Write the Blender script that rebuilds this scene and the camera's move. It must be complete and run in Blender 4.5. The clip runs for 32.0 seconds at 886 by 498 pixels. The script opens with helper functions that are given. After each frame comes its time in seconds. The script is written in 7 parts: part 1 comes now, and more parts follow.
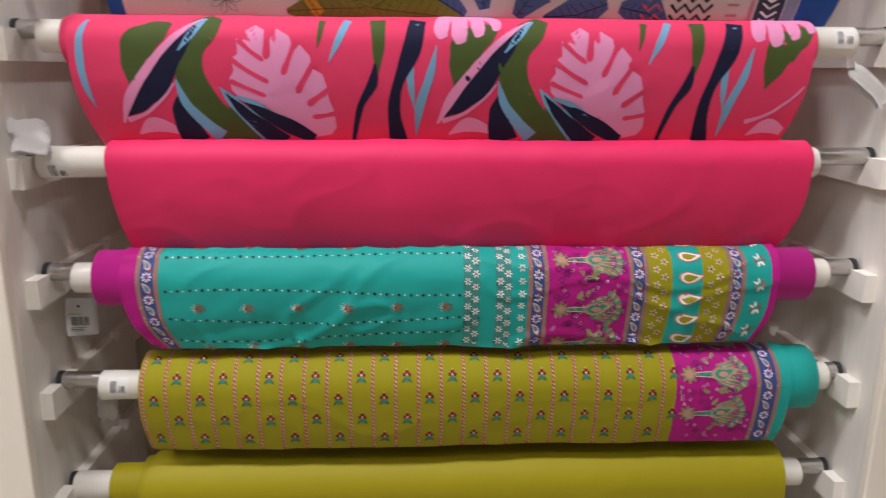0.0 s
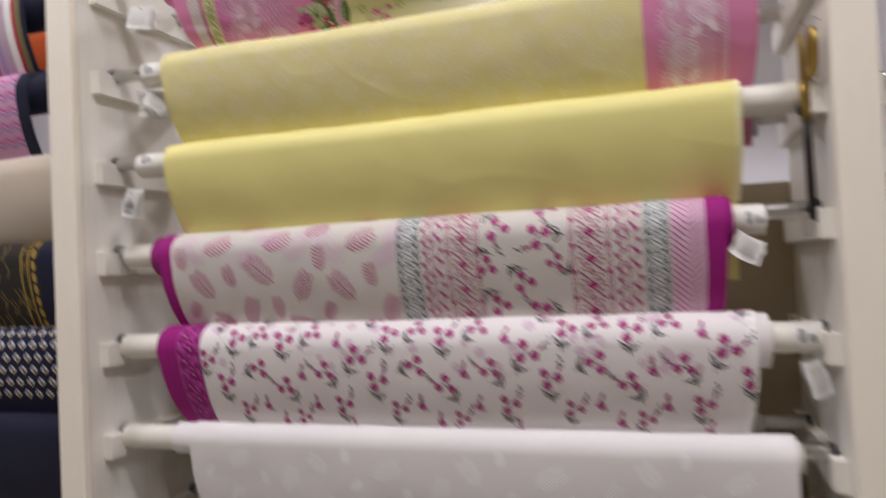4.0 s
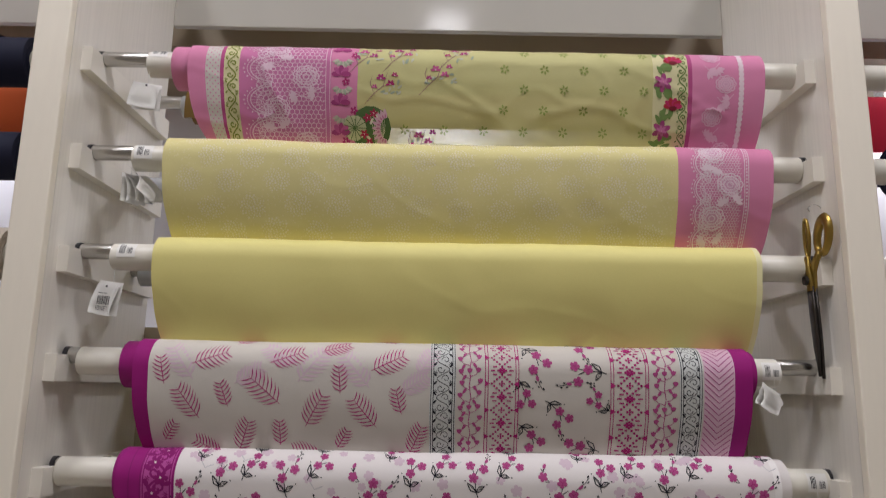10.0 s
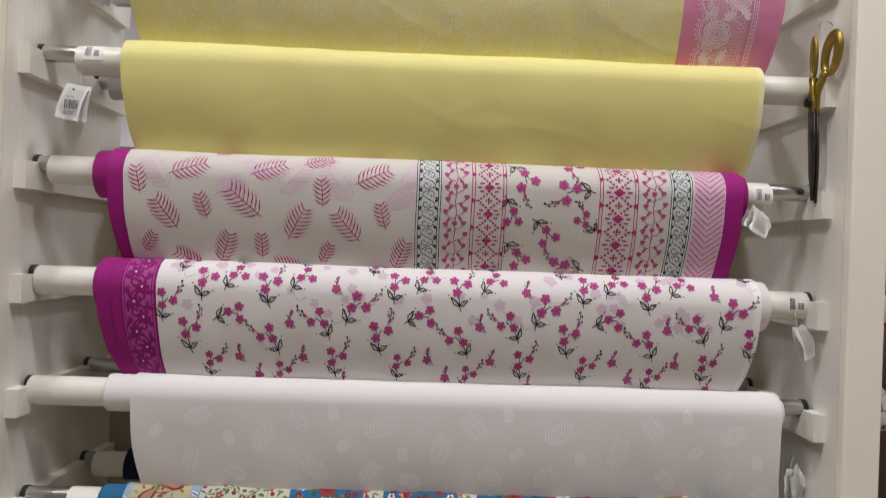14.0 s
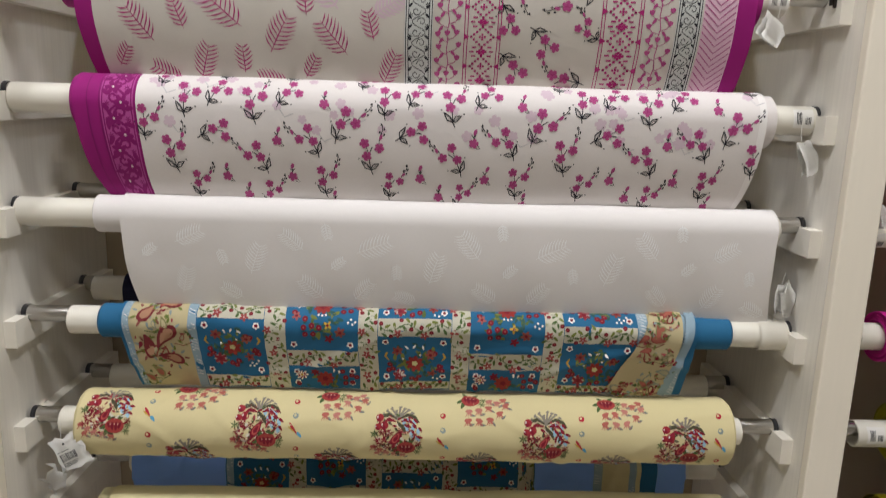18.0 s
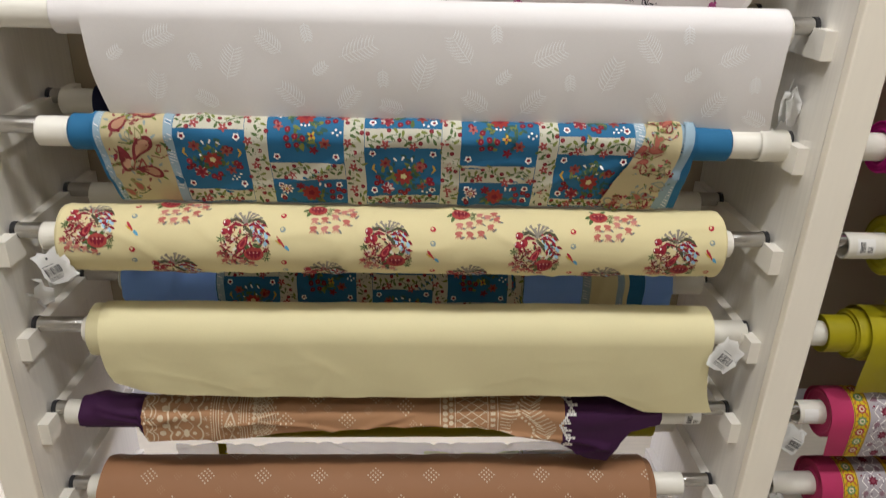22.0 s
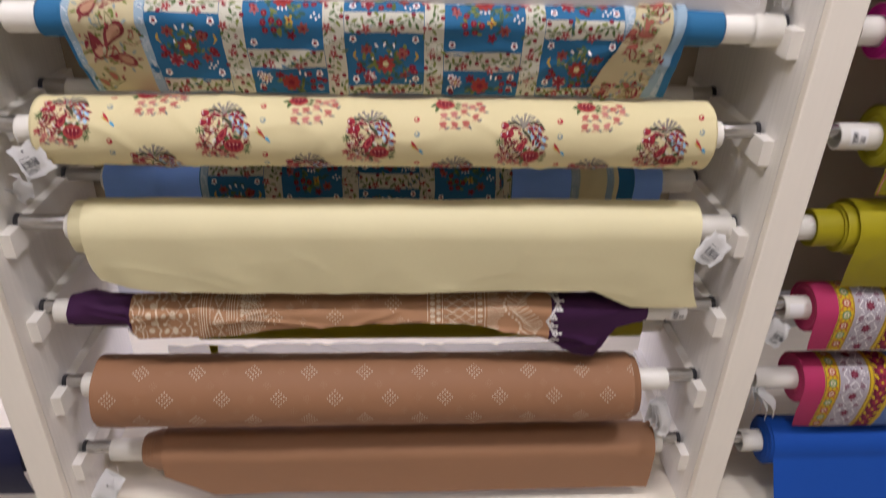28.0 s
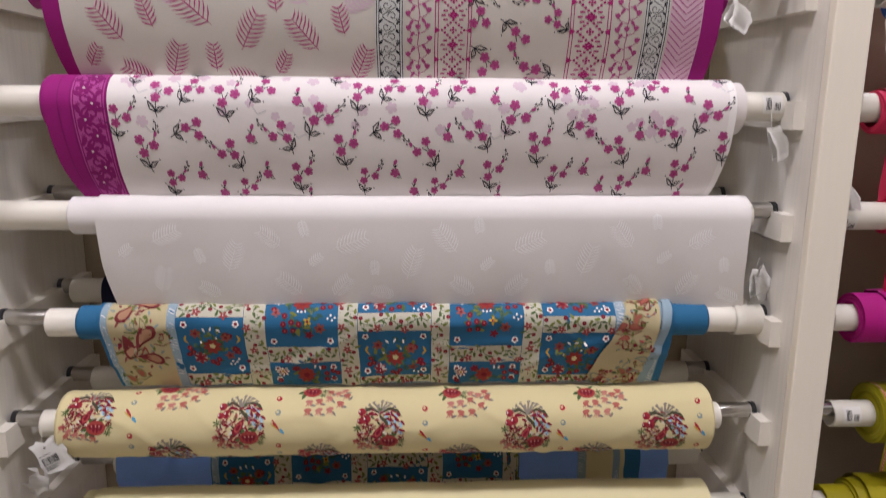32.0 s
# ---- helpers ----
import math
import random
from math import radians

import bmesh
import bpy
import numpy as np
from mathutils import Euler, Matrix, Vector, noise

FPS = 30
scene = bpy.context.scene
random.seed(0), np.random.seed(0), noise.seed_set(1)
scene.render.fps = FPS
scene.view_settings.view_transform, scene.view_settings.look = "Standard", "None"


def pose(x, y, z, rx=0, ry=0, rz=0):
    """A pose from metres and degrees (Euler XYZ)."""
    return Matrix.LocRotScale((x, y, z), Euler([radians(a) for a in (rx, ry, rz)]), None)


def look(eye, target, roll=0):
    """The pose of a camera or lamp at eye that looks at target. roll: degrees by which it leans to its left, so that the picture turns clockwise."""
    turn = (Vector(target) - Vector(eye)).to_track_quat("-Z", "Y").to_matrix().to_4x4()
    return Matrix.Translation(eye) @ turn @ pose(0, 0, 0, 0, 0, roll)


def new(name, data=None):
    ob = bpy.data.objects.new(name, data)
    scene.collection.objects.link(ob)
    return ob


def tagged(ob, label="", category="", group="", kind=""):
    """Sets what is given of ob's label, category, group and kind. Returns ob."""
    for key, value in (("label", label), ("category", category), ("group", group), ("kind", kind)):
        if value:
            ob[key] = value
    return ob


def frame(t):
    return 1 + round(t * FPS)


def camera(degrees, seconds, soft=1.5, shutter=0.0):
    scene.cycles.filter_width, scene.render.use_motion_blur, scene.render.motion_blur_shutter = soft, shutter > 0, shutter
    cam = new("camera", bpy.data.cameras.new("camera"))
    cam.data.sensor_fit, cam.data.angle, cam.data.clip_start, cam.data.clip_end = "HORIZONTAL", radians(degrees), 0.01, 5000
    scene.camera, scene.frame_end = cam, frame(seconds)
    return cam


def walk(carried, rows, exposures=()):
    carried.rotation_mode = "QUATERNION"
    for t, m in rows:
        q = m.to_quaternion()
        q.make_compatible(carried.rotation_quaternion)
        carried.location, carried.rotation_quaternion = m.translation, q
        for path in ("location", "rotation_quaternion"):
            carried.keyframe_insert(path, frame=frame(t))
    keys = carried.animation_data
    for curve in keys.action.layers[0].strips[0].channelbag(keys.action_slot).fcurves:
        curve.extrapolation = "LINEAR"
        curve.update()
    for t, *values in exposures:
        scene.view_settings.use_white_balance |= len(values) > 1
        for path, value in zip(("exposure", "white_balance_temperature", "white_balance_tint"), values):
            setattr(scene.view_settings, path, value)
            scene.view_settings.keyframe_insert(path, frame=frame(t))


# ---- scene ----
cam = camera(63.2, 32.0, soft=1.15, shutter=0.9)
PATH = [
    (0, (1.354, -1.114, 1.6), (1.448, 0.826, 1.122), 0.4),
    (0.5, (1.329, -1.116, 1.604), (1.331, 0.828, 1.135), 0.7),
    (1, (1.27, -1.115, 1.613), (1.116, 0.826, 1.157), 0.8),
    (1.5, (1.12, -1.138, 1.634), (0.894, 0.793, 1.168), 1.4),
    (2, (1.025, -1.15, 1.637), (0.612, 0.766, 1.241), 1.3),
    (2.5, (0.885, -1.182, 1.635), (0.344, 0.729, 1.395), 0.6),
    (3, (0.747, -1.217, 1.661), (0.138, 0.686, 1.585), -0.4),
    (3.5, (0.554, -1.27, 1.741), (0.003, 0.652, 1.711), -2.2),
    (4, (0.464, -1.21, 1.786), (-0.154, 0.692, 1.837), -2.7),
    (4.3, (0.339, -1.225, 1.775), (-0.178, 0.699, 1.946), -2.0),
    (4.5, (0.32, -1.153, 1.806), (-0.258, 0.753, 1.993), -2.3),
    (6.5, (0.053, -1.193, 1.827), (-0.129, 0.764, 2.196), -1.7),
    (7, (0.019, -1.229, 1.818), (-0.065, 0.73, 2.209), -1.6),
    (7.5, (-0.002, -1.247, 1.818), (-0.027, 0.71, 2.229), -1.3),
    (8, (-0.01, -1.263, 1.818), (-0.013, 0.69, 2.247), -1.0),
    (8.5, (-0.013, -1.266, 1.814), (-0.012, 0.686, 2.249), -0.4),
    (9, (-0.013, -1.269, 1.814), (-0.01, 0.685, 2.243), 0.1),
    (9.5, (-0.012, -1.267, 1.807), (-0.009, 0.689, 2.221), 0.7),
    (10, (-0.008, -1.263, 1.801), (-0.003, 0.7, 2.183), 1.0),
    (10.5, (-0.009, -1.258, 1.795), (0.004, 0.713, 2.135), 1.3),
    (11, (-0.004, -1.252, 1.781), (0.011, 0.726, 2.08), 1.5),
    (11.5, (-0.003, -1.246, 1.773), (0.017, 0.739, 2.021), 1.6),
    (12, (-0.005, -1.238, 1.761), (0.022, 0.751, 1.965), 1.7),
    (12.5, (-0.003, -1.229, 1.749), (0.024, 0.764, 1.904), 1.8),
    (13, (-0.006, -1.222, 1.742), (0.029, 0.775, 1.843), 1.9),
    (13.5, (-0.007, -1.216, 1.736), (0.034, 0.783, 1.783), 2.0),
    (14, (-0.005, -1.212, 1.724), (0.047, 0.787, 1.729), 2.1),
    (14.5, (-0.001, -1.204, 1.721), (0.053, 0.794, 1.662), 2.1),
    (16.5, (0.0, -1.183, 1.7), (0.069, 0.797, 1.425), 2.0),
    (17, (0.007, -1.182, 1.698), (0.068, 0.79, 1.368), 1.9),
    (17.5, (0.007, -1.184, 1.68), (0.07, 0.781, 1.316), 1.8),
    (18, (0.011, -1.183, 1.665), (0.073, 0.774, 1.261), 1.8),
    (18.5, (0.011, -1.178, 1.657), (0.079, 0.768, 1.199), 1.7),
    (19, (0.012, -1.172, 1.64), (0.084, 0.762, 1.137), 1.8),
    (19.5, (0.018, -1.168, 1.628), (0.089, 0.753, 1.076), 1.7),
    (20, (0.015, -1.164, 1.614), (0.096, 0.743, 1.018), 1.9),
    (20.5, (0.018, -1.157, 1.624), (0.098, 0.724, 0.951), 1.8),
    (21, (0.013, -1.154, 1.613), (0.104, 0.711, 0.896), 1.9),
    (21.5, (0.014, -1.155, 1.606), (0.106, 0.689, 0.839), 1.9),
    (22, (0.011, -1.151, 1.6), (0.114, 0.671, 0.781), 2.0),
    (22.5, (0.011, -1.152, 1.583), (0.125, 0.652, 0.726), 2.3),
    (23, (0.013, -1.149, 1.572), (0.134, 0.623, 0.651), 2.3),
    (23.5, (0.016, -1.152, 1.552), (0.143, 0.596, 0.588), 2.3),
    (24, (0.021, -1.161, 1.514), (0.149, 0.581, 0.539), 2.1),
    (24.5, (0.016, -1.146, 1.542), (0.157, 0.547, 0.485), 2.3),
    (25, (0.03, -1.162, 1.496), (0.157, 0.547, 0.464), 1.9),
    (25.5, (0.022, -1.155, 1.51), (0.159, 0.522, 0.429), 1.7),
    (27.5, (0.042, -1.16, 1.518), (0.148, 0.52, 0.438), 1.5),
    (28, (0.035, -1.167, 1.537), (0.145, 0.564, 0.542), 1.8),
    (28.5, (0.034, -1.179, 1.546), (0.145, 0.604, 0.646), 1.8),
    (29, (0.04, -1.184, 1.565), (0.145, 0.646, 0.764), 1.6),
    (29.5, (0.05, -1.189, 1.576), (0.145, 0.674, 0.854), 1.3),
    (30, (0.039, -1.183, 1.621), (0.148, 0.694, 0.941), 1.1),
    (30.5, (0.04, -1.186, 1.636), (0.145, 0.712, 1.017), 0.9),
    (31, (0.039, -1.188, 1.652), (0.138, 0.733, 1.105), 0.7),
    (31.5, (0.035, -1.19, 1.656), (0.131, 0.748, 1.171), 0.6),
    (32, (0.029, -1.19, 1.662), (0.125, 0.764, 1.247), 0.5),
]
walk(cam, [(t, look(e, a, r)) for t, e, a, r in PATH],
     exposures=[(0, 0.09, 6500, 14), (2, -0.04, 6500, 18), (4, -0.52, 6500, 15), (9, -0.88, 6480, 13), (13, -0.57, 6500, 11), (17, -0.34, 6580, 8), (21, -0.11, 6700, 7), (25, 0.04, 6350, 12), (28, 0.04, 6400, 18), (32, -0.27, 6550, 18)])

# ---- world and light ----
world = bpy.data.worlds.new("world")
scene.world = world
world.use_nodes = True
world.node_tree.nodes["Background"].inputs[0].default_value = (0.8, 0.85, 1.0, 1)
world.node_tree.nodes["Background"].inputs[1].default_value = 0.05

CEILING = 4.3


def area_lamp(x, y, sx, sy, watts, colour):
    d = bpy.data.lights.new("panel_lamp", "AREA")
    d.shape, d.size, d.size_y, d.energy, d.color = "RECTANGLE", sx, sy, watts, colour
    o = new("panel_lamp", d)
    o.location = (x, y, CEILING - 0.03)
    return o


WARM = (0.955, 0.95, 0.99)
LAMPS = [(-2.2, -2.52), (0.01, -2.52), (2.3, -2.52)]
SPOTS = [(-1.44, -1.12), (0.0, -1.12), (1.44, -1.12)]
COVES = [(-1.44, 0.80), (0.0, 0.80), (1.44, 0.80)]
for lx, ly in LAMPS:
    area_lamp(lx, ly, 0.24, 0.24, 10, WARM)
for lx, ly in SPOTS:
    area_lamp(lx, ly, 0.36, 0.36, 42, WARM)
for lx, ly in COVES:
    area_lamp(lx, ly, 0.14, 0.14, 5.0, (0.90, 0.91, 1.0)).location.z = 2.722

# Added, unseen lamps that brighten the low gap behind the racks.
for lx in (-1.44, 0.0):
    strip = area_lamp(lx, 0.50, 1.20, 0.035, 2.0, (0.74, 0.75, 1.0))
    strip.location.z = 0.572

# ---- materials ----


def lin(h):
    c = [int(h[i:i + 2], 16) / 255 for i in (0, 2, 4)]
    return tuple(x / 12.92 if x <= 0.04045 else ((x + 0.055) / 1.055) ** 2.4 for x in c)


MATS = {}


def material(name, colour, rough=0.6, metal=0.0, grain=0.05, size=40.0, stretch=(1, 1, 1), bump=0.0, bump_size=300.0, sheen=0.0,
             large=0.06, coat=0.0, spec=0.5, emit=0.0, alpha=1.0, trans=0.0):
    """A procedural surface: colour varied at two scales, with fine relief."""
    if name in MATS:
        return MATS[name]
    m = bpy.data.materials.new(name)
    m.use_nodes = True
    t = m.node_tree
    b = t.nodes["Principled BSDF"]
    co = t.nodes.new("ShaderNodeTexCoord")
    mp = t.nodes.new("ShaderNodeMapping")
    mp.inputs["Scale"].default_value = stretch
    t.links.new(co.outputs["Object"], mp.inputs[0])
    n1 = t.nodes.new("ShaderNodeTexNoise")
    n1.inputs["Scale"].default_value, n1.inputs["Detail"].default_value = size, 4
    n2 = t.nodes.new("ShaderNodeTexNoise")
    n2.inputs["Scale"].default_value, n2.inputs["Detail"].default_value = 4.0, 3
    t.links.new(mp.outputs[0], n1.inputs[0])
    t.links.new(co.outputs["Object"], n2.inputs[0])
    ad = t.nodes.new("ShaderNodeMath")
    ad.operation = "MULTIPLY_ADD"
    t.links.new(n1.outputs[0], ad.inputs[0])
    ad.inputs[1].default_value = grain * 2
    ad.inputs[2].default_value = 1 - grain - large
    ad2 = t.nodes.new("ShaderNodeMath")
    ad2.operation = "MULTIPLY_ADD"
    t.links.new(n2.outputs[0], ad2.inputs[0])
    ad2.inputs[1].default_value = large * 2
    t.links.new(ad.outputs[0], ad2.inputs[2])
    mx = t.nodes.new("ShaderNodeVectorMath")
    mx.operation = "SCALE"
    mx.inputs[0].default_value = colour
    t.links.new(ad2.outputs[0], mx.inputs["Scale"])
    t.links.new(mx.outputs[0], b.inputs["Base Color"])
    b.inputs["Roughness"].default_value, b.inputs["Metallic"].default_value = rough, metal
    b.inputs["Coat Weight"].default_value = coat
    b.inputs["Specular IOR Level"].default_value = spec
    b.inputs["Alpha"].default_value = alpha
    b.inputs["Transmission Weight"].default_value = trans
    if sheen:
        b.inputs["Sheen Weight"].default_value, b.inputs["Sheen Roughness"].default_value = sheen, 0.4
    if emit:
        b.inputs["Emission Color"].default_value, b.inputs["Emission Strength"].default_value = (*colour, 1), emit
    if bump:
        n3 = t.nodes.new("ShaderNodeTexNoise")
        n3.inputs["Scale"].default_value, n3.inputs["Detail"].default_value = bump_size, 2
        t.links.new(mp.outputs[0], n3.inputs[0])
        bp = t.nodes.new("ShaderNodeBump")
        bp.inputs["Strength"].default_value, bp.inputs["Distance"].default_value = bump, 0.002
        t.links.new(n3.outputs[0], bp.inputs["Height"])
        t.links.new(bp.outputs[0], b.inputs["Normal"])
    MATS[name] = m
    return m


def fabric(h, rough=0.75, gloss=0.0):
    """Woven cotton of that colour (sRGB hex)."""
    return material("cotton_" + h + ("_satin" if gloss else ""), lin(h), rough, grain=0.045, size=260, large=0.05,
                    stretch=(1, 4, 4), bump=0.12, bump_size=900, sheen=0.08, coat=gloss, spec=0.35)


def sheer(h, alpha):
    """Thin voile of that colour, through which what lies behind shows."""
    return material("voile_" + h, lin(h), 0.7, grain=0.045, size=260, large=0.05, stretch=(1, 4, 4), bump=0.12, bump_size=900, sheen=0.28, alpha=alpha)


wood = material("limed_wood", lin("f0ebe1"), 0.5, grain=0.09, size=14, stretch=(9, 9, 0.30), bump=0.06, bump_size=40)
wood_flat = material("limed_board", lin("e6dcc8"), 0.5, grain=0.11, size=20, stretch=(0.6, 9, 9), bump=0.06, bump_size=40)
cream = material("cream_trim", lin("faf2e2"), 0.45, grain=0.03, size=18, stretch=(5, 5, 0.6), large=0.04)
block_paint = material("batten_paint", lin("f4efe4"), 0.5, grain=0.03, size=30)
header_paint = material("header_gloss", lin("bcb9b1"), 0.12, spec=0.34, grain=0.015, size=20, bump=0.02, bump_size=15)
steel = material("brushed_steel", (0.55, 0.54, 0.52), 0.24, 1.0, grain=0.1, size=60, stretch=(0.1, 6, 6))
black = material("black_plastic", (0.02, 0.02, 0.024), 0.4)
tube_white = material("tube_plastic", lin("e8e4d8"), 0.35, grain=0.02, size=14, large=0.03)
tube_grey = material("tube_grey", lin("b9bcc0"), 0.4, grain=0.03, size=14)
paper = material("tag_card", lin("efede8"), 0.6, grain=0.02, size=60)
ink = material("print_ink", (0.03, 0.03, 0.035), 0.6)
string_mat = material("tag_string", lin("e8e6e0"), 0.6)
plaster = material("wall_plaster", lin("d8d3c8"), 0.7, grain=0.02, size=12, bump=0.05, bump_size=60)
back_mat = material("back_panel_paint", lin("b0a28a"), 0.6, grain=0.02, size=10)
white_wall = material("white_wall_paint", lin("e6e6ea"), 0.6, grain=0.02, size=10)
ceil_mat = material("ceiling_paint", lin("e4e2de"), 0.8, grain=0.01, size=8)
floor_mat = material("floor_tile", lin("b9b2a6"), 0.25, grain=0.05, size=5)
diffuser = material("lamp_diffuser", (1, 0.95, 0.88), 0.5, emit=4.0)
gold = material("gilt_metal", lin("a58c4a"), 0.38, 1.0, grain=0.06, size=30)
blade = material("dark_blade", (0.06, 0.052, 0.048), 0.42, 0.8, grain=0.12, size=90, stretch=(1, 1, 0.1))
clear = material("clear_film", (0.95, 0.97, 1.0), 0.05, grain=0.0, large=0.0, trans=1.0)

# ---- mesh helpers ----


def mesh_object(name, verts, faces, mats, parent=None, label="", idx=None, smooth=False, kind=""):
    me = bpy.data.meshes.new(name)
    me.from_pydata([tuple(v) for v in verts], [], [tuple(f) for f in faces])
    for m in (mats if isinstance(mats, (list, tuple)) else [mats]):
        me.materials.append(m)
    if idx is not None:
        me.polygons.foreach_set("material_index", np.array(idx, dtype=np.int32))
    if smooth:
        me.polygons.foreach_set("use_smooth", np.ones(len(faces), dtype=bool))
    me.update()
    o = new(name, me)
    if parent is not None:
        o.parent = parent
    return tagged(o, label=label, kind=kind)


def part(name, bm, mat, parent, label="", smooth=False):
    me = bpy.data.meshes.new(name)
    bm.to_mesh(me)
    bm.free()
    me.materials.append(mat)
    if smooth:
        me.polygons.foreach_set("use_smooth", np.ones(len(me.polygons), dtype=bool))
    o = new(name, me)
    if parent is not None:
        o.parent = parent
    return tagged(o, label=label)


def box_bm(x0, x1, y0, y1, z0, z1, bevel=0.0):
    bm = bmesh.new()
    bmesh.ops.create_cube(bm, size=1)
    bmesh.ops.transform(bm, verts=bm.verts, matrix=Matrix.Translation(((x0 + x1) / 2, (y0 + y1) / 2, (z0 + z1) / 2)) @
                        Matrix.Diagonal((x1 - x0, y1 - y0, z1 - z0, 1)))
    if bevel:
        bmesh.ops.bevel(bm, geom=bm.edges[:], offset=bevel, segments=2, affect="EDGES", profile=0.5)
    return bm


def empty(name, place=(0, 0, 0)):
    o = new(name)
    o.location = place
    return o


def lathe(prof, cx_axis, segs=32):
    """Rings (x, radius) turned round the x axis; centre (y, z)."""
    verts, faces = [], []
    y, z = cx_axis
    for x, r in prof:
        for k in range(segs):
            a = 2 * math.pi * k / segs
            verts.append((x, y + r * math.cos(a), z + r * math.sin(a)))
    for i in range(len(prof) - 1):
        for k in range(segs):
            a, b = i * segs + k, i * segs + (k + 1) % segs
            faces.append((a, b, b + segs, a + segs))
    return verts, faces


# ---- the room ----
def slab(name, x0, x1, y0, y1, z0, z1, mat, label, bevel=0.0):
    return tagged(part(name, box_bm(x0, x1, y0, y1, z0, z1, bevel), mat, None, label), category=name.split("_")[0], kind="structure")


slab("floor", -6, 6, -5, 1.12, -0.1, 0.0, floor_mat, "pale polished shop floor tiles")
slab("ceiling", -6, 6, -5, 1.12, CEILING, CEILING + 0.1, ceil_mat, "white painted shop ceiling")
slab("wall_north", -6, 6, 1.0, 1.12, 0, CEILING, white_wall, "white wall in the lit gap behind the racks")
slab("bulkhead_beam", -6, 6, 0.62, 0.999, 2.735, CEILING - 0.001, back_mat, "beige bulkhead over the gap behind the racks")
slab("wall_south", -6, 6, -5.1, -5.0, 0, CEILING, plaster, "plain light wall across the aisle")
slab("wall_east", 6, 6.1, -5, 1.12, 0, CEILING, plaster, "plain light side wall")
slab("wall_west", -6.1, -6, -5, 1.12, 0, CEILING, plaster, "plain light side wall")
for lx, ly in LAMPS:
    lamp = tagged(empty("ceiling_light", (lx, ly, CEILING)), "square flush ceiling light panel", "ceiling light", "shop ceiling lights")
    for nm, b in (("frame", (-0.15, 0.15, -0.15, -0.13)), ("frame", (-0.15, 0.15, 0.13, 0.15)), ("frame", (-0.15, -0.13, -0.13, 0.13)),
                  ("frame", (0.13, 0.15, -0.13, 0.13))):
        part(nm, box_bm(*b, -0.025, 0.0), ceil_mat, lamp)
    part("diffuser", box_bm(-0.13, 0.13, -0.13, 0.13, -0.012, -0.002), diffuser, lamp)

for lx, ly in SPOTS + COVES:
    spot = tagged(empty("downlight", (lx, ly, CEILING if ly < 0 else 2.735)), "small round recessed ceiling downlight", "downlight", "downlights over the racks")
    v, f = lathe([(0.0, 0.115), (0.012, 0.112), (0.012, 0.088), (0.004, 0.086)], (0, 0), 32)
    mesh_object("bezel", [(b, c, -a) for a, b, c in v], f, ceil_mat, spot, "white ring bezel")
    v, f = lathe([(0.006, 0.086), (0.006, 0.001)], (0, 0), 32)
    mesh_object("lens", [(b, c, -a) for a, b, c in v], f, diffuser, spot, "frosted glowing lens")

# Made-up fittings for the added gap lamps, hidden behind the back board.
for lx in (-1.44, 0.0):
    strip = tagged(empty("gap_fill_light", (lx, 0.50, 0.60)), "added unseen strip light that brightens the low gap behind the racks", "strip light", "strip lights behind the racks")
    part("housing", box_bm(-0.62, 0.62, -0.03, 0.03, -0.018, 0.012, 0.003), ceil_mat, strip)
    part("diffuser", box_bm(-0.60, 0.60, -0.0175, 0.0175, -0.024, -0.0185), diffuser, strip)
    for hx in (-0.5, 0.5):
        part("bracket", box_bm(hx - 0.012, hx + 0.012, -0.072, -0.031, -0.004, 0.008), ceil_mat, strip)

# ---- the racks ----
PITCH, WIDE = 0.1912, 1.38
FRONT, BACK = -0.055, 0.41
ROD_Y, ROD_R, TUBE_R = 0.055, 0.0145, 0.025
REAR_Y = 0.27
BASE_Z = 0.172
BAYS = {"left": -2.13, "main": -0.69, "right": 0.75}


def row_z(i):
    return 1.85 - PITCH * (i - 4)


def batten_bm(x0, x1, z):
    """A bar along the side panel with two round-bottomed notches in its top; (x0, x1) its thickness."""
    top = [(0.0, z)]
    for yc in (ROD_Y, REAR_Y):
        for k in range(11):
            a = math.pi + math.pi * k / 10
            top.append((yc + 0.0155 * math.cos(a), z + 0.0152 * math.sin(a)))
    top.append((BACK - 0.02, z))
    low = z - 0.047
    bm = bmesh.new()
    rows = [[bm.verts.new(p) for p in ((x0, y, zz), (x1, y, zz), (x1, y, low), (x0, y, low))] for y, zz in top]
    for a, b in zip(rows, rows[1:]):
        for i in range(4):
            bm.faces.new((a[i], a[(i + 1) % 4], b[(i + 1) % 4], b[i]))
    bm.faces.new(rows[0])
    bm.faces.new(rows[-1])
    bmesh.ops.recalc_face_normals(bm, faces=bm.faces)
    return bm


def upright(x, sides):
    """A deep side panel between two bays with its front trim; sides: which faces carry battens."""
    u = tagged(empty("rack_upright", (0, 0, 0)), "tall cream rack upright with notched white battens", "rack upright", "rack uprights", "structure")
    part("panel", box_bm(x - 0.03, x + 0.03, FRONT + 0.021, BACK, BASE_Z, 2.90), wood, u, "limed wood side panel")
    part("front_trim", box_bm(x - 0.031, x + 0.031, FRONT, FRONT + 0.02, BASE_Z, 2.90, 0.003), cream, u, "cream front edge trim")
    for s in sides:
        for i in range(1, 13):
            xa, xb = (x + s * 0.027, x + s * 0.050)
            part("batten", batten_bm(min(xa, xb), max(xa, xb), row_z(i)), block_paint, u)
    return u


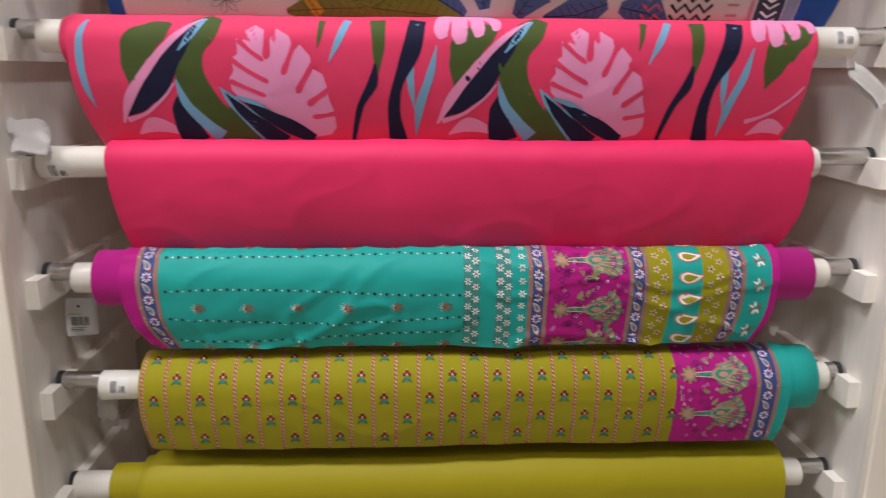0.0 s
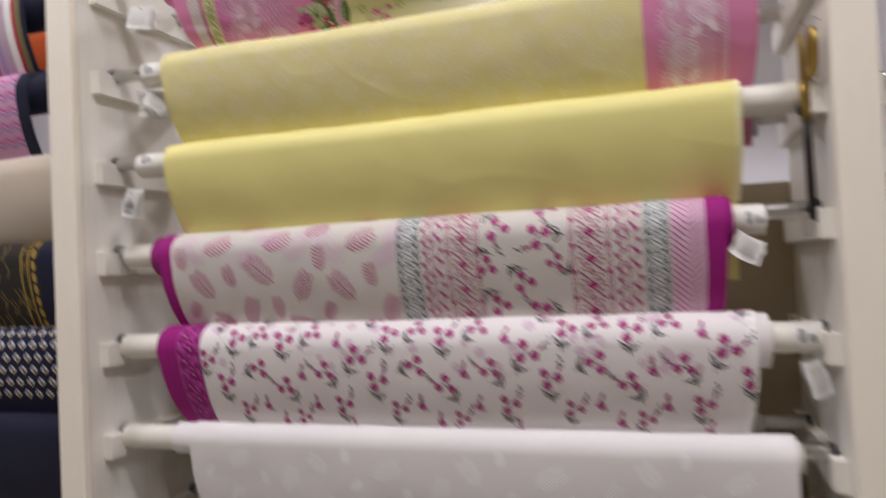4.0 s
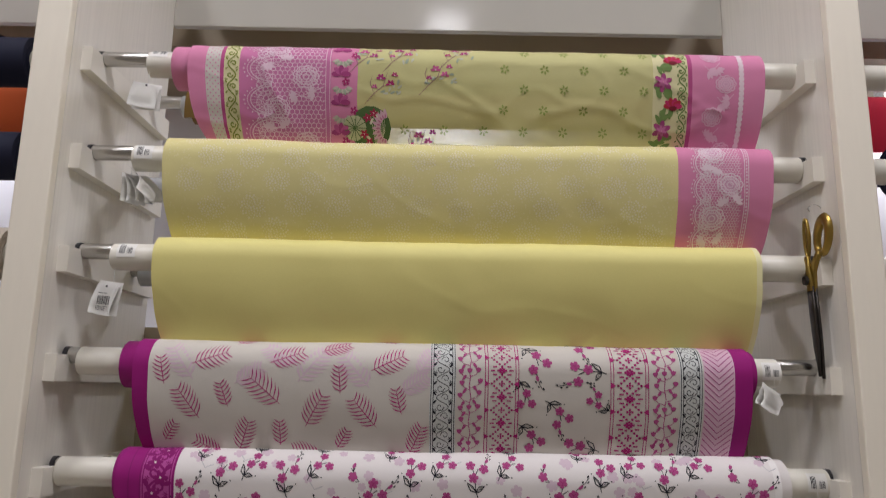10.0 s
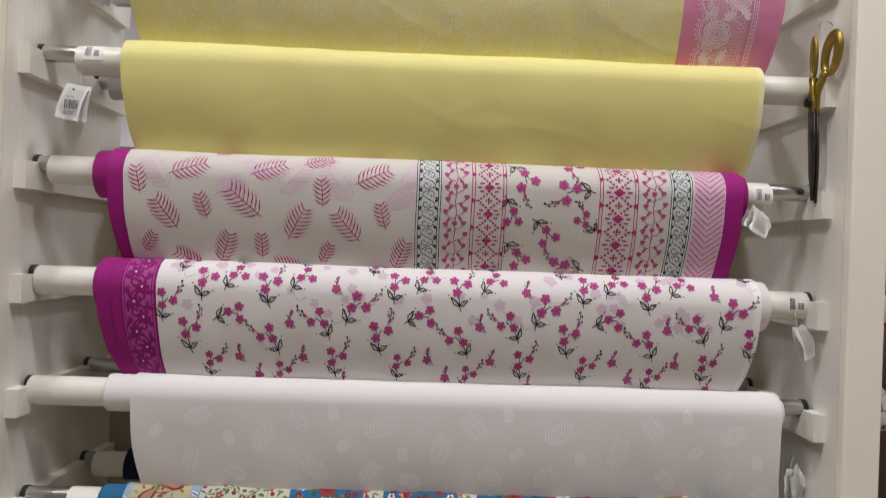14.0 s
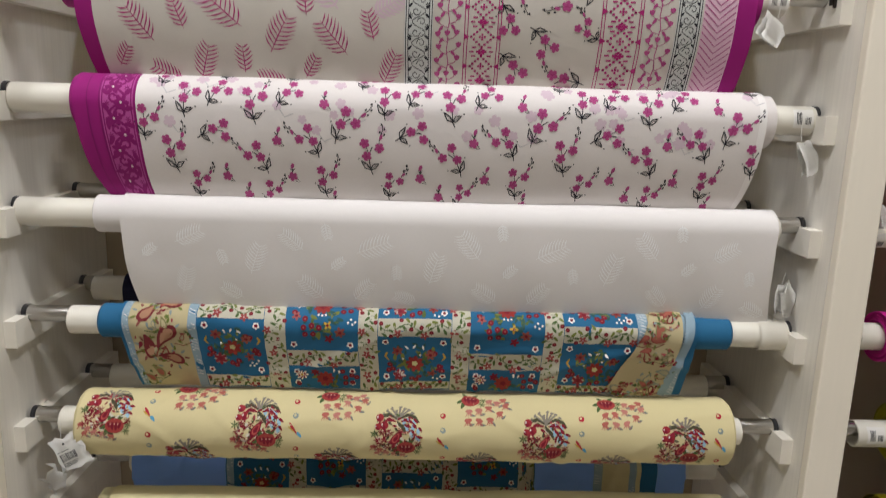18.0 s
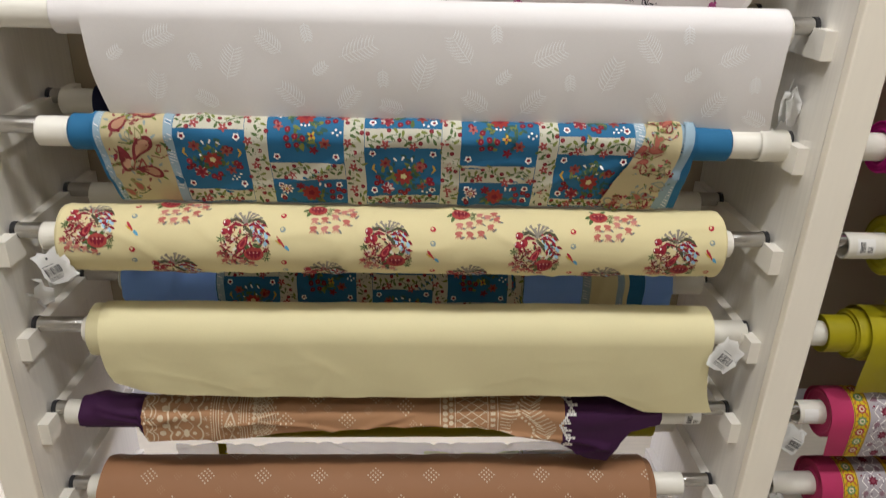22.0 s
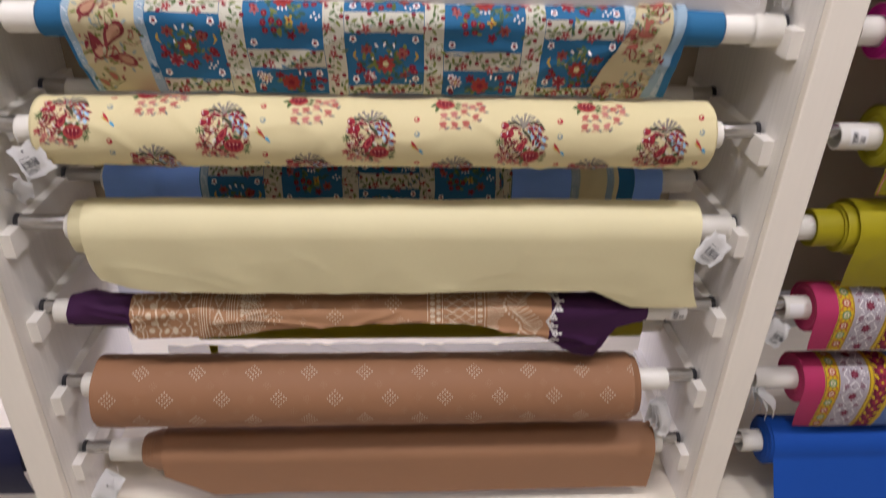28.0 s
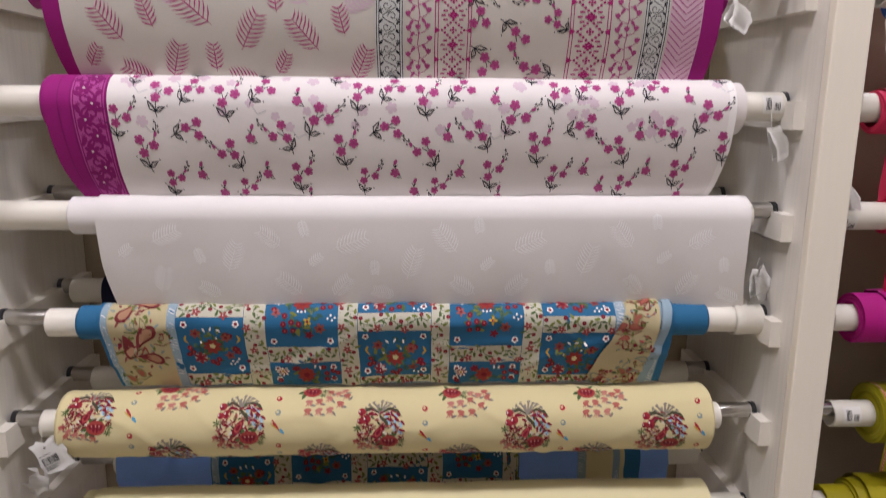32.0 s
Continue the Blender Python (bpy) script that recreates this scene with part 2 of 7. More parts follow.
for x, sides in ((-2.16, (1,)), (-0.72, (-1, 1)), (0.72, (-1, 1)), (2.16, (-1,))):
    upright(x, sides)
for nm, x0 in BAYS.items():
    h = tagged(empty("header_panel"), "glossy off-white header board across the rack top", "header board", "header boards", "structure")
    part("board", box_bm(x0 + 0.001, x0 + WIDE - 0.001, BACK - 0.005, BACK + 0.013, 2.683, 2.865, 0.002), header_paint, h)
    # Lip's unseen rear part is added to keep light off the bulkhead face.
    part("lip", box_bm(x0 + 0.001, x0 + WIDE - 0.001, BACK - 0.06, 0.618, 2.866, 2.888, 0.002), header_paint, h)
    b = tagged(part("back_board", box_bm(x0 - 0.028, x0 + WIDE + 0.028, BACK + 0.002, BACK + 0.016, 0.50 if nm == "right" else 0.60, 1.93), back_mat, None, "plain beige back board behind the rods"), category="back board", kind="structure")
base = tagged(empty("rack_base"), "pale limed wood base shelf on a dark recessed plinth", "base shelf", kind="structure")
part("shelf_board", box_bm(-2.19, 2.19, -0.10, 0.70, BASE_Z - 0.04, BASE_Z - 0.001, 0.004), wood_flat, base)
part("plinth", box_bm(-2.17, 2.17, -0.02, 0.69, 0.0, BASE_Z - 0.041), black, base, "dark recessed plinth")

# ---- rolls of cloth ----


class Cloth:
    """A sheet that goes over the roll at (y, z) of radius r and hangs down in front to `drop` below the rod.
    x runs along the roll, v is the way along the sheet from the roll's crest, downwards at the front."""

    def __init__(self, x0, x1, z, r, drop, slant=(0.0, 0.0), back=0.0, wave=0.002, seed=0, hem=None, y=ROD_Y, full=False, start=None, fold=0.0, edge=0.06, power=2.2, curl=1.7):
        self.power, self.curl = power, curl
        self.x0, self.x1, self.z, self.r, self.drop, self.slant, self.back = x0, x1, z - 0.010, r, drop, slant, back
        self.wave, self.seed, self.hem, self.y, self.full, self.fold, self.edge = wave, seed, hem, y, full, fold, edge
        self.vt = r * math.pi / 2
        self.v0 = -r * 1.9 if start is None else start
        self.vend = self.vt + max(drop - 0.010, 0.0) if not full else r * math.pi * 1.25
        self.verts, self.faces, self.idx, self.mats = [], [], [], []

    def end(self, x):
        if self.full or self.hem is None:
            return self.vend
        return self.vt + (self.vend - self.vt) * self.hem((x - self.x0) / (self.x1 - self.x0))

    def place(self, x, v, off=0.0):
        q = (x - self.x0) / (self.x1 - self.x0)
        if self.full or v <= self.vt:
            a = v / self.r
            ny, nz = -math.sin(a), math.cos(a)
            y, z = self.y + self.r * ny, self.z + self.r * nz
            d = 0.0
        else:
            d = v - self.vt
            ny, nz = -1.0, 0.0
            y, z = self.y - self.r + self.back * d + self.curl * d * d, self.z - d
            t = math.hypot(1.0, self.back + 2 * self.curl * d)
            ny, nz = -1.0 / t, -(self.back + 2 * self.curl * d) / t
        k = min(1.0, 0.45 + d * 8)
        s = self.seed
        w = self.wave * k * (noise.noise((x * 4 + s, z * 3, s * 1.7)) + 0.5 * noise.noise((x * 13 + s, z * 7 + x * 6, s)))
        if self.fold:
            k = 0.35 + 0.65 * k
            w += k * self.fold * (0.9 * abs(noise.noise((x * 7 + z * 9 + s, z * 13 - x * 5, s + 3.3))) + 0.45 * abs(noise.noise((x * 17 - z * 20, z * 22 + x * 6 + s, 1.0))) - 0.25)
            n = abs(noise.noise((x * 3.2 + z * 5 + s, z * 5.5 - x * 2.2, s * 0.7)))
            n2 = abs(noise.noise((x * 5.5 - z * 6 + s, z * 7 + x * 3, s * 1.3)))
            w += k * self.fold * (1.2 * max(0.0, 1 - n * 10) ** 2 + 0.9 * max(0.0, 1 - n2 * 12) ** 2)
        e = max(0.0, v - 0.8 * self.vt)
        e = 0.5 * e * (e / 0.14) ** self.power
        xl = self.slant[0] * e * math.exp(-(x - self.x0) / self.edge)
        xr = self.slant[1] * e * math.exp(-(self.x1 - x) / self.edge)
        xx = x + xl - xr + 0.0015 * noise.noise((v * 18 + s, q * 3, s))
        o = 0.5 * off + w
        return (xx, y + ny * o, z + nz * o)

    def slot(self, m):
        if m not in self.mats:
            self.mats.append(m)
        return self.mats.index(m)

    def grid(self, xa, xb, m, off=0.0, va=None, vb=None, nx=None, nv=None):
        """A stretch of the sheet from xa to xb, of one colour."""
        va = self.v0 if va is None else va
        tail = vb is None
        vmax = self.vend if tail else vb
        nx = nx or max(1, int((xb - xa) / 0.008))
        nv = nv or max(2, int((vmax - va) / 0.006))
        b, s = len(self.verts), self.slot(m)
        for i in range(nx + 1):
            x = xa + (xb - xa) * i / nx
            e = self.end(x) if tail else vb
            for j in range(nv + 1):
                self.verts.append(self.place(x, va + (e - va) * j / nv, 1.6 * off))
        for i in range(nx):
            for j in range(nv):
                p = b + i * (nv + 1) + j
                self.faces.append((p, p + 1, p + nv + 2, p + nv + 1))
                self.idx.append(s)

    def inside(self, x, v):
        return self.x0 < x < self.x1 and v < self.end(x) - 0.002

    def blob(self, x, v, pts, m, off=0.001, turn=0.0, size=1.0, rings=1):
        """A printed spot; pts its outline round the centre, star-shaped."""
        if not self.inside(x, v):
            return
        c, s = math.cos(turn), math.sin(turn)
        b, k = len(self.verts), self.slot(m)
        out = [(size * (px * c - py * s), size * (px * s + py * c)) for px, py in pts]
        self.verts.append(self.place(x, v, off))
        n = len(out)
        for r in range(1, rings + 1):
            for px, py in out:
                f = r / rings
                xx = min(max(x + px * f, self.x0), self.x1)
                self.verts.append(self.place(xx, min(v + py * f, self.end(xx)), off))
        for i in range(n):
            j = (i + 1) % n
            self.faces.append((b, b + 1 + j, b + 1 + i))
            self.idx.append(k)
            for r in range(1, rings):
                p, q = b + 1 + (r - 1) * n, b + 1 + r * n
                self.faces.append((p + i, p + j, q + j, q + i))
                self.idx.append(k)

    def stroke(self, pts, width, m, off=0.001, taper=False, step=0.007, widths=None):
        """A printed line through pts (x, v); widths: one for each point, for a shaped ribbon."""
        fine, wide = [pts[0]], [widths[0] if widths else width]
        for k, ((ax, av), (bx, bv)) in enumerate(zip(pts, pts[1:])):
            n = max(1, int(math.hypot(bx - ax, bv - av) / step))
            fine += [(ax + (bx - ax) * i / n, av + (bv - av) * i / n) for i in range(1, n + 1)]
            wide += [widths[k] + (widths[k + 1] - widths[k]) * i / n if widths else width for i in range(1, n + 1)]
        fine = [(min(max(x, self.x0), self.x1), v) for x, v in fine]
        fine = [(x, min(v, self.end(x))) for x, v in fine]
        if not self.inside(*fine[0]) and not self.inside(*fine[-1]):
            return
        b, k, n = len(self.verts), self.slot(m), len(fine)
        for i, (x, v) in enumerate(fine):
            ax, av = fine[max(i - 1, 0)]
            bx, bv = fine[min(i + 1, n - 1)]
            dx, dv = bx - ax, bv - av
            d = math.hypot(dx, dv) or 1.0
            w = wide[i] / 2 * (math.sin(math.pi * (0.15 + 0.8 * i / max(n - 1, 1))) if taper else 1.0)
            if i == 0:
                cols0 = (1, -1) if max(wide) < 0.012 else (1, 0.5, 0, -0.5, -1)
            for sgn in cols0:
                xx = min(max(x - dv / d * w * sgn, self.x0), self.x1)
                self.verts.append(self.place(xx, min(v + dx / d * w * sgn, self.end(xx)), off))
        m2 = len(cols0)
        for i in range(n - 1):
            for j in range(m2 - 1):
                p = b + m2 * i + j
                self.faces.append((p, p + 1, p + m2 + 1, p + m2))
                self.idx.append(k)

    def done(self, parent, label=""):
        return mesh_object("cloth", self.verts, self.faces, self.mats, parent, label, self.idx, True)


def polar(n, f):
    return [(f(2 * math.pi * i / n) * math.cos(2 * math.pi * i / n), f(2 * math.pi * i / n) * math.sin(2 * math.pi * i / n)) for i in range(n)]


PETALS = polar(30, lambda a: 0.60 + 0.40 * abs(math.cos(2.5 * a)) ** 0.5 - 0.06 * abs(math.cos(12.5 * a)))
DISC = polar(8, lambda a: 1.0)
ROUND = polar(14, lambda a: 1.0)
FLOWER = polar(20, lambda a: 0.86 + 0.14 * math.cos(5 * a))
FLOWER8 = polar(32, lambda a: 0.78 + 0.22 * math.cos(8 * a))
STAR6 = polar(24, lambda a: 0.55 + 0.45 * math.cos(6 * a))
LEAF = [(math.cos(a), 0.42 * math.sin(a) * (1 - 0.35 * math.cos(a))) for a in [2 * math.pi * i / 12 for i in range(12)]]
DIAMOND = [(1, 0), (0, 1), (-1, 0), (0, -1)]
BUD = [(math.cos(a), 0.55 * math.sin(a)) for a in [2 * math.pi * i / 10 for i in range(10)]]


def tube_between(name, xa, xb, y, z, r, mat, parent, label="", wall=0.004):
    v, f = lathe([(xa, r - wall), (xa, r - 0.0012), (xa + 0.001, r), (xa + 0.002, r), (xb - 0.002, r), (xb - 0.001, r), (xb, r - 0.0012), (xb, r - wall)], (y, z), 28)
    n = len(v) // 28
    for k in range(28):
        a, b = (n - 1) * 28 + k, (n - 1) * 28 + (k + 1) % 28
        f.append((a, b, (k + 1) % 28, k))
    return mesh_object(name, v, f, mat, parent, label, smooth=True)


def rod(x0, y, z, parent):
    """A steel pipe across the bay that starts at x0, with black end caps."""
    a, b = x0 + 0.012, x0 + WIDE - 0.012
    v, f = lathe([(a, 0.001), (a, ROD_R), (a + 0.001, ROD_R), (b - 0.001, ROD_R), (b, ROD_R), (b, 0.001)], (y, z), 24)
    r = mesh_object("rod", v, f, steel, parent, "brushed steel hanging rod", smooth=True)
    for s, e in ((-1, a), (1, b)):
        v, f = lathe([(e - s * 0.004, ROD_R + 0.0012), (e + s * 0.004, ROD_R + 0.0012), (e + s * 0.005, 0.001)], (y, z), 20)
        mesh_object("end_cap", v, f, black, r, "black plastic end cap")
    return r


def wound(xa, xb, z, r, mat, parent, label="", y=ROD_Y, lips=3, seed=0):
    """The layers under the top sheet; stepped, uneven ends."""
    rnd = random.Random(seed)
    prof = []
    zc = z - 0.010
    steps = [TUBE_R + (r - TUBE_R) * k / lips for k in range(lips + 1)]
    offs = [rnd.uniform(0.0, 0.006) for _ in steps]
    for k in range(lips):
        prof += [(xa + offs[k], steps[k] + 0.0005), (xa + offs[k] - 0.001, (steps[k] + steps[k + 1]) / 2), (xa + offs[k], steps[k + 1] - 0.0008)]
    for k in reversed(range(lips)):
        prof += [(xb - offs[k], steps[k + 1] - 0.0008), (xb - offs[k] + 0.001, (steps[k] + steps[k + 1]) / 2), (xb - offs[k], steps[k] + 0.0005)]
    v, f = lathe(prof, (y, zc), 36)
    return mesh_object("wound_core", v, f, mat, parent, label, smooth=True)


def tag(x, y, z, parent, w=0.045, h=0.055, turn=0.0, tilt=0.0, leaves=2, bars=True, spin=0.0, torn=0.0, hole=False):
    """A folded price card on a string, below the point (x, y, z); spin turns it in its own plane, torn makes its edges ragged."""
    t = None
    rnd = random.Random(int(x * 1000) + int(z * 1000))
    m0 = Matrix.Translation((x, y, z)) @ Euler((tilt, 0, turn)).to_matrix().to_4x4() @ Matrix.Rotation(spin, 4, "Y")
    for k in range(leaves):
        bm = bmesh.new()
        nx, nz = 4, 5
        vs = []
        for j in range(nz + 1):
            line = []
            for i in range(nx + 1):
                rim = i in (0, nx) or j in (0, nz)
                a, b = (rnd.uniform(-torn, torn) * w, rnd.uniform(-torn, torn) * h) if rim else (0.0, 0.0)
                line.append(bm.verts.new((-w / 2 + w * i / nx + a, -0.004 * k - 0.005 * math.sin(2.5 * j / nz) * (k + 0.5) - 0.007 * k * j / nz + torn * 0.02 * math.sin(2.2 * i + j), -0.012 - h * j / nz + b)))
            vs.append(line)
        for j in range(nz):
            for i in range(nx):
                bm.faces.new((vs[j][i], vs[j][i + 1], vs[j + 1][i + 1], vs[j + 1][i]))
        bmesh.ops.solidify(bm, geom=bm.faces[:], thickness=0.0006)
        bmesh.ops.transform(bm, verts=bm.verts, matrix=m0 @ Matrix.Rotation(0.14 * k * rnd.uniform(-1, 1), 4, "Y"))
        t2 = part("price_tag" if k == 0 else "tag_leaf", bm, paper, parent if t is None else t, "white folded price tag" if k == 0 else "", True)
        if t is None:
            t = t2
    front = -0.004 * leaves - 0.006 * (leaves - 1) * 0.6 - 0.006
    if bars:
        verts, faces = [], []
        px = -w * 0.28
        while px < w * 0.28:
            bw = rnd.choice((0.0006, 0.0012, 0.0018))
            n = len(verts)
            for a, b in ((px, -0.012 - h * 0.45), (px + bw, -0.012 - h * 0.45), (px + bw, -0.012 - h * 0.70), (px, -0.012 - h * 0.70)):
                verts.append(m0 @ Vector((a, front, b)))
            faces.append((n, n + 1, n + 2, n + 3))
            px += bw + rnd.choice((0.0008, 0.0014))
        for k in range(4):
            n, b = len(verts), -0.012 - h * (0.76 + 0.045 * k) if k < 3 else -0.012 - h * 0.36
            for a, c in ((-w * 0.3, b), (w * rnd.uniform(0.05, 0.3), b), (w * 0.1, b - 0.0009), (-w * 0.3, b - 0.0009)):
                verts.append(m0 @ Vector((a, front, c)))
            faces.append((n, n + 1, n + 2, n + 3))
        mesh_object("barcode", verts, faces, ink, t, kind="stuff")
    if hole:
        mesh_object("punched_hole", [m0 @ Vector((0.0022 * math.cos(a), front + 0.002, -0.012 - h * 0.16 + 0.0022 * math.sin(a))) for a in [math.pi * q / 5 for q in range(10)]], [tuple(range(10))], ink, t)
    verts, faces = lathe([(0, 0.0005), (0.03, 0.0005)], (0, 0), 5)
    ms = m0 @ Matrix.Rotation(-spin, 4, "Y") @ Matrix.Translation((0, 0.0, -0.016)) @ Matrix.Rotation(radians(-90), 4, "Y")
    mesh_object("string", [ms @ Vector(v) for v in verts], faces, string_mat, t)
    return t


def sticker(x, y, z, r, parent, w=0.03, arc=1.3, at=0.6, lines=True):
    """A paper label round a tube with bars for its small print."""
    rows, verts, faces = 6, [], []
    for k in range(rows + 1):
        a = at - arc / 2 + arc * k / rows
        for xx in (x, x + w):
            verts.append((xx, y - (r + 0.0008) * math.cos(a), z + (r + 0.0008) * math.sin(a)))
    for k in range(rows):
        faces.append((2 * k, 2 * k + 1, 2 * k + 3, 2 * k + 2))
    s = mesh_object("sticker", verts, faces, paper, parent, "white printed barcode sticker", smooth=True)
    if lines:
        verts, faces = [], []
        rnd = random.Random(int(abs(x) * 977))
        for blk in (0, 1):
            p = x + w * (0.15 + 0.42 * blk)
            while p < x + w * (0.42 + 0.42 * blk):
                bw = rnd.choice((0.0007, 0.0013))
                n = len(verts)
                a0, a1 = (at - arc * 0.3, at + arc * (0.05 if blk else 0.3))
                for k in range(4):
                    a = a0 + (a1 - a0) * k / 3
                    for xx in (p, p + bw):
                        verts.append((xx, y - (r + 0.0014) * math.cos(a), z + (r + 0.0014) * math.sin(a)))
                for k in range(3):
                    faces.append((n + 2 * k, n + 2 * k + 1, n + 2 * k + 3, n + 2 * k + 2))
                p += bw + 0.0011
        mesh_object("barcode", verts, faces, ink, s, kind="stuff")
    return s


def roll(label, bay, row, cx, r, drop, tube, inner, bands, slant=(0.0, 0.0), back=0.0, wave=0.002, fold=0.0, hem=None, full=False,
         prints=None, y=ROD_Y, lips=3, seed=None, body=None, group="rolls on the racks", tubemat=None, start=None, cloth_label="", edge=0.06, power=2.2, curl=1.7, sag=0.0):
    """One roll: rod, core tube, wound layers and the hanging sheet. bands: (x from, x to, material)."""
    z = row_z(row)
    x0 = BAYS[bay]
    t = tagged(empty("fabric_roll", (0, 0, 0)), label, "fabric roll", group)
    rod(x0, y, z, t)
    tube_between("core_tube", tube[0], tube[1], y, z - 0.010, TUBE_R, tubemat or tube_white, t, "white core tube")
    sd = row * 7 + len(bay) if seed is None else seed
    ba, bb = body if body else (cx[0] + 0.004, cx[1] - 0.004)
    wound(ba, bb, z - sag, r - 0.003, inner, t, y=y, lips=lips, seed=sd)
    if bands:
        c = Cloth(cx[0], cx[1], z - sag, r, drop, slant, back, wave, sd, hem, y, full, start, fold, edge, power, curl)
        for a, b, m in bands:
            c.grid(a, b, m)
        if prints:
            prints(c)
        c.done(t, cloth_label)
    return t

# ---- printed motifs ----
BERRY = fabric("a3216e")
MAUVE = fabric("dcc3d0")
HOTPINK = fabric("b74e8a")
NEARBLACK = fabric("2a2a33")
GREYGREEN = fabric("8d9a97")
MAROON = fabric("7c1228")
RED = fabric("b5283a")
SALMON = fabric("d0706c")
LEAFGREEN = fabric("52683a")
SKY = fabric("9cc4d8")
GOLDY = fabric("c9a443")
SNOW = fabric("f5f1ec")
LINEN = fabric("d9c6a6")
LEAFPINK = fabric("bb3580")
OLIVELEAF = fabric("77803f")


def feather(c, x, v, size, deg, m, thick=0.0016, pairs=8, off=0.001):
    """A leaf of a midrib and slender leaflets; deg: the way of its tip."""
    a = radians(deg)
    ux, uv = math.cos(a), math.sin(a)
    base, tip = (x - ux * size / 2, v - uv * size / 2), (x + ux * size / 2, v + uv * size / 2)
    c.stroke([base, tip], thick * 0.8, m, off, True)
    for i in range(pairs):
        f = 0.10 + 0.82 * i / (pairs - 1)
        ln = size * 0.37 * math.sin(math.pi * (0.24 + 0.62 * f)) + 0.002
        px, pv = base[0] + (tip[0] - base[0]) * f, base[1] + (tip[1] - base[1]) * f
        for s in (1, -1):
            b = a + s * radians(60)
            b2 = a + s * radians(46)
            mid = (px + math.cos(b) * ln * 0.55, pv + math.sin(b) * ln * 0.55)
            c.stroke([(px, pv), mid, (mid[0] + math.cos(b2) * ln * 0.5, mid[1] + math.sin(b2) * ln * 0.5)], thick * 1.1, m, off, True, step=0.01)


def blossom(c, base, mid, side=1, m=None, sprig=True, rnd=random):
    """Three flowers on a stalk with two inked leaves and a sprig of buds; base: the stalk's foot, mid: the flowers' centre."""
    m = m or HOTPINK
    dx, dv = mid[0] - base[0], mid[1] - base[1]
    d = math.hypot(dx, dv)
    ux, uv, k = dx / d, dv / d, min(max(d / 0.042, 0.8), 1.08)

    def at(u, q):
        return base[0] + k * (u * ux - side * q * uv), base[1] + k * (u * uv + side * q * ux)
    w = 0.0015
    c.stroke([at(0, 0.005), at(0.008, 0.001), at(0.020, -0.001), at(0.030, -0.004), at(0.046, 0.002)], w, NEARBLACK, 0.0008, step=0.004)
    c.stroke([at(0.034, -0.004), at(0.050, -0.009)], 0.0011, NEARBLACK, 0.0008)
    for a, b in ((-0.015, 0.022), (0.014, 0.019)):
        c.stroke([at(0.008, 0.001), at(0.010, a * 0.55), at(b, a), at(0.017, a * 0.35), at(0.009, 0.001)], 0.0018, NEARBLACK, 0.0010, step=0.003)
        c.stroke([at(0.009, 0.001), at(b * 0.85, a * 0.72)], 0.0007, NEARBLACK, 0.0010)
        c.blob(*at(b + 0.003, a * 1.25), DISC, NEARBLACK, 0.0010, 0, 0.0012)
    for i, (u, q) in enumerate(((0.030, -0.005), (0.051, -0.011), (0.046, 0.012))):
        fx, fv = at(u + rnd.uniform(-0.0015, 0.0015), q + rnd.uniform(-0.0015, 0.0015))
        turn = rnd.uniform(0, 6)
        c.blob(fx, fv, PETALS, m, 0.0012 + 0.0002 * i, turn, 0.0088 * k, 2)
        for j in range(3):
            c.stroke([(fx, fv), (fx + 0.0045 * math.cos(turn + 2.1 * j), fv + 0.0045 * math.sin(turn + 2.1 * j))], 0.0009, BERRY, 0.0019)
    if sprig:
        c.stroke([at(0.048, 0.012), at(0.062, 0.013), at(0.072, 0.017), at(0.082, 0.017)], 0.0012, NEARBLACK, 0.0009, step=0.004)
        c.blob(*at(0.062, 0.015), BUD, m, 0.0012, math.atan2(uv, ux) + 0.3, 0.0046 * k)
        for u, q in ((0.070, 0.013), (0.075, 0.020), (0.082, 0.015), (0.066, 0.020)):
            c.blob(*at(u, q), BUD, NEARBLACK, 0.0011, math.atan2(uv, ux) + 6 * q, 0.0024)


def bud(c, x, v, m, lean=0.0):
    """A half-open flower with a closed bud above it."""
    c.blob(x, v, PETALS, m, 0.0012, x * 40, 0.0088, 2)
    c.blob(x + 0.002 + lean, v - 0.0185, BUD, m, 0.0012, -1.2, 0.0052)
    c.stroke([(x, v - 0.006), (x + 0.001 + lean * 0.5, v - 0.0125), (x + 0.002 + lean, v - 0.015)], 0.0016, NEARBLACK, 0.0010)
    for a in (-1, 1):
        c.stroke([(x, v - 0.009), (x + a * 0.0035, v - 0.014)], 0.0013, NEARBLACK, 0.0010)
    c.stroke([(x + 0.006, v + 0.002), (x + 0.011, v + 0.009), (x + 0.004, v + 0.008)], 0.0010, NEARBLACK, 0.0010, step=0.003)


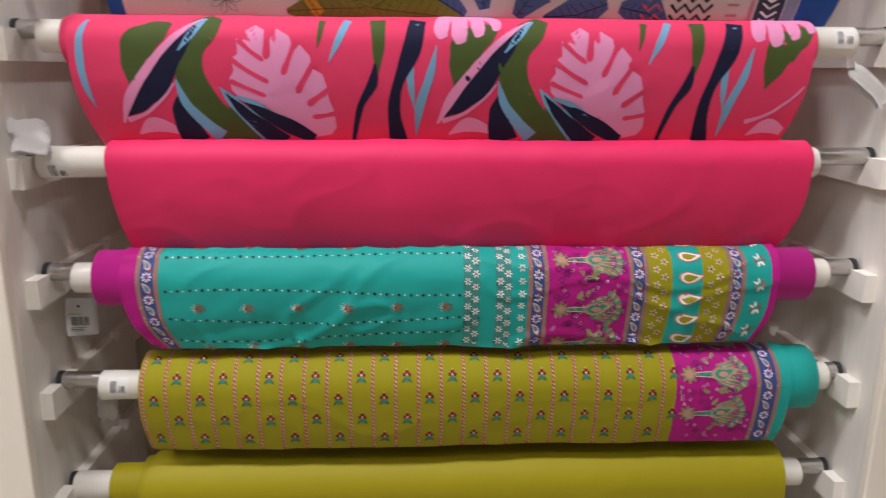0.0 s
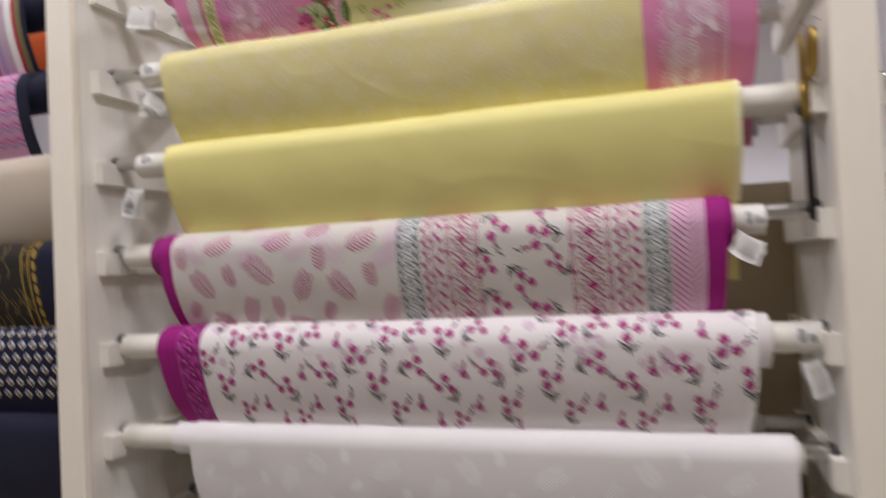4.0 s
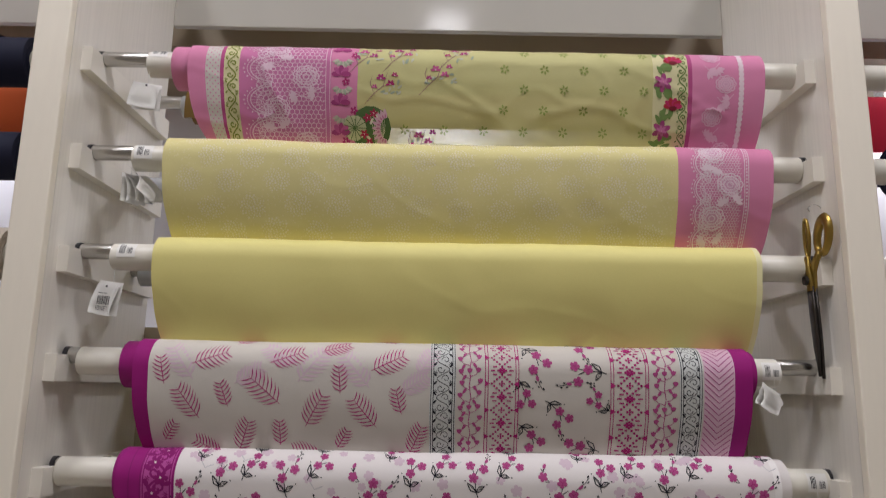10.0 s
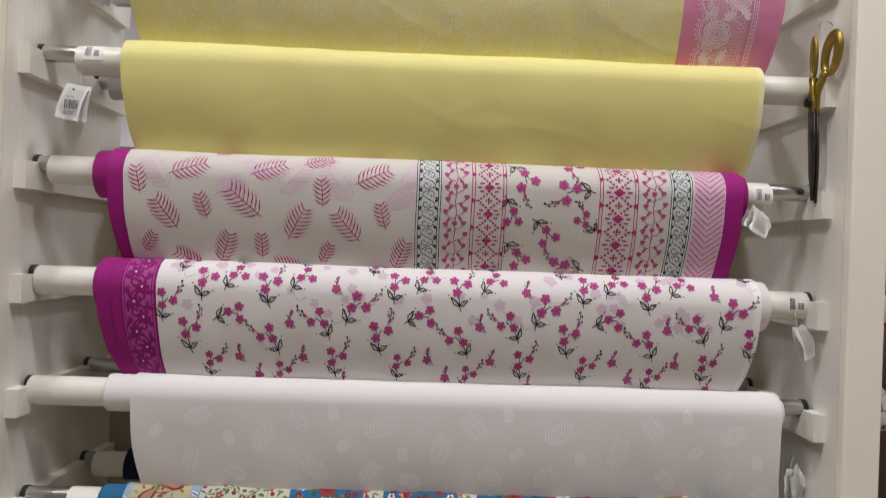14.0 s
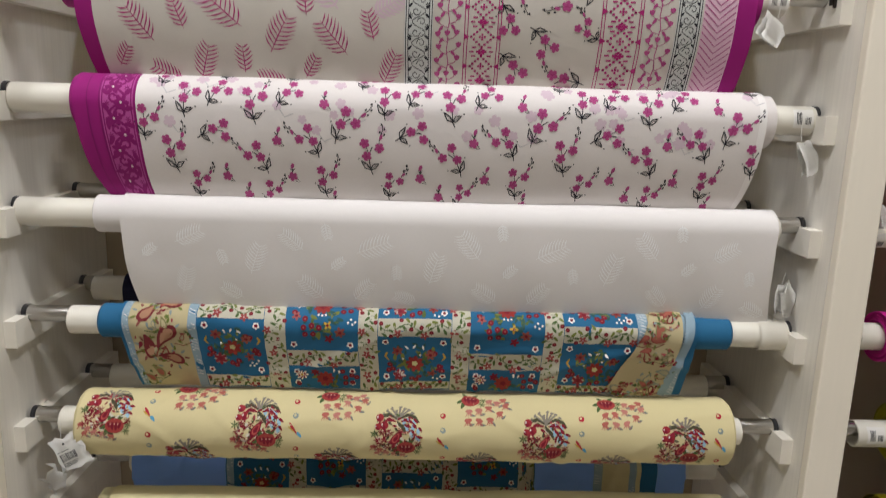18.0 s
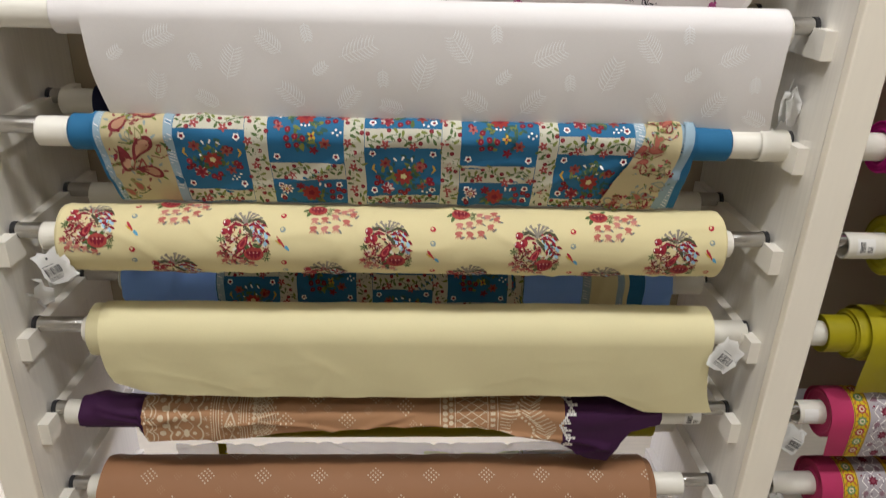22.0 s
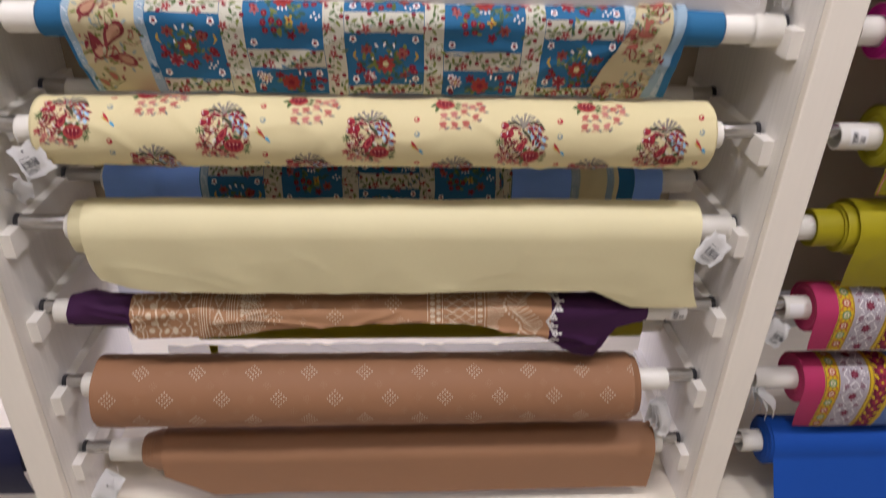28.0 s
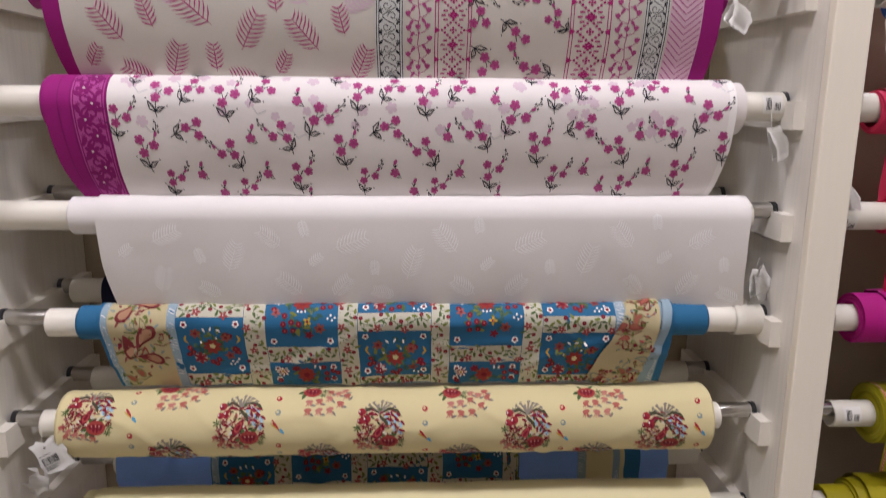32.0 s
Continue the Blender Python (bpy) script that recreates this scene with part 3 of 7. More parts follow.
def scroll(c, xa, xb, m, pitch=0.03, thick=0.0013, edge=True, va=None, off=0.001):
    """A winding vine with curled tendrils between two ruled edges, down the sheet."""
    w, mid = xb - xa, (xa + xb) / 2
    v = c.v0 if va is None else va
    if edge:
        for e in (xa + 0.002, xa + 0.006, xb - 0.006, xb - 0.002):
            c.stroke([(e, v), (e, c.end(e))], 0.0013, m, off)
    pts, k = [], 0
    end = c.end(mid)
    while v < end:
        pts.append((mid + 0.24 * w * math.sin(2 * math.pi * v / pitch), v))
        v += pitch / 10
    c.stroke(pts, thick, m, off)
    v = (math.floor(pts[0][1] / pitch) + 0.25) * pitch
    while v < end - 0.004:
        s = 1 if k % 2 == 0 else -1
        cx, r0 = mid - s * 0.10 * w, min(0.20 * w, pitch * 0.24)
        curl = [(cx + r0 * (1 - 0.11 * q) * math.cos(0.9 * q + (0 if s > 0 else math.pi)), v + s * r0 * (1 - 0.11 * q) * math.sin(0.9 * q)) for q in range(8)]
        c.stroke(curl, thick, m, off, step=0.004)
        c.blob(mid - s * 0.30 * w, v + pitch * 0.2, STAR6, m, off, 0.3 * k, 0.11 * w)
        c.blob(mid + s * 0.30 * w, v + pitch * 0.22, LEAF, m, off, s * 0.8, 0.10 * w)
        c.blob(mid + s * 0.31 * w, v - pitch * 0.20, LEAF, m, off, -s * 0.8, 0.09 * w)
        v += pitch / 2
        k += 1


def sprigs(c, xa, xb, m, pitch=0.062):
    """A stem that climbs a band, with tulip heads and leaves to both sides."""
    mid, w = (xa + xb) / 2, xb - xa
    v = -0.05
    while v < c.end(mid) - 0.004:
        c.stroke([(mid - 0.04 * w, v + pitch), (mid + 0.04 * w, v + pitch * 0.72), (mid - 0.03 * w, v + pitch * 0.4), (mid + 0.02 * w, v + pitch * 0.1)], 0.0013, m, step=0.005)
        for p, q in ((-0.34, 0.05), (0.30, 0.0), (0.38, 0.30), (-0.30, 0.36), (0.34, 0.62), (-0.36, 0.70), (-0.02, 0.02)):
            fx, fv = mid + p * w, v + q * pitch
            c.stroke([(mid, fv + 0.010), (mid + p * w * 0.7, fv + 0.006), (fx, fv)], 0.0011, m, step=0.006)
            for b in (-2.2, -1.57, -0.94):
                c.blob(fx + 0.0022 * math.cos(b), fv + 0.0022 * math.sin(b), BUD, m, 0.0012, b, 0.0045)
        for p, q in ((-0.22, 0.18), (0.20, 0.48), (-0.2, 0.55), (0.18, 0.85), (-0.26, 0.9)):
            c.blob(mid + p * w, v + q * pitch, LEAF, m, 0.0012, 0.9 if p > 0 else 2.2, 0.0055)
        v += pitch


def diamonds(c, xa, xb, m, pitch=0.045):
    """Stepped diamonds and small stepped lozenges between ruled edges."""
    mid, w = (xa + xb) / 2, xb - xa
    for e in (xa, xa + 0.005, xb - 0.005, xb):
        c.stroke([(e, c.v0), (e, c.end(e))], 0.0013, m)
    q = w / 13
    v = -0.04
    while v < c.end(mid) - 0.004:
        for i in range(5):
            for sx, sv in ((1, 1), (1, -1), (-1, 1), (-1, -1)):
                c.blob(mid + sx * (4 - i) * q, v + sv * i * q * 0.85, DIAMOND, m, 0.0012, 0.785, q * 0.56)
        for i, j in ((0, 0), (1, 0), (-1, 0), (0, 1), (0, -1)):
            c.blob(mid + i * q * 0.9, v + j * q * 0.8, DIAMOND, m, 0.0013, 0.785, q * 0.5)
        for sx in (-1, 1):
            c.blob(mid + sx * 0.455 * w, v, [(0.9, 0), (-0.5, 0.8), (-0.5, -0.8)], m, 0.0012, 0 if sx < 0 else math.pi, q * 1.4)
        h = v + pitch / 2
        for i, j in ((0, 0), (1, 0), (-1, 0), (2, 0), (-2, 0), (0, 1), (0, -1), (1, 0.6), (-1, 0.6), (1, -0.6), (-1, -0.6)):
            c.blob(mid + i * q * 0.75, h + j * q * 0.9, DIAMOND, m, 0.0012, 0.785, q * 0.56)
        for sx in (-1, 1):
            for dv in (-1.5, 0, 1.5):
                c.blob(mid + sx * (3.6 if dv == 0 else 2.8) * q, h + dv * q, [(1, .34), (-1, .34), (-1, -.34), (1, -.34)], m, 0.0012, 0, q * 0.8)
        v += pitch


def print_leaves(c):
    rnd = random.Random(4)
    for x, v, n, d in ((-0.49, 0.081, 0.045, -100), (-0.408, 0.058, 0.062, -20), (-0.444, 0.136, 0.062, -127), (-0.382, 0.121, 0.042, -110),
                       (-0.274, 0.055, 0.06, -20), (-0.311, 0.113, 0.07, -140), (-0.224, 0.146, 0.062, -60), (-0.181, 0.093, 0.045, -95),
                       (-0.136, 0.148, 0.062, -130), (-0.077, 0.128, 0.042, -105), (-0.097, 0.063, 0.062, -25), (-0.478, 0.185, 0.036, -55),
                       (-0.348, 0.192, 0.055, -70), (-0.285, 0.186, 0.04, -90), (-0.176, 0.194, 0.036, -60), (-0.047, 0.193, 0.052, -65),
                       (-0.411, 0.212, 0.05, -150), (-0.239, 0.218, 0.05, -170), (-0.19, 0.035, 0.05, -20), (-0.35, 0.0, 0.06, -60), (-0.1, -0.01, 0.06, -120)):
        feather(c, x, v, n * 1.05, d, LEAFPINK, 0.0021, 8 if n > 0.045 else 6)
    for x, v, n, d in ((-0.457, 0.066, 0.065, -125), (-0.231, 0.07, 0.065, -50), (-0.152, 0.078, 0.065, -130), (-0.34, 0.088, 0.05, -30), (-0.05, 0.098, 0.05, -30),
                       (-0.285, 0.05, 0.06, -150), (-0.03, 0.06, 0.05, -60)):
        feather(c, x, v, n * 1.1, d, MAUVE, 0.0042, off=0.0006)
    c.grid(-0.023, 0.022, fabric("d5d8d6"), 0.0004)
    scroll(c, -0.023, 0.022, NEARBLACK, 0.032)
    sprigs(c, 0.023, 0.070, HOTPINK)
    diamonds(c, 0.073, 0.131, fabric("b52878"))
    for base, mid, side, tip in (((0.140, 0.020), (0.165, 0.058), 1, True), ((0.284, 0.070), (0.238, 0.075), -1, True), ((0.133, 0.084), (0.143, 0.122), 1, False),
                                 ((0.182, 0.120), (0.206, 0.153), 1, True), ((0.292, 0.143), (0.268, 0.122), 1, True), ((0.134, 0.160), (0.160, 0.194), 1, False),
                                 ((0.277, 0.205), (0.231, 0.207), -1, True), ((0.22, -0.02), (0.25, 0.02), 1, True)):
        blossom(c, base, mid, side, None, tip, rnd)
    diamonds(c, 0.292, 0.358, fabric("b52878"))
    sprigs(c, 0.362, 0.411, HOTPINK)
    c.grid(0.413, 0.453, fabric("d5d8d6"), 0.0004)
    scroll(c, 0.413, 0.453, NEARBLACK, 0.032)
    v = c.v0
    while v < c.vend:
        c.stroke([(0.456, v - 0.013), (0.481, v + 0.009), (0.507, v - 0.013)], 0.0015, fabric("b04f8a"))
        v += 0.0105


def print_blossoms(c):
    """A repeat of twelve sprays and six buds over faint flowers that show through from the layer beneath."""
    rnd = random.Random(9)
    dark = fabric("8c0f6c")
    c.grid(-0.508, -0.456, fabric("bb4f9c"), 0.0004)
    scroll(c, -0.508, -0.456, dark, 0.052, 0.0040, False)
    for j in range(11):
        v = -0.03 + 0.026 * j
        flower_spray(c, -0.482 + 0.007 * (-1) ** j, v, 0.013, dark, rnd, 0.0012, 6)
        for q in (-1, 1):
            c.blob(-0.482 + q * 0.017, v + 0.010, LEAF, dark, 0.0012, q * 0.9 + 0.5 * j, 0.009)
    for e in (-0.529, -0.510, -0.505, -0.459, -0.454):
        c.stroke([(e, c.v0), (e, c.end(e))], 0.0020, dark, 0.0012)
    sprays = (((-0.139, 0.128), (-0.112, 0.090), 1, 1), ((-0.057, 0.089), (-0.046, 0.049), 1, 0), ((-0.341, 0.073), (-0.315, 0.044), 1, 0), ((-0.266, 0.102), (-0.263, 0.059), 1, 1),
              ((-0.230, 0.071), (-0.201, 0.045), 1, 0), ((-0.359, 0.123), (-0.319, 0.114), 1, 0), ((-0.400, 0.185), (-0.398, 0.142), 1, 1), ((-0.243, 0.182), (-0.267, 0.149), -1, 1),
              ((-0.157, 0.152), (-0.181, 0.120), -1, 1), ((-0.372, 0.229), (-0.361, 0.196), 1, 1), ((-0.155, 0.224), (-0.150, 0.185), 1, 1), ((-0.254, 0.244), (-0.244, 0.216), 1, 1))
    for k in range(-1, 4):
        dx, dv = 0.3225 * k, -0.0045 * k
        for ox, ov in ((0.0, 0.0), (0.161, -0.205)):
            for (bx, bv), (mx, mv), side, sprig in sprays:
                if mx + dx + ox > -0.447 and (ov == 0 or mv > 0.10):
                    blossom(c, (max(bx + dx + ox, -0.447), bv + dv + ov), (mx + dx + ox, mv + dv + ov), side, None, sprig, rnd)
        for x, v in ((-0.151, 0.067), (-0.229, 0.128), (-0.316, 0.190), (-0.207, 0.189), (-0.284, 0.222), (-0.138, 0.234)):
            if x + dx > -0.44:
                bud(c, x + dx, v + dv, HOTPINK, rnd.uniform(-0.002, 0.002))
    ghost, ghost2 = fabric("dcc6d2"), fabric("cfccce")
    for _ in range(58):
        x, v = rnd.uniform(-0.43, 0.56), rnd.uniform(0.02, 0.118)
        c.blob(x, v, PETALS, ghost, 0.0005, rnd.uniform(0, 6), rnd.uniform(0.008, 0.012), 2)
        if rnd.random() < 0.4:
            c.stroke([(x, v), (x + 0.012, v + 0.018), (x + 0.026, v + 0.012)], 0.0016, ghost2, 0.0004)


def print_feathers(c):
    """Woven white feathers in half-drop rows, with small plain ovals between them."""
    m = fabric("ffffff")
    for x, v, n, d in ((-0.383, 0.087, 50, -25), (-0.271, 0.125, 55, -72), (-0.207, 0.092, 46, -140), (-0.071, 0.099, 60, -22), (0.035, 0.137, 58, -72), (0.096, 0.094, 56, -128), (0.236, 0.100, 58, -25),
                       (0.342, 0.132, 58, -72), (0.404, 0.088, 52, -128), (0.538, 0.095, 48, -28), (-0.395, 0.168, 48, -72), (-0.314, 0.187, 40, -150), (-0.176, 0.178, 52, -138), (-0.088, 0.181, 46, -50),
                       (-0.013, 0.193, 40, -165), (0.126, 0.181, 48, -145), (0.216, 0.181, 48, -48), (0.432, 0.181, 44, -130), (0.523, 0.179, 48, -60), (0.600, 0.200, 40, -150)):
        feather(c, x, v, n * 0.00102, d, m, 0.0019, 9, 0.0003)
    for x, v, d in ((-0.452, 0.114, -40), (-0.328, 0.121, 70), (-0.131, 0.131, -40), (-0.029, 0.142, 90), (0.165, 0.139, -45), (0.277, 0.141, 80), (0.477, 0.128, -45), (0.586, 0.138, 80), (-0.150, 0.072, 80), (0.150, 0.066, 80), (0.46, 0.06, 80)):
        feather(c, x, v, 0.028, d, m, 0.0026, 6, 0.0003)


def vine(c, pts, w, rnd, dense=1.0):
    """Maroon berries and green leaves along a strip."""
    (ax, av), (bx, bv) = pts
    n = max(2, int(math.hypot(bx - ax, bv - av) / 0.0068 * dense))
    nx, nv = -(bv - av), bx - ax
    d = math.hypot(nx, nv) or 1
    line = []
    for i in range(n + 1):
        f = i / n
        q = w * 0.20 * math.sin(i * 0.62)
        line.append((ax + (bx - ax) * f + nx / d * q, av + (bv - av) * f + nv / d * q))
    c.stroke(line, 0.0012, LEAFGREEN, 0.0014)
    for i, (x, v) in enumerate(line):
        q = (1 if i % 2 else -1) * w * rnd.uniform(0.18, 0.31)
        px, pv = x + nx / d * q, v + nv / d * q
        if i % 8 == 5:
            flower_spray(c, px, pv, 0.0078, fabric("a04a48"), rnd, 0.0018)
        elif i % 3 == 0:
            c.blob(px, pv, DISC, MAROON, 0.0018, 0, 0.0040)
            c.blob(px, pv, DISC, fabric("a04a48"), 0.0021, 0, 0.0013)
            c.blob(px - nx / d * q * 1.1, pv - nv / d * q * 1.1, LEAF, LEAFGREEN, 0.0018, rnd.uniform(0, 6), 0.0046)
        else:
            c.blob(px, pv, LEAF, LEAFGREEN if i % 2 else OLIVELEAF, 0.0018, rnd.uniform(0, 6), 0.0058)
            c.stroke([(x, v), (px, pv)], 0.0009, LEAFGREEN, 0.0016)


def paisley(c, x, v, size, deg, m_out, m_in, off=0.0014):
    a = radians(deg)
    pts = []
    for i in range(18):
        t = 2 * math.pi * i / 18
        px, py = math.cos(t), 0.62 * math.sin(t)
        if px < 0:
            px *= 1.5
            py = py * (1 + px * 0.35) + 0.22 * px * px
        pts.append((px, py))
    c.blob(x, v, pts, m_out, off, a, size)
    c.blob(x, v, pts, m_in, off + 0.0004, a, size * 0.66)


def rosette(c, x, v, r, outer, inner, heart, off=0.0014):
    """A ringed round flower with a scalloped rim."""
    c.blob(x, v, FLOWER8, outer, off, 0, r)
    c.blob(x, v, FLOWER8, inner, off + 0.0003, 0.2, r * 0.74)
    c.blob(x, v, DISC, outer, off + 0.0006, 0, r * 0.36)
    c.blob(x, v, DISC, heart, off + 0.0009, 0, r * 0.24)


def garden(c, xa, xb, va, vb, rnd, bunch):
    """The printed flowers of one patch; bunch: a posy of berries and asters, else a wreath round a red flower. The cell is va..vb, cut at the hem."""
    w, h = xb - xa, 0.104
    teal_l, cream_l, rose = fabric("2f5a58"), fabric("d8cf9a"), fabric("98332f")

    def at(fx, fv):
        return xa + fx * w, va + fv * h

    def ok(p):
        return va + 0.004 < p[1] < vb - 0.004

    for _ in range(46):
        a, q = rnd.uniform(0, 6.283), rnd.uniform(0.3, 1.0)
        p = at(0.5 + 0.33 * q * math.cos(a), 0.5 + 0.36 * q * math.sin(a))
        if ok(p):
            c.blob(*p, LEAF, rnd.choice((LEAFGREEN, OLIVELEAF, teal_l, teal_l)), 0.0011, rnd.uniform(0, 6), rnd.uniform(0.004, 0.0085))
    if bunch:
        berries = ((0.75, 0.12), (0.79, 0.25), (0.88, 0.20), (0.79, 0.38), (0.89, 0.36), (0.95, 0.24), (0.27, 0.52), (0.25, 0.66), (0.36, 0.63), (0.46, 0.66), (0.27, 0.78), (0.38, 0.77), (0.12, 0.4))
        stars = ((0.50, 0.28, 0.0165, rose, 9), (0.75, 0.74, 0.0095, fabric("8f4a42"), 6), (0.15, 0.47, 0.008, fabric("a8605c"), 5), (0.60, 0.86, 0.008, MAROON, 5), (0.58, 0.62, 0.0075, GOLDY, 4), (0.36, 0.14, 0.008, MAROON, 6))
        whites = ((0.63, 0.10), (0.70, 0.13), (0.90, 0.52), (0.96, 0.56), (0.92, 0.60), (0.86, 0.57), (0.45, 0.45), (0.50, 0.46), (0.55, 0.45))
        p = at(0.17, 0.20)
        if ok(p):
            rosette(c, *p, 0.0125, SNOW, fabric("8c1f33"), GOLDY)
    else:
        berries = ((0.72, 0.30), (0.78, 0.33), (0.46, 0.84), (0.52, 0.88), (0.56, 0.80), (0.84, 0.58), (0.88, 0.66), (0.16, 0.56), (0.20, 0.64), (0.14, 0.68))
        stars = ((0.50, 0.53, 0.0165, rose, 8), (0.27, 0.28, 0.0095, fabric("8f4a42"), 6), (0.72, 0.36, 0.0095, fabric("985448"), 6), (0.29, 0.76, 0.0115, fabric("8e2c38"), 6), (0.74, 0.72, 0.009, fabric("8f4a42"), 5), (0.85, 0.62, 0.008, MAROON, 5))
        whites = ((0.40, 0.22), (0.50, 0.20), (0.62, 0.22), (0.76, 0.84), (0.82, 0.86), (0.78, 0.90), (0.72, 0.90), (0.86, 0.80), (0.34, 0.44), (0.58, 0.36))
        for fx, sg in ((0.10, 1), (0.92, -1)):
            if ok(at(fx, 0.42)):
                c.stroke([at(fx + 0.03 * sg, 0.32), at(fx, 0.40), at(fx + 0.05 * sg, 0.48)], 0.0042, GOLDY, 0.0014, True, step=0.004)
        if ok(at(0.29, 0.76)):
            c.blob(*at(0.29, 0.76), FLOWER8, fabric("cfc8be"), 0.0013, 0, 0.0120)
    for fx, fv in berries:
        if ok(at(fx, fv)):
            c.blob(*at(fx, fv), ROUND, MAROON, 0.0016, 0, 0.0050)
            c.blob(*at(fx, fv), DISC, fabric("a85a5a"), 0.0019, 0, 0.0016)
    for fx, fv, r, m, n in stars:
        if ok(at(fx, fv)):
            flower_spray(c, *at(fx, fv), r, m, rnd, 0.0017, n)
            c.blob(*at(fx, fv), FLOWER, cream_l if r > 0.016 and not bunch else MAROON, 0.0024, 0, r * 0.36)
    for fx, fv in whites:
        if ok(at(fx, fv)):
            c.blob(*at(fx, fv), LEAF if fv < 0.3 else DISC, SNOW, 0.0016, rnd.uniform(0.4, 2.4), 0.0044 if fv < 0.3 else 0.0021)


def print_patchwork(c, rnd=None, lo=-1.0, hi=1.0):
    rnd = rnd or random.Random(7)
    straw = fabric("c9c6b4")
    pale = fabric("93aab8")
    cols = [(-0.375, -0.258), (-0.221, -0.094), (-0.060, 0.070), (0.102, 0.233), (0.266, 0.397)]
    bars = [[(-0.06, -0.03), (0.002, 0.036), (0.15, 0.18)], [(-0.05, -0.02), (0.094, 0.126)], [(0.030, 0.062), (0.158, 0.19)], [(-0.05, -0.02), (0.094, 0.128)], [(0.038, 0.068), (0.16, 0.19)]]
    for xa, xb in ((-0.258, -0.221), (-0.094, -0.060), (0.070, 0.102), (0.233, 0.266)):
        if xa < lo or xb > hi:
            continue
        c.grid(xa, xb, straw, 0.0010)
        for e in (xa + 0.0012, xa + 0.004, xb - 0.004, xb - 0.0012):
            c.stroke([(e, c.v0), (e, c.end(e))], 0.0010, OLIVELEAF, 0.0014)
        vine(c, [((xa + xb) / 2, c.v0), ((xa + xb) / 2, c.end(xa) - 0.004)], xb - xa, rnd, 1.2)
    for (xa, xb), bs in zip(cols, bars):
        if xa < lo or xb > hi:
            continue
        edges = [c.v0]
        for va, vb in bs:
            va, vb = max(va, c.v0), min(vb, c.vend - 0.003)
            if va >= vb:
                continue
            c.grid(xa + 0.001, xb - 0.001, straw, 0.0007, va, vb)
            vine(c, [(xa + 0.006, (va + vb) / 2), (xb - 0.006, (va + vb) / 2)], vb - va, rnd, 1.2)
            edges += [va, vb]
        edges.append(c.vend - 0.002)
        for va, vb in zip(edges[::2], edges[1::2]):
            if vb - va < 0.02:
                continue
            garden(c, xa, xb, va, vb, rnd, xa in (-0.221, 0.102))
            for x in (xa + 0.014, xb - 0.014):
                for v in (va + 0.012, vb - 0.012):
                    c.blob(x, v, FLOWER, SNOW, 0.0012, 0.3, 0.0066)
                    c.blob(x, v, DISC, MAROON, 0.0016, 0, 0.0032)
    for xa, xb in ((-0.39, -0.375), (0.397, 0.416), (-0.502, -0.49), (0.475, 0.49)):
        if xa < lo:
            continue
        c.grid(xa, xb, pale, 0.0007)
        v = c.v0
        while v < c.vend - 0.004:
            c.stroke([(xa + 0.002, v), (xb - 0.002, v + 0.005)], 0.0012, SNOW, 0.0011)
            v += 0.006
    if lo > -0.5:
        return
    # the folded flap near the far edge
    sand, edge = fabric("c2b58e"), fabric("8fa6b4")
    flap = [(0.452, -0.03), (0.449, 0.02), (0.438, 0.07), (0.424, 0.12), (0.411, 0.176)]
    c.stroke(flap, 0, sand, 0.010, widths=(0.052, 0.058, 0.076, 0.094, 0.112))
    c.stroke([(x + 0.042 + 0.07 * max(v, 0), v) for x, v in flap], 0, edge, 0.011, widths=(0.016,) * 5)
    for x, v, n, d in ((-0.425, 0.004, 0.021, 20), (-0.462, 0.030, 0.018, 140), (-0.428, 0.066, 0.022, -35), (-0.462, 0.096, 0.019, 100), (-0.424, 0.116, 0.018, 30)):
        paisley(c, x, v, n, d, fabric("7c2a30"), fabric("b08468"), 0.0018)
        for q in range(9):
            a = 0.7 * q
            c.blob(x + 1.25 * n * math.cos(a), v + 1.15 * n * math.sin(a), LEAF, (fabric("8a5048"), OLIVELEAF, GREYGREEN)[q % 3], 0.0014, a, 0.0052)
    spots_at = [(rnd.uniform(-0.490, -0.400), rnd.uniform(-0.03, c.vend - 0.01), 0.0015) for _ in range(12)]
    for _ in range(26):
        v = rnd.uniform(0.0, c.vend - 0.012)
        spots_at.append((0.447 - 0.22 * v + rnd.uniform(-1, 1) * (0.022 + 0.14 * v), v, 0.0115))
    for x, v, o in spots_at:
        paisley(c, x, v, rnd.uniform(0.006, 0.0125), rnd.uniform(0, 360), rnd.choice((MAROON, fabric("984a40"), fabric("8f8a5e"), fabric("8a9488"))), rnd.choice((fabric("a86050"), fabric("b0a888"), fabric("c2b58e"), MAROON)), o)
        for q in range(7):
            a = rnd.uniform(0, 6.28)
            c.blob(x + 0.016 * math.cos(a), v + 0.014 * math.sin(a), rnd.choice((LEAF, LEAF, FLOWER)), rnd.choice((LEAFGREEN, fabric("a84c50"), OLIVELEAF, MAROON, GREYGREEN)), o - 0.0002, rnd.uniform(0, 6), rnd.uniform(0.0025, 0.0055))
        c.stroke([(x - 0.016, v + 0.012), (x, v + 0.016), (x + 0.016, v + 0.008)], 0.0016, rnd.choice((LEAFGREEN, fabric("8c4a40"))), o - 0.0002, step=0.005)


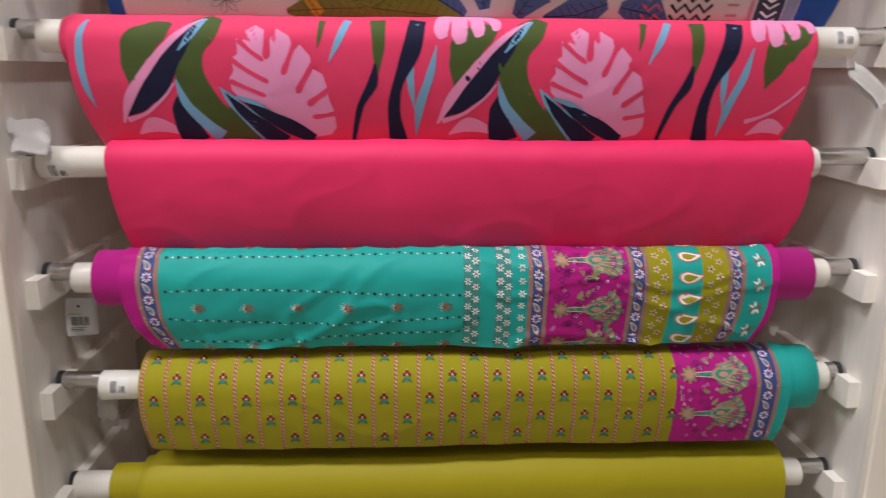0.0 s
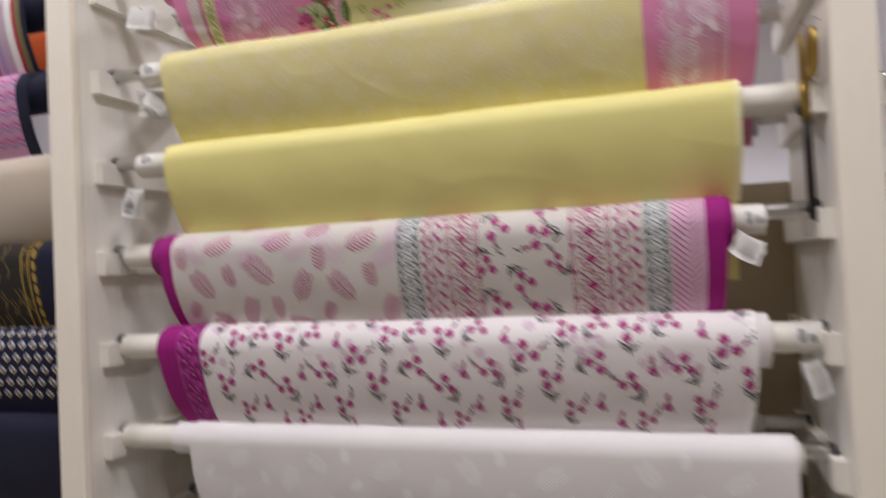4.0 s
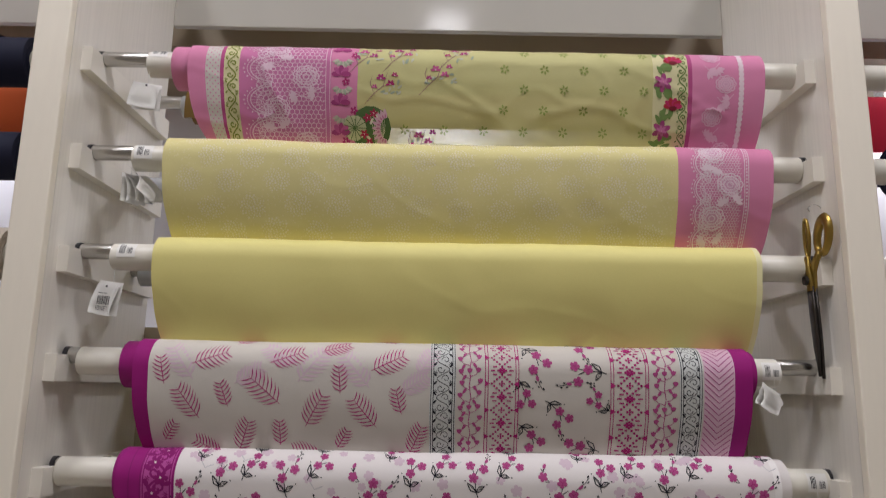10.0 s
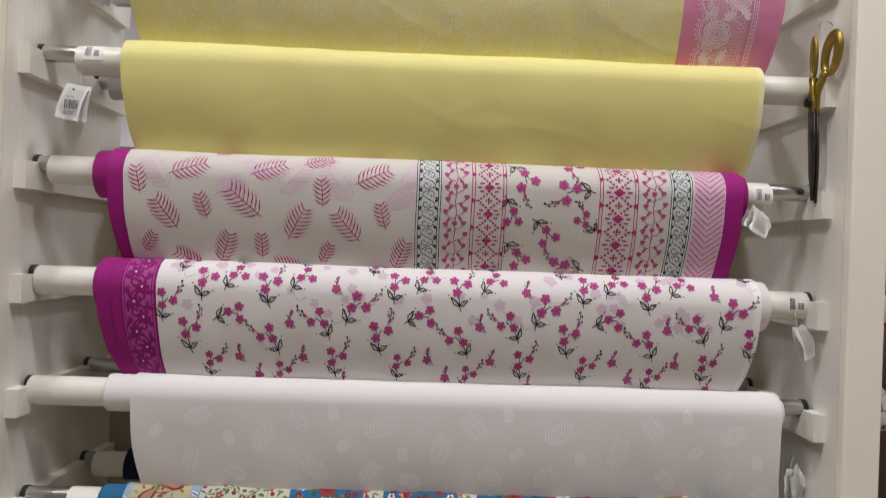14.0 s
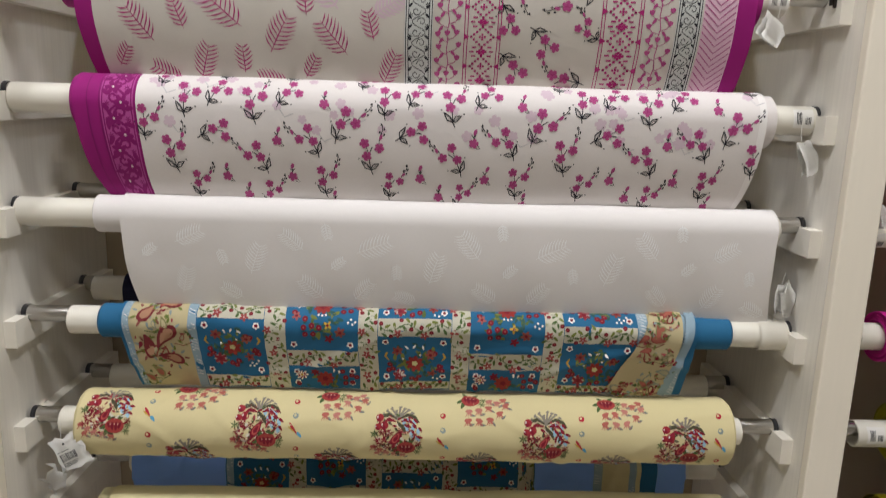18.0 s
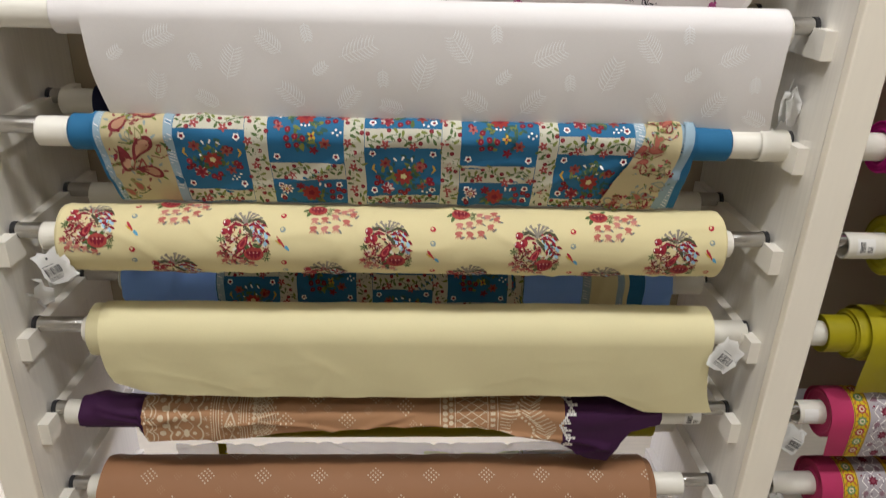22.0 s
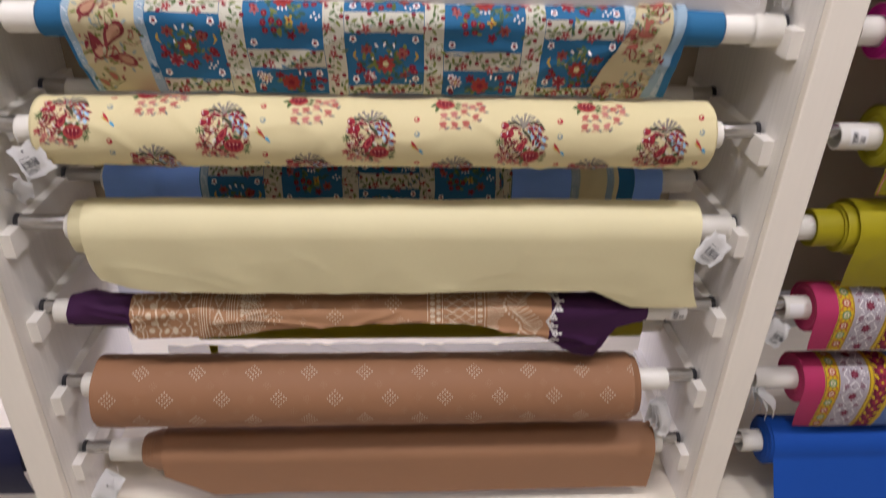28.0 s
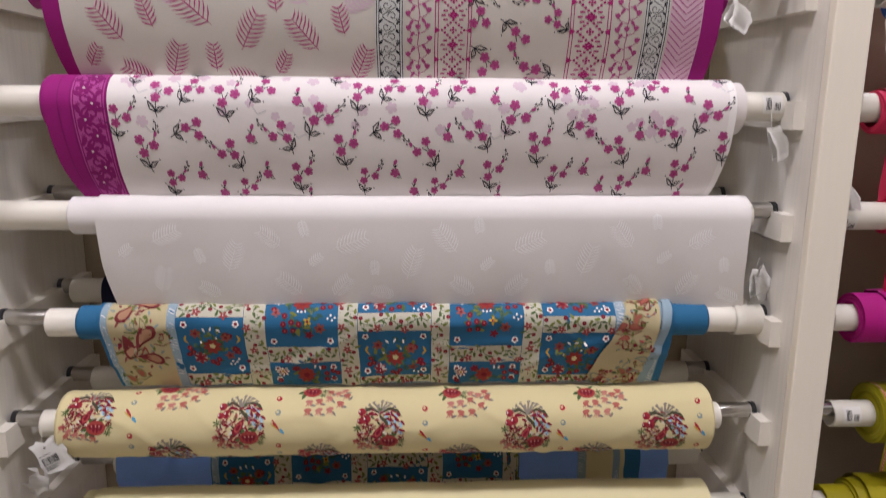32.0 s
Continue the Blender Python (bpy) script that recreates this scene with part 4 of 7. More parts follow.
def bouquet(c, x, v, rnd, s=1.0):
    """A full bunch: grey fan on top, long leaves, cherries, blue tulips, a paisley bud, a pomegranate and lilies below."""
    u = 0.00098 * s
    grey, dusk, wine = fabric("8d8579"), fabric("4c4a34"), fabric("86142c")

    def at(p, q):
        return x + p * u, v + q * u
    for p, q in ((-26, -31), (-20, -38), (-12, -43), (-4, -38), (4, -46), (12, -43), (19, -41), (26, -35)):
        c.stroke([at(0, -22), at(p * 0.5, q * 0.72 - 3), at(p, q)], 0.0034 * s, grey, 0.001, step=0.004)
        c.blob(*at(p, q), BUD, grey, 0.0012, math.atan2(q + 22, p) + 1.2, 0.0036 * s)
    for d in (-1, 1):
        c.stroke([at(d * 3, -24), at(d * 17, -31), at(d * 30, -27), at(d * 38, -17)], 0, dusk, 0.0013, step=0.004, widths=[k * s for k in (0.002, 0.0065, 0.006, 0.001)])
        c.stroke([at(d * 4, -22), at(d * 16, -27), at(d * 27, -22)], 0, LINEN, 0.0016, step=0.004, widths=[k * s for k in (0.001, 0.0018, 0.001)])
        c.stroke([at(d * 4, -19), at(d * 18, -22), at(d * 33, -11)], 0, wine, 0.0015, step=0.004, widths=[k * s for k in (0.002, 0.006, 0.001)])
    for p, q in ((-20, 6), (-36, 12), (-16, 20), (-4, 24), (6, 12), (22, 4), (30, 14), (-26, 30), (-10, 36), (18, 16), (0, -12)):
        c.blob(*at(p, q), LEAF, fabric("ded8c6"), 0.0011, rnd.uniform(0, 6), 0.0060 * s)
    for p, q, r in ((-33, -25, 7.0), (-25, -12, 7.5), (-36, -9, 6.0)):
        c.blob(*at(p, q), ROUND, fabric("a02c36"), 0.0016, 0, r * u)
        c.blob(*at(p - 2, q + 2), BUD, wine, 0.0019, 0.8, r * 0.75 * u)
        c.blob(*at(p - 4, q - 1), BUD, SNOW, 0.0021, 1.8, r * 0.3 * u)
    for p, q in ((10, -18), (19, -22), (28, -17), (15, -7), (26, -7), (36, -2), (24, 4), (35, 11)):
        b = rnd.uniform(0.9, 1.7)
        c.blob(*at(p, q), BUD, SKY, 0.0014, b, 0.0060 * s)
        c.blob(*at(p + 4, q - 3), LEAF, wine, 0.0016, b - 0.7, 0.0054 * s)
    c.stroke([at(14, 4), at(10, -6), at(2, -14), at(-2, -20)], 0, dusk, 0.0015, step=0.004, widths=[k * s for k in (0.001, 0.0065, 0.006, 0.002)])
    for k in range(5):
        c.stroke([at(11 - 3 * k, 1 - 4 * k), at(7 - 3 * k, 1 - 4 * k)], 0.0009, LINEN, 0.0019)
    for r, m, o in ((16, wine, 0.0016), (11, fabric("c25a54"), 0.0019), (7.5, wine, 0.0022)):
        c.blob(*at(-4, 11), LEAF, m, o, -1.0, r * u, 2)
    c.stroke([at(-12, 18), at(-18, 28)], 0.0013, LEAFGREEN, 0.0012)
    for k in range(78):
        a, q = rnd.uniform(0, 6.283), math.sqrt(rnd.uniform(0.02, 1))
        c.blob(*at(-4 + 37 * q * math.cos(a), 8 + 40 * q * math.sin(a)), LEAF, rnd.choice((dusk, wine, LEAFGREEN, wine, dusk, fabric("a5484a"), fabric("6e6a54"))), 0.0012 + 0.000004 * k, rnd.uniform(0, 6), rnd.uniform(0.0030, 0.0054) * s)
    for p, q in ((-30, -2), (-22, 8), (-36, 22), (8, 20), (28, 10), (-8, 30), (32, 26), (20, -2)):
        c.stroke([at(p - 5, q + 5), at(p, q), at(p + 6, q - 3)], 0, wine, 0.0016, step=0.004, widths=[k * s for k in (0.0008, 0.0034, 0.0008)])
    c.blob(*at(-42, 4), STAR6, LEAFGREEN, 0.0014, 0.4, 0.0088 * s)
    for p, q, r in ((-28, 1, 7), (-33, 21, 9), (-38, 14, 6), (36, 21, 6), (-14, 2, 6), (-20, 30, 7), (-40, 28, 6), (4, -4, 5), (30, 3, 5)):
        c.blob(*at(p, q), STAR6, wine, 0.0015, p, r * 1.25 * u)
        c.blob(*at(p, q - 3), DISC, LINEN, 0.0018, 0, r * 0.3 * u)
    pomegranate(c, *at(14, 31), s)
    for p, q in ((-45, 31), (-33, 38), (-22, 44), (-7, 47), (8, 51), (-38, 46)):
        lily(c, *at(p, q), s, rnd)


def pomegranate(c, x, v, s):
    u = 0.00098 * s
    for p, q, a in ((23, -2, 0.3), (20, 9, 0.9), (-19, 2, 2.6), (-15, 11, 2.0), (10, -15, -0.8), (-10, -13, -2.2)):
        c.blob(x + p * u, v + q * u, STAR6 if p > 15 else LEAF, LEAFGREEN, 0.0014, a, 0.0078 * s)
    c.blob(x, v, [(1.0 * a, 0.78 * b) for a, b in ROUND], fabric("a5403c"), 0.0018, 0, 17 * u, 2)
    for p, r in ((-10, 4.5), (-4, 6.5), (3, 7.0), (9, 5.5)):
        c.blob(x + p * u, v + (1 - 0.02 * p * p) * u, LEAF, MAROON, 0.0024, 1.57 + 0.03 * p, r * 1.15 * u)
    for p in (-7, 0, 6):
        c.blob(x + p * u, v - 3 * u, DISC, fabric("d8a090"), 0.0027, 0, 1.4 * u)


def lily(c, x, v, s, rnd):
    """A small drooping lily with a grey leaf."""
    m = fabric("b8665a") if rnd.random() < 0.6 else fabric("c48072")
    c.blob(x, v - 0.002 * s, BUD, m, 0.0013, rnd.uniform(-0.5, 0.3), 0.0062 * s)
    for q in (-1, -0.3, 0.4, 1):
        c.stroke([(x, v - 0.002 * s), (x + q * 0.0062 * s, v + 0.0075 * s)], 0.0019 * s, m, 0.0015, True, step=0.005)
    c.blob(x + 0.006 * s, v + 0.005 * s, LEAF, fabric("7a8078"), 0.0012, rnd.uniform(-0.9, 0.9), 0.0046 * s)


def pom(c, x, v, s, rnd):
    """The lower half of a bunch: a pomegranate above three rows of lilies."""
    u = 0.00098 * s
    pomegranate(c, x - 24 * u, v - 27 * u, s)
    for p, q in ((-28, -2), (-10, -4), (8, -10), (-30, 15), (-10, 15), (10, 13), (28, 1), (24, -22), (40, -16), (10, -26), (36, -30)):
        lily(c, x + p * u, v + q * u, 1.12 * s, rnd)


def print_bouquets(c):
    rnd = random.Random(8)
    for x, v in ((-0.528, 0.048), (-0.265, 0.069), (-0.021, 0.081), (0.242, 0.086), (0.490, 0.094)):
        bouquet(c, x, v, rnd)
    for x, v in ((-0.379, 0.026), (-0.120, 0.040), (0.132, 0.046), (0.378, 0.048)):
        pom(c, x, v, 1.0, rnd)
        bouquet(c, x - 0.010, v + 0.119, rnd)
    for x, v in ((-0.458, 0.057), (-0.203, 0.080), (0.056, 0.101), (0.304, 0.103), (0.553, 0.094)):
        c.stroke([(x - 0.008, v - 0.012), (x, v), (x + 0.006, v + 0.008)], 0.005, RED, 0.0012, True)
        c.stroke([(x - 0.010, v - 0.006), (x + 0.002, v + 0.004)], 0.003, GOLDY, 0.0014, True)
        c.blob(x + 0.009, v + 0.008, LEAF, fabric("5fa6c8"), 0.0014, 0.9, 0.006)
        for dv, m in ((-0.024, GREYGREEN), (0.036, RED), (-0.050, RED), (0.058, GREYGREEN), (0.104, RED)):
            c.blob(x + 0.002, v + dv, DISC, m, 0.0012, 0, 0.0052)
            c.blob(x + 0.001, v + dv - 0.001, DISC, creamy, 0.0016, 0, 0.0024)


def dot_cluster(c, x, v, m, r=0.0023, gap=0.0070):
    """A lozenge of dots set in rows on the slant."""
    g = gap / 1.36
    n = 4 if r > 0.002 else 3
    for i in range(n):
        for j in range(n):
            p, q = i - (n - 1) / 2, j - (n - 1) / 2
            c.blob(x + (p + q) * g, v + (p - q) * g, DISC, m, 0.0012, 0, r * 0.80 if n == 4 else r)


def print_dots(c):
    m, f = fabric("ccbba4"), fabric("a98868")
    for j, (v, sh) in enumerate(((-0.03, 0.06), (0.031, 0.0), (0.087, 0.06), (0.140, 0.0), (0.195, 0.06))):
        x = -0.508 - (0.062 if sh else 0)
        while x < 0.55:
            dot_cluster(c, x, v, m)
            dot_cluster(c, x + 0.058, v, f, 0.0010, 0.0046)
            dot_cluster(c, x + 0.030, v + 0.028, f, 0.0010, 0.0046)
            x += 0.1155


def print_tan(c):
    """Openwork lace borders, dotted flowers on the plain middle, and a pixelled white edge towards the plum end."""
    m = fabric("d6c4a8")
    rnd = random.Random(10)
    v, k = c.v0, 0
    while v < c.vend:
        # scalloped edge, beads and hourglasses
        for q in range(5):
            c.blob(-0.499 + 0.0035 * abs(q - 2) * 0.8, v + q * 0.0056, DISC, m, 0.0013, 0, 0.0026)
        c.stroke([(-0.490, v), (-0.483, v + 0.007), (-0.482, v + 0.014), (-0.483, v + 0.021), (-0.490, v + 0.028)], 0.0030, m, 0.0012, step=0.004)
        c.stroke([(-0.483, v), (-0.475, v + 0.007), (-0.474, v + 0.014), (-0.475, v + 0.021), (-0.483, v + 0.028)], 0.0022, m, 0.0012, step=0.004)
        v += 0.028
    v = c.v0
    while v < c.vend:
        s0 = 0.007 if k % 2 else 0.0
        c.blob(-0.464 + s0, v, ROUND, m, 0.0013, 0, 0.0062)
        c.stroke([(-0.451, v - 0.009), (-0.446 - s0 * 0.5, v), (-0.451, v + 0.009)], 0.0038, m, 0.0012, step=0.004)
        c.blob(-0.437, v + 0.004, ROUND, m, 0.0013, 0, 0.0038)
        v += 0.018
        k += 1
    v = c.v0
    while v < c.vend:
        c.blob(-0.418, v, [(0.6, 0.5), (0.6, -0.5), (0.3, -1), (-0.3, -1), (-0.6, -0.5), (-0.6, 0.5), (-0.3, 1), (0.3, 1)], m, 0.0013, 0, 0.0086)
        for a in (-1, 1):
            c.stroke([(-0.418 + a * 0.016, v - 0.018), (-0.418 + a * 0.003, v), (-0.418 + a * 0.016, v + 0.018)], 0.0014, m, 0.0012, step=0.006)
            c.blob(-0.418 + a * 0.016, v, ROUND, m, 0.0013, 0, 0.0042)
        c.stroke([(-0.394, v - 0.018), (-0.387, v - 0.009), (-0.385, v), (-0.387, v + 0.009), (-0.394, v + 0.018)], 0.0036, m, 0.0012, step=0.004)
        c.blob(-0.377, v, STAR6, m, 0.0013, 0, 0.0052)
        c.blob(-0.376, v + 0.018, ROUND, m, 0.0013, 0, 0.0036)
        v += 0.036
    for e in (-0.362, -0.357, -0.352, -0.309, -0.304, -0.299):
        c.stroke([(e, c.v0), (e, c.end(e))], 0.0017, m, 0.0012)
    v = c.v0
    while v < c.vend:
        for e in (-0.367, -0.345, -0.313, -0.293):
            c.blob(e, v, DISC, m, 0.0012, 0, 0.0017)
        v += 0.0055
    v = c.v0
    while v < c.vend:
        for a in (0.0, 0.004):
            c.stroke([(-0.329, v + a), (-0.318 - a * 0.5, v + 0.024), (-0.329, v + 0.048 - a), (-0.340 + a * 0.5, v + 0.024), (-0.329, v + a)], 0.0015, m, 0.0012, step=0.008)
        dot_cluster(c, -0.329, v + 0.024, m, 0.0018, 0.0042)
        c.blob(-0.340, v, STAR6, m, 0.0012, 0, 0.004)
        c.blob(-0.318, v, STAR6, m, 0.0012, 0, 0.004)
        v += 0.048
    # the half-round net
    for vc in (-0.02, 0.048):
        for q in range(7):
            r = 0.012 + 0.0055 * q
            c.stroke([(-0.286 + r * math.cos(a), vc + r * math.sin(a)) for a in [-1.5 + 0.25 * z for z in range(13)]], 0.0016, m, 0.0012, step=0.005)
        for q in range(13):
            a = -1.5 + 0.25 * q
            c.stroke([(-0.286 + 0.010 * math.cos(a), vc + 0.010 * math.sin(a)), (-0.286 + 0.046 * math.cos(a + 0.2), vc + 0.046 * math.sin(a + 0.2))], 0.0013, m, 0.0012, step=0.01)
            c.blob(-0.286 + 0.050 * math.cos(a), vc + 0.050 * math.sin(a), DISC, m, 0.0013, 0, 0.0024)
    v = c.v0
    while v < c.vend:
        c.blob(-0.284, v, DIAMOND, m, 0.0013, 0, 0.0046)
        v += 0.009
    for x, v in ((-0.222, 0.050), (-0.101, 0.048), (0.015, 0.022), (-0.165, 0.005), (-0.045, -0.002), (0.045, 0.07)):
        dot_cluster(c, x, v, m)
    for x, v in ((-0.19, 0.028), (-0.14, 0.026), (-0.06, 0.030), (0.03, 0.055), (-0.165, 0.058), (-0.02, 0.012)):
        dot_cluster(c, x, v, m, 0.0010, 0.0044)
    v = c.v0
    while v < c.vend:
        c.blob(0.094, v, ROUND, m, 0.0012, 0, 0.0052)
        c.blob(0.106, v + 0.007, ROUND, m, 0.0012, 0, 0.0046)
        c.blob(0.190, v, [(1, .7), (-1, .7), (-1, -.7), (1, -.7)], m, 0.0012, 0, 0.0048)
        v += 0.0125
    for e in (0.084, 0.114, 0.180, 0.200):
        c.stroke([(e, c.v0), (e, c.end(e))], 0.0018, m, 0.0012)
    for k in range(12):
        v = -0.06 + 0.018 * k
        c.stroke([(0.117, v), (0.178, v + 0.040)], 0.0018, m, 0.0012, step=0.012)
        c.stroke([(0.178, v), (0.117, v + 0.040)], 0.0018, m, 0.0012, step=0.012)
    for k in range(28):
        v = -0.05 + 0.0072 * k
        c.stroke([(0.205, v), (0.225, v + 0.004), (0.235 + 0.010 * math.sin(k * 0.7), v + 0.002)], 0.0020, m, 0.0012, step=0.008)
        x1 = 0.262 + 0.018 * math.sin(k * 0.45)
        c.stroke([(x1, v - 0.004), (x1 + 0.018, v + 0.006), (x1 + 0.040, v - 0.006)], 0.0022, m, 0.0012, step=0.008)
        c.blob(x1 - 0.006, v, DISC, m, 0.0013, 0, 0.0030)
    for k in range(30):
        v = -0.05 + 0.0062 * k
        e = 0.328 + 0.020 * abs((k % 12) / 6 - 1)
        for j in range(1 + (k * 7) % 3):
            c.blob(e + 0.0068 * j, v, DIAMOND, fabric("e3dfda"), 0.0015, 0.785, 0.0042)


def flower_spray(c, x, v, r, m, rnd, off=0.0014, n=5):
    """A single flower of separate petals."""
    t = rnd.uniform(0, 6)
    for k in range(n):
        b = t + k * 6.283 / n
        c.blob(x + r * 0.55 * math.cos(b), v + r * 0.55 * math.sin(b), BUD, m, off + 0.0001 * (k % 3), b, r * (0.52 if n < 7 else 0.46))
    c.blob(x, v, DISC, fabric("e8d0d8"), off + 0.0005, 0, r * 0.16)


def print_lace_pink(c):
    """Lime ground with blossoms, lace and scrolled borders."""
    rnd = random.Random(1)
    v, j = c.v0, 0
    while v < c.vend:
        for i in range(5):
            if (i + j) % 2 == 0:
                c.blob(-0.4565 + 0.0053 * i, v, DISC, pink, 0.0012, 0, 0.0015)
        v += 0.0056
        j += 1
    green = fabric("7d8a2c")
    scroll(c, -0.426, -0.394, green, 0.044, 0.0024, False)
    lace(c, -0.400, -0.228, fabric("eccbdb"), rnd, 0.0100)
    for e in (-0.232, -0.224):
        c.stroke([(e, c.v0), (e, c.end(e))], 0.0016, fabric("e6bfd0"), 0.0012)
    for k in range(5):
        v = -0.01 + 0.052 * k
        for q in range(5):
            b = math.pi + 0.785 * q
            c.blob(-0.203 + 0.009 * math.cos(b), v + 0.008 * math.sin(b), BUD, (fabric("a8407c"), fabric("bf5a92"))[q % 2], 0.0014 + 0.0001 * q, b, 0.0095)
        flower_spray(c, -0.186 - 0.008 * (-1) ** k, v + 0.014, 0.0075, fabric("b0306f"), rnd)
        for q in range(9):
            b = 0.3 * q + 0.35
            c.blob(-0.200 + 0.015 * math.cos(b), v + 0.022 + 0.012 * math.sin(b), LEAF, (fabric("c9bfb0"), fabric("a9b39a"))[q % 2], 0.0012, b, 0.0062)
    dots = fabric("93a355")
    for k in range(9):
        for j in range(6):
            x, v = -0.045 + 0.0755 * k - (0.0377 if j % 2 else 0), 0.004 + 0.0375 * j
            if x > 0.380 or (x < 0.08 and 0.03 < v < 0.19):
                continue
            for q in range(6):
                b = q * 1.047 + 0.3
                c.blob(x + 0.0060 * math.cos(b), v + 0.0060 * math.sin(b), BUD, dots, 0.0012, b, 0.0033)
    twig = fabric("a5867a")
    for x, v in ((-0.118, 0.105), (-0.015, 0.087), (-0.045, 0.206), (-0.150, 0.050), (-0.085, 0.045), (0.020, 0.040)):
        c.stroke([(x - 0.040, v + 0.044), (x - 0.022, v + 0.024), (x - 0.006, v + 0.010), (x + 0.004, v - 0.020)], 0.0019, twig, 0.001, True)
        c.stroke([(x - 0.022, v + 0.024), (x - 0.030, v + 0.004), (x - 0.026, v - 0.010)], 0.0015, twig, 0.001, True)
        c.stroke([(x - 0.006, v + 0.010), (x + 0.014, v + 0.004)], 0.0012, twig, 0.001)
        for dx, dv, r in ((-0.010, -0.004, 0.0095), (0.008, 0.006, 0.0085), (0.016, -0.010, 0.0065), (-0.022, 0.012, 0.006)):
            m = rnd.choice((fabric("b3326f"), fabric("c45a8c"), fabric("a83a74")))
            for q in range(4):
                b = math.pi + 1.05 * q + rnd.uniform(-0.2, 0.2)
                c.blob(x + dx + 0.5 * r * math.cos(b), v + dv + 0.5 * r * math.sin(b), BUD, m, 0.0014 + 0.0001 * q, b, r * 0.5)
            c.blob(x + dx, v + dv, DISC, fabric("e8c4d0"), 0.0019, 0, r * 0.16)
        for q in range(9):
            c.blob(x + rnd.uniform(-0.028, 0.028), v + rnd.uniform(-0.002, 0.024), LEAF, (fabric("c2c4ae"), fabric("a3b09a"))[q % 2], 0.0012, rnd.uniform(0, 6), 0.0050)
    # the round fan with its flowers
    fx, fv = -0.147, 0.190
    hub = (fx - 0.030, fv)
    c.blob(fx, fv, ROUND, fabric("55713f"), 0.0012, 0, 0.039, 3)
    c.blob(*hub, ROUND, fabric("c3c69e"), 0.0015, 0, 0.022, 2)
    for k in range(13):
        c.stroke([hub, (hub[0] + 0.022 * math.cos(k * 0.483), hub[1] + 0.022 * math.sin(k * 0.483))], 0.0013, fabric("55713f"), 0.0018)
    for k in range(9):
        a = -2.2 + 0.30 * k
        c.stroke([(fx + 0.014 + 0.006 * math.cos(a), fv + 0.030), (fx + 0.010 + 0.030 * math.cos(a) * 0.6, fv - 0.004 + 0.026 * math.sin(a))], 0.0011, fabric("c3c69e"), 0.0017)
    for k in range(11):
        a = 1.7 + 0.29 * k
        c.blob(fx + 0.030 + 0.019 * math.cos(a), fv + 0.026 * math.sin(a), LEAF, fabric("ddb3c4"), 0.0019 + 0.00004 * k, a, 0.0085)
        c.blob(fx + 0.030 + 0.016 * math.cos(a), fv + 0.022 * math.sin(a), LEAF, fabric("c97a9e"), 0.0024, a, 0.0034)
    for dx, dv in ((-0.006, -0.018), (0.006, -0.026), (-0.012, 0.010), (-0.002, 0.024)):
        flower_spray(c, fx + dx, fv + dv, 0.0080, fabric("b0304f"), rnd, 0.0022)
        c.blob(fx + dx + 0.008, fv + dv + 0.006, LEAF, fabric("e4dcc8"), 0.0021, dx * 200, 0.006)
    # flowers and curls down the far border
    for k in range(6):
        v = -0.03 + 0.043 * k
        x = 0.416 + 0.010 * (-1) ** k
        for q in range(5):
            c.blob(0.402 + rnd.uniform(-0.01, 0.02), v + 0.018 + rnd.uniform(-0.008, 0.010), LEAF, fabric("748f50"), 0.0011, rnd.uniform(0, 6), 0.0105)
        if k % 2:
            for ring, m in ((0.016, fabric("a8467f")), (0.009, fabric("c4709c"))):
                for q in range(6):
                    b = 1.047 * q + 40 * ring
                    c.blob(x + 0.6 * ring * math.cos(b), v + 0.6 * ring * math.sin(b), BUD, m, 0.0030 - 0.1 * ring + 0.00005 * q, b, ring * 0.55)
        else:
            for q in range(6):
                b = math.pi + 0.628 * q
                c.blob(x + 0.009 * math.cos(b), v + 0.007 * math.sin(b), BUD, (RED, fabric("c02a62"))[q % 2], 0.0014 + 0.0001 * q, b, 0.009)
            c.blob(x, v + 0.004, BUD, MAROON, 0.0022, 0, 0.008)
    scroll(c, 0.430, 0.456, fabric("66833f"), 0.034, 0.0022, False)
    lace(c, 0.466, 0.544, fabric("e6b6cc"), rnd, 0.0, petals=True)
    v = c.v0
    while v < c.vend:
        c.blob(0.555, v, DISC, fabric("ecd5de"), 0.0012, 0, 0.0056)
        v += 0.0092


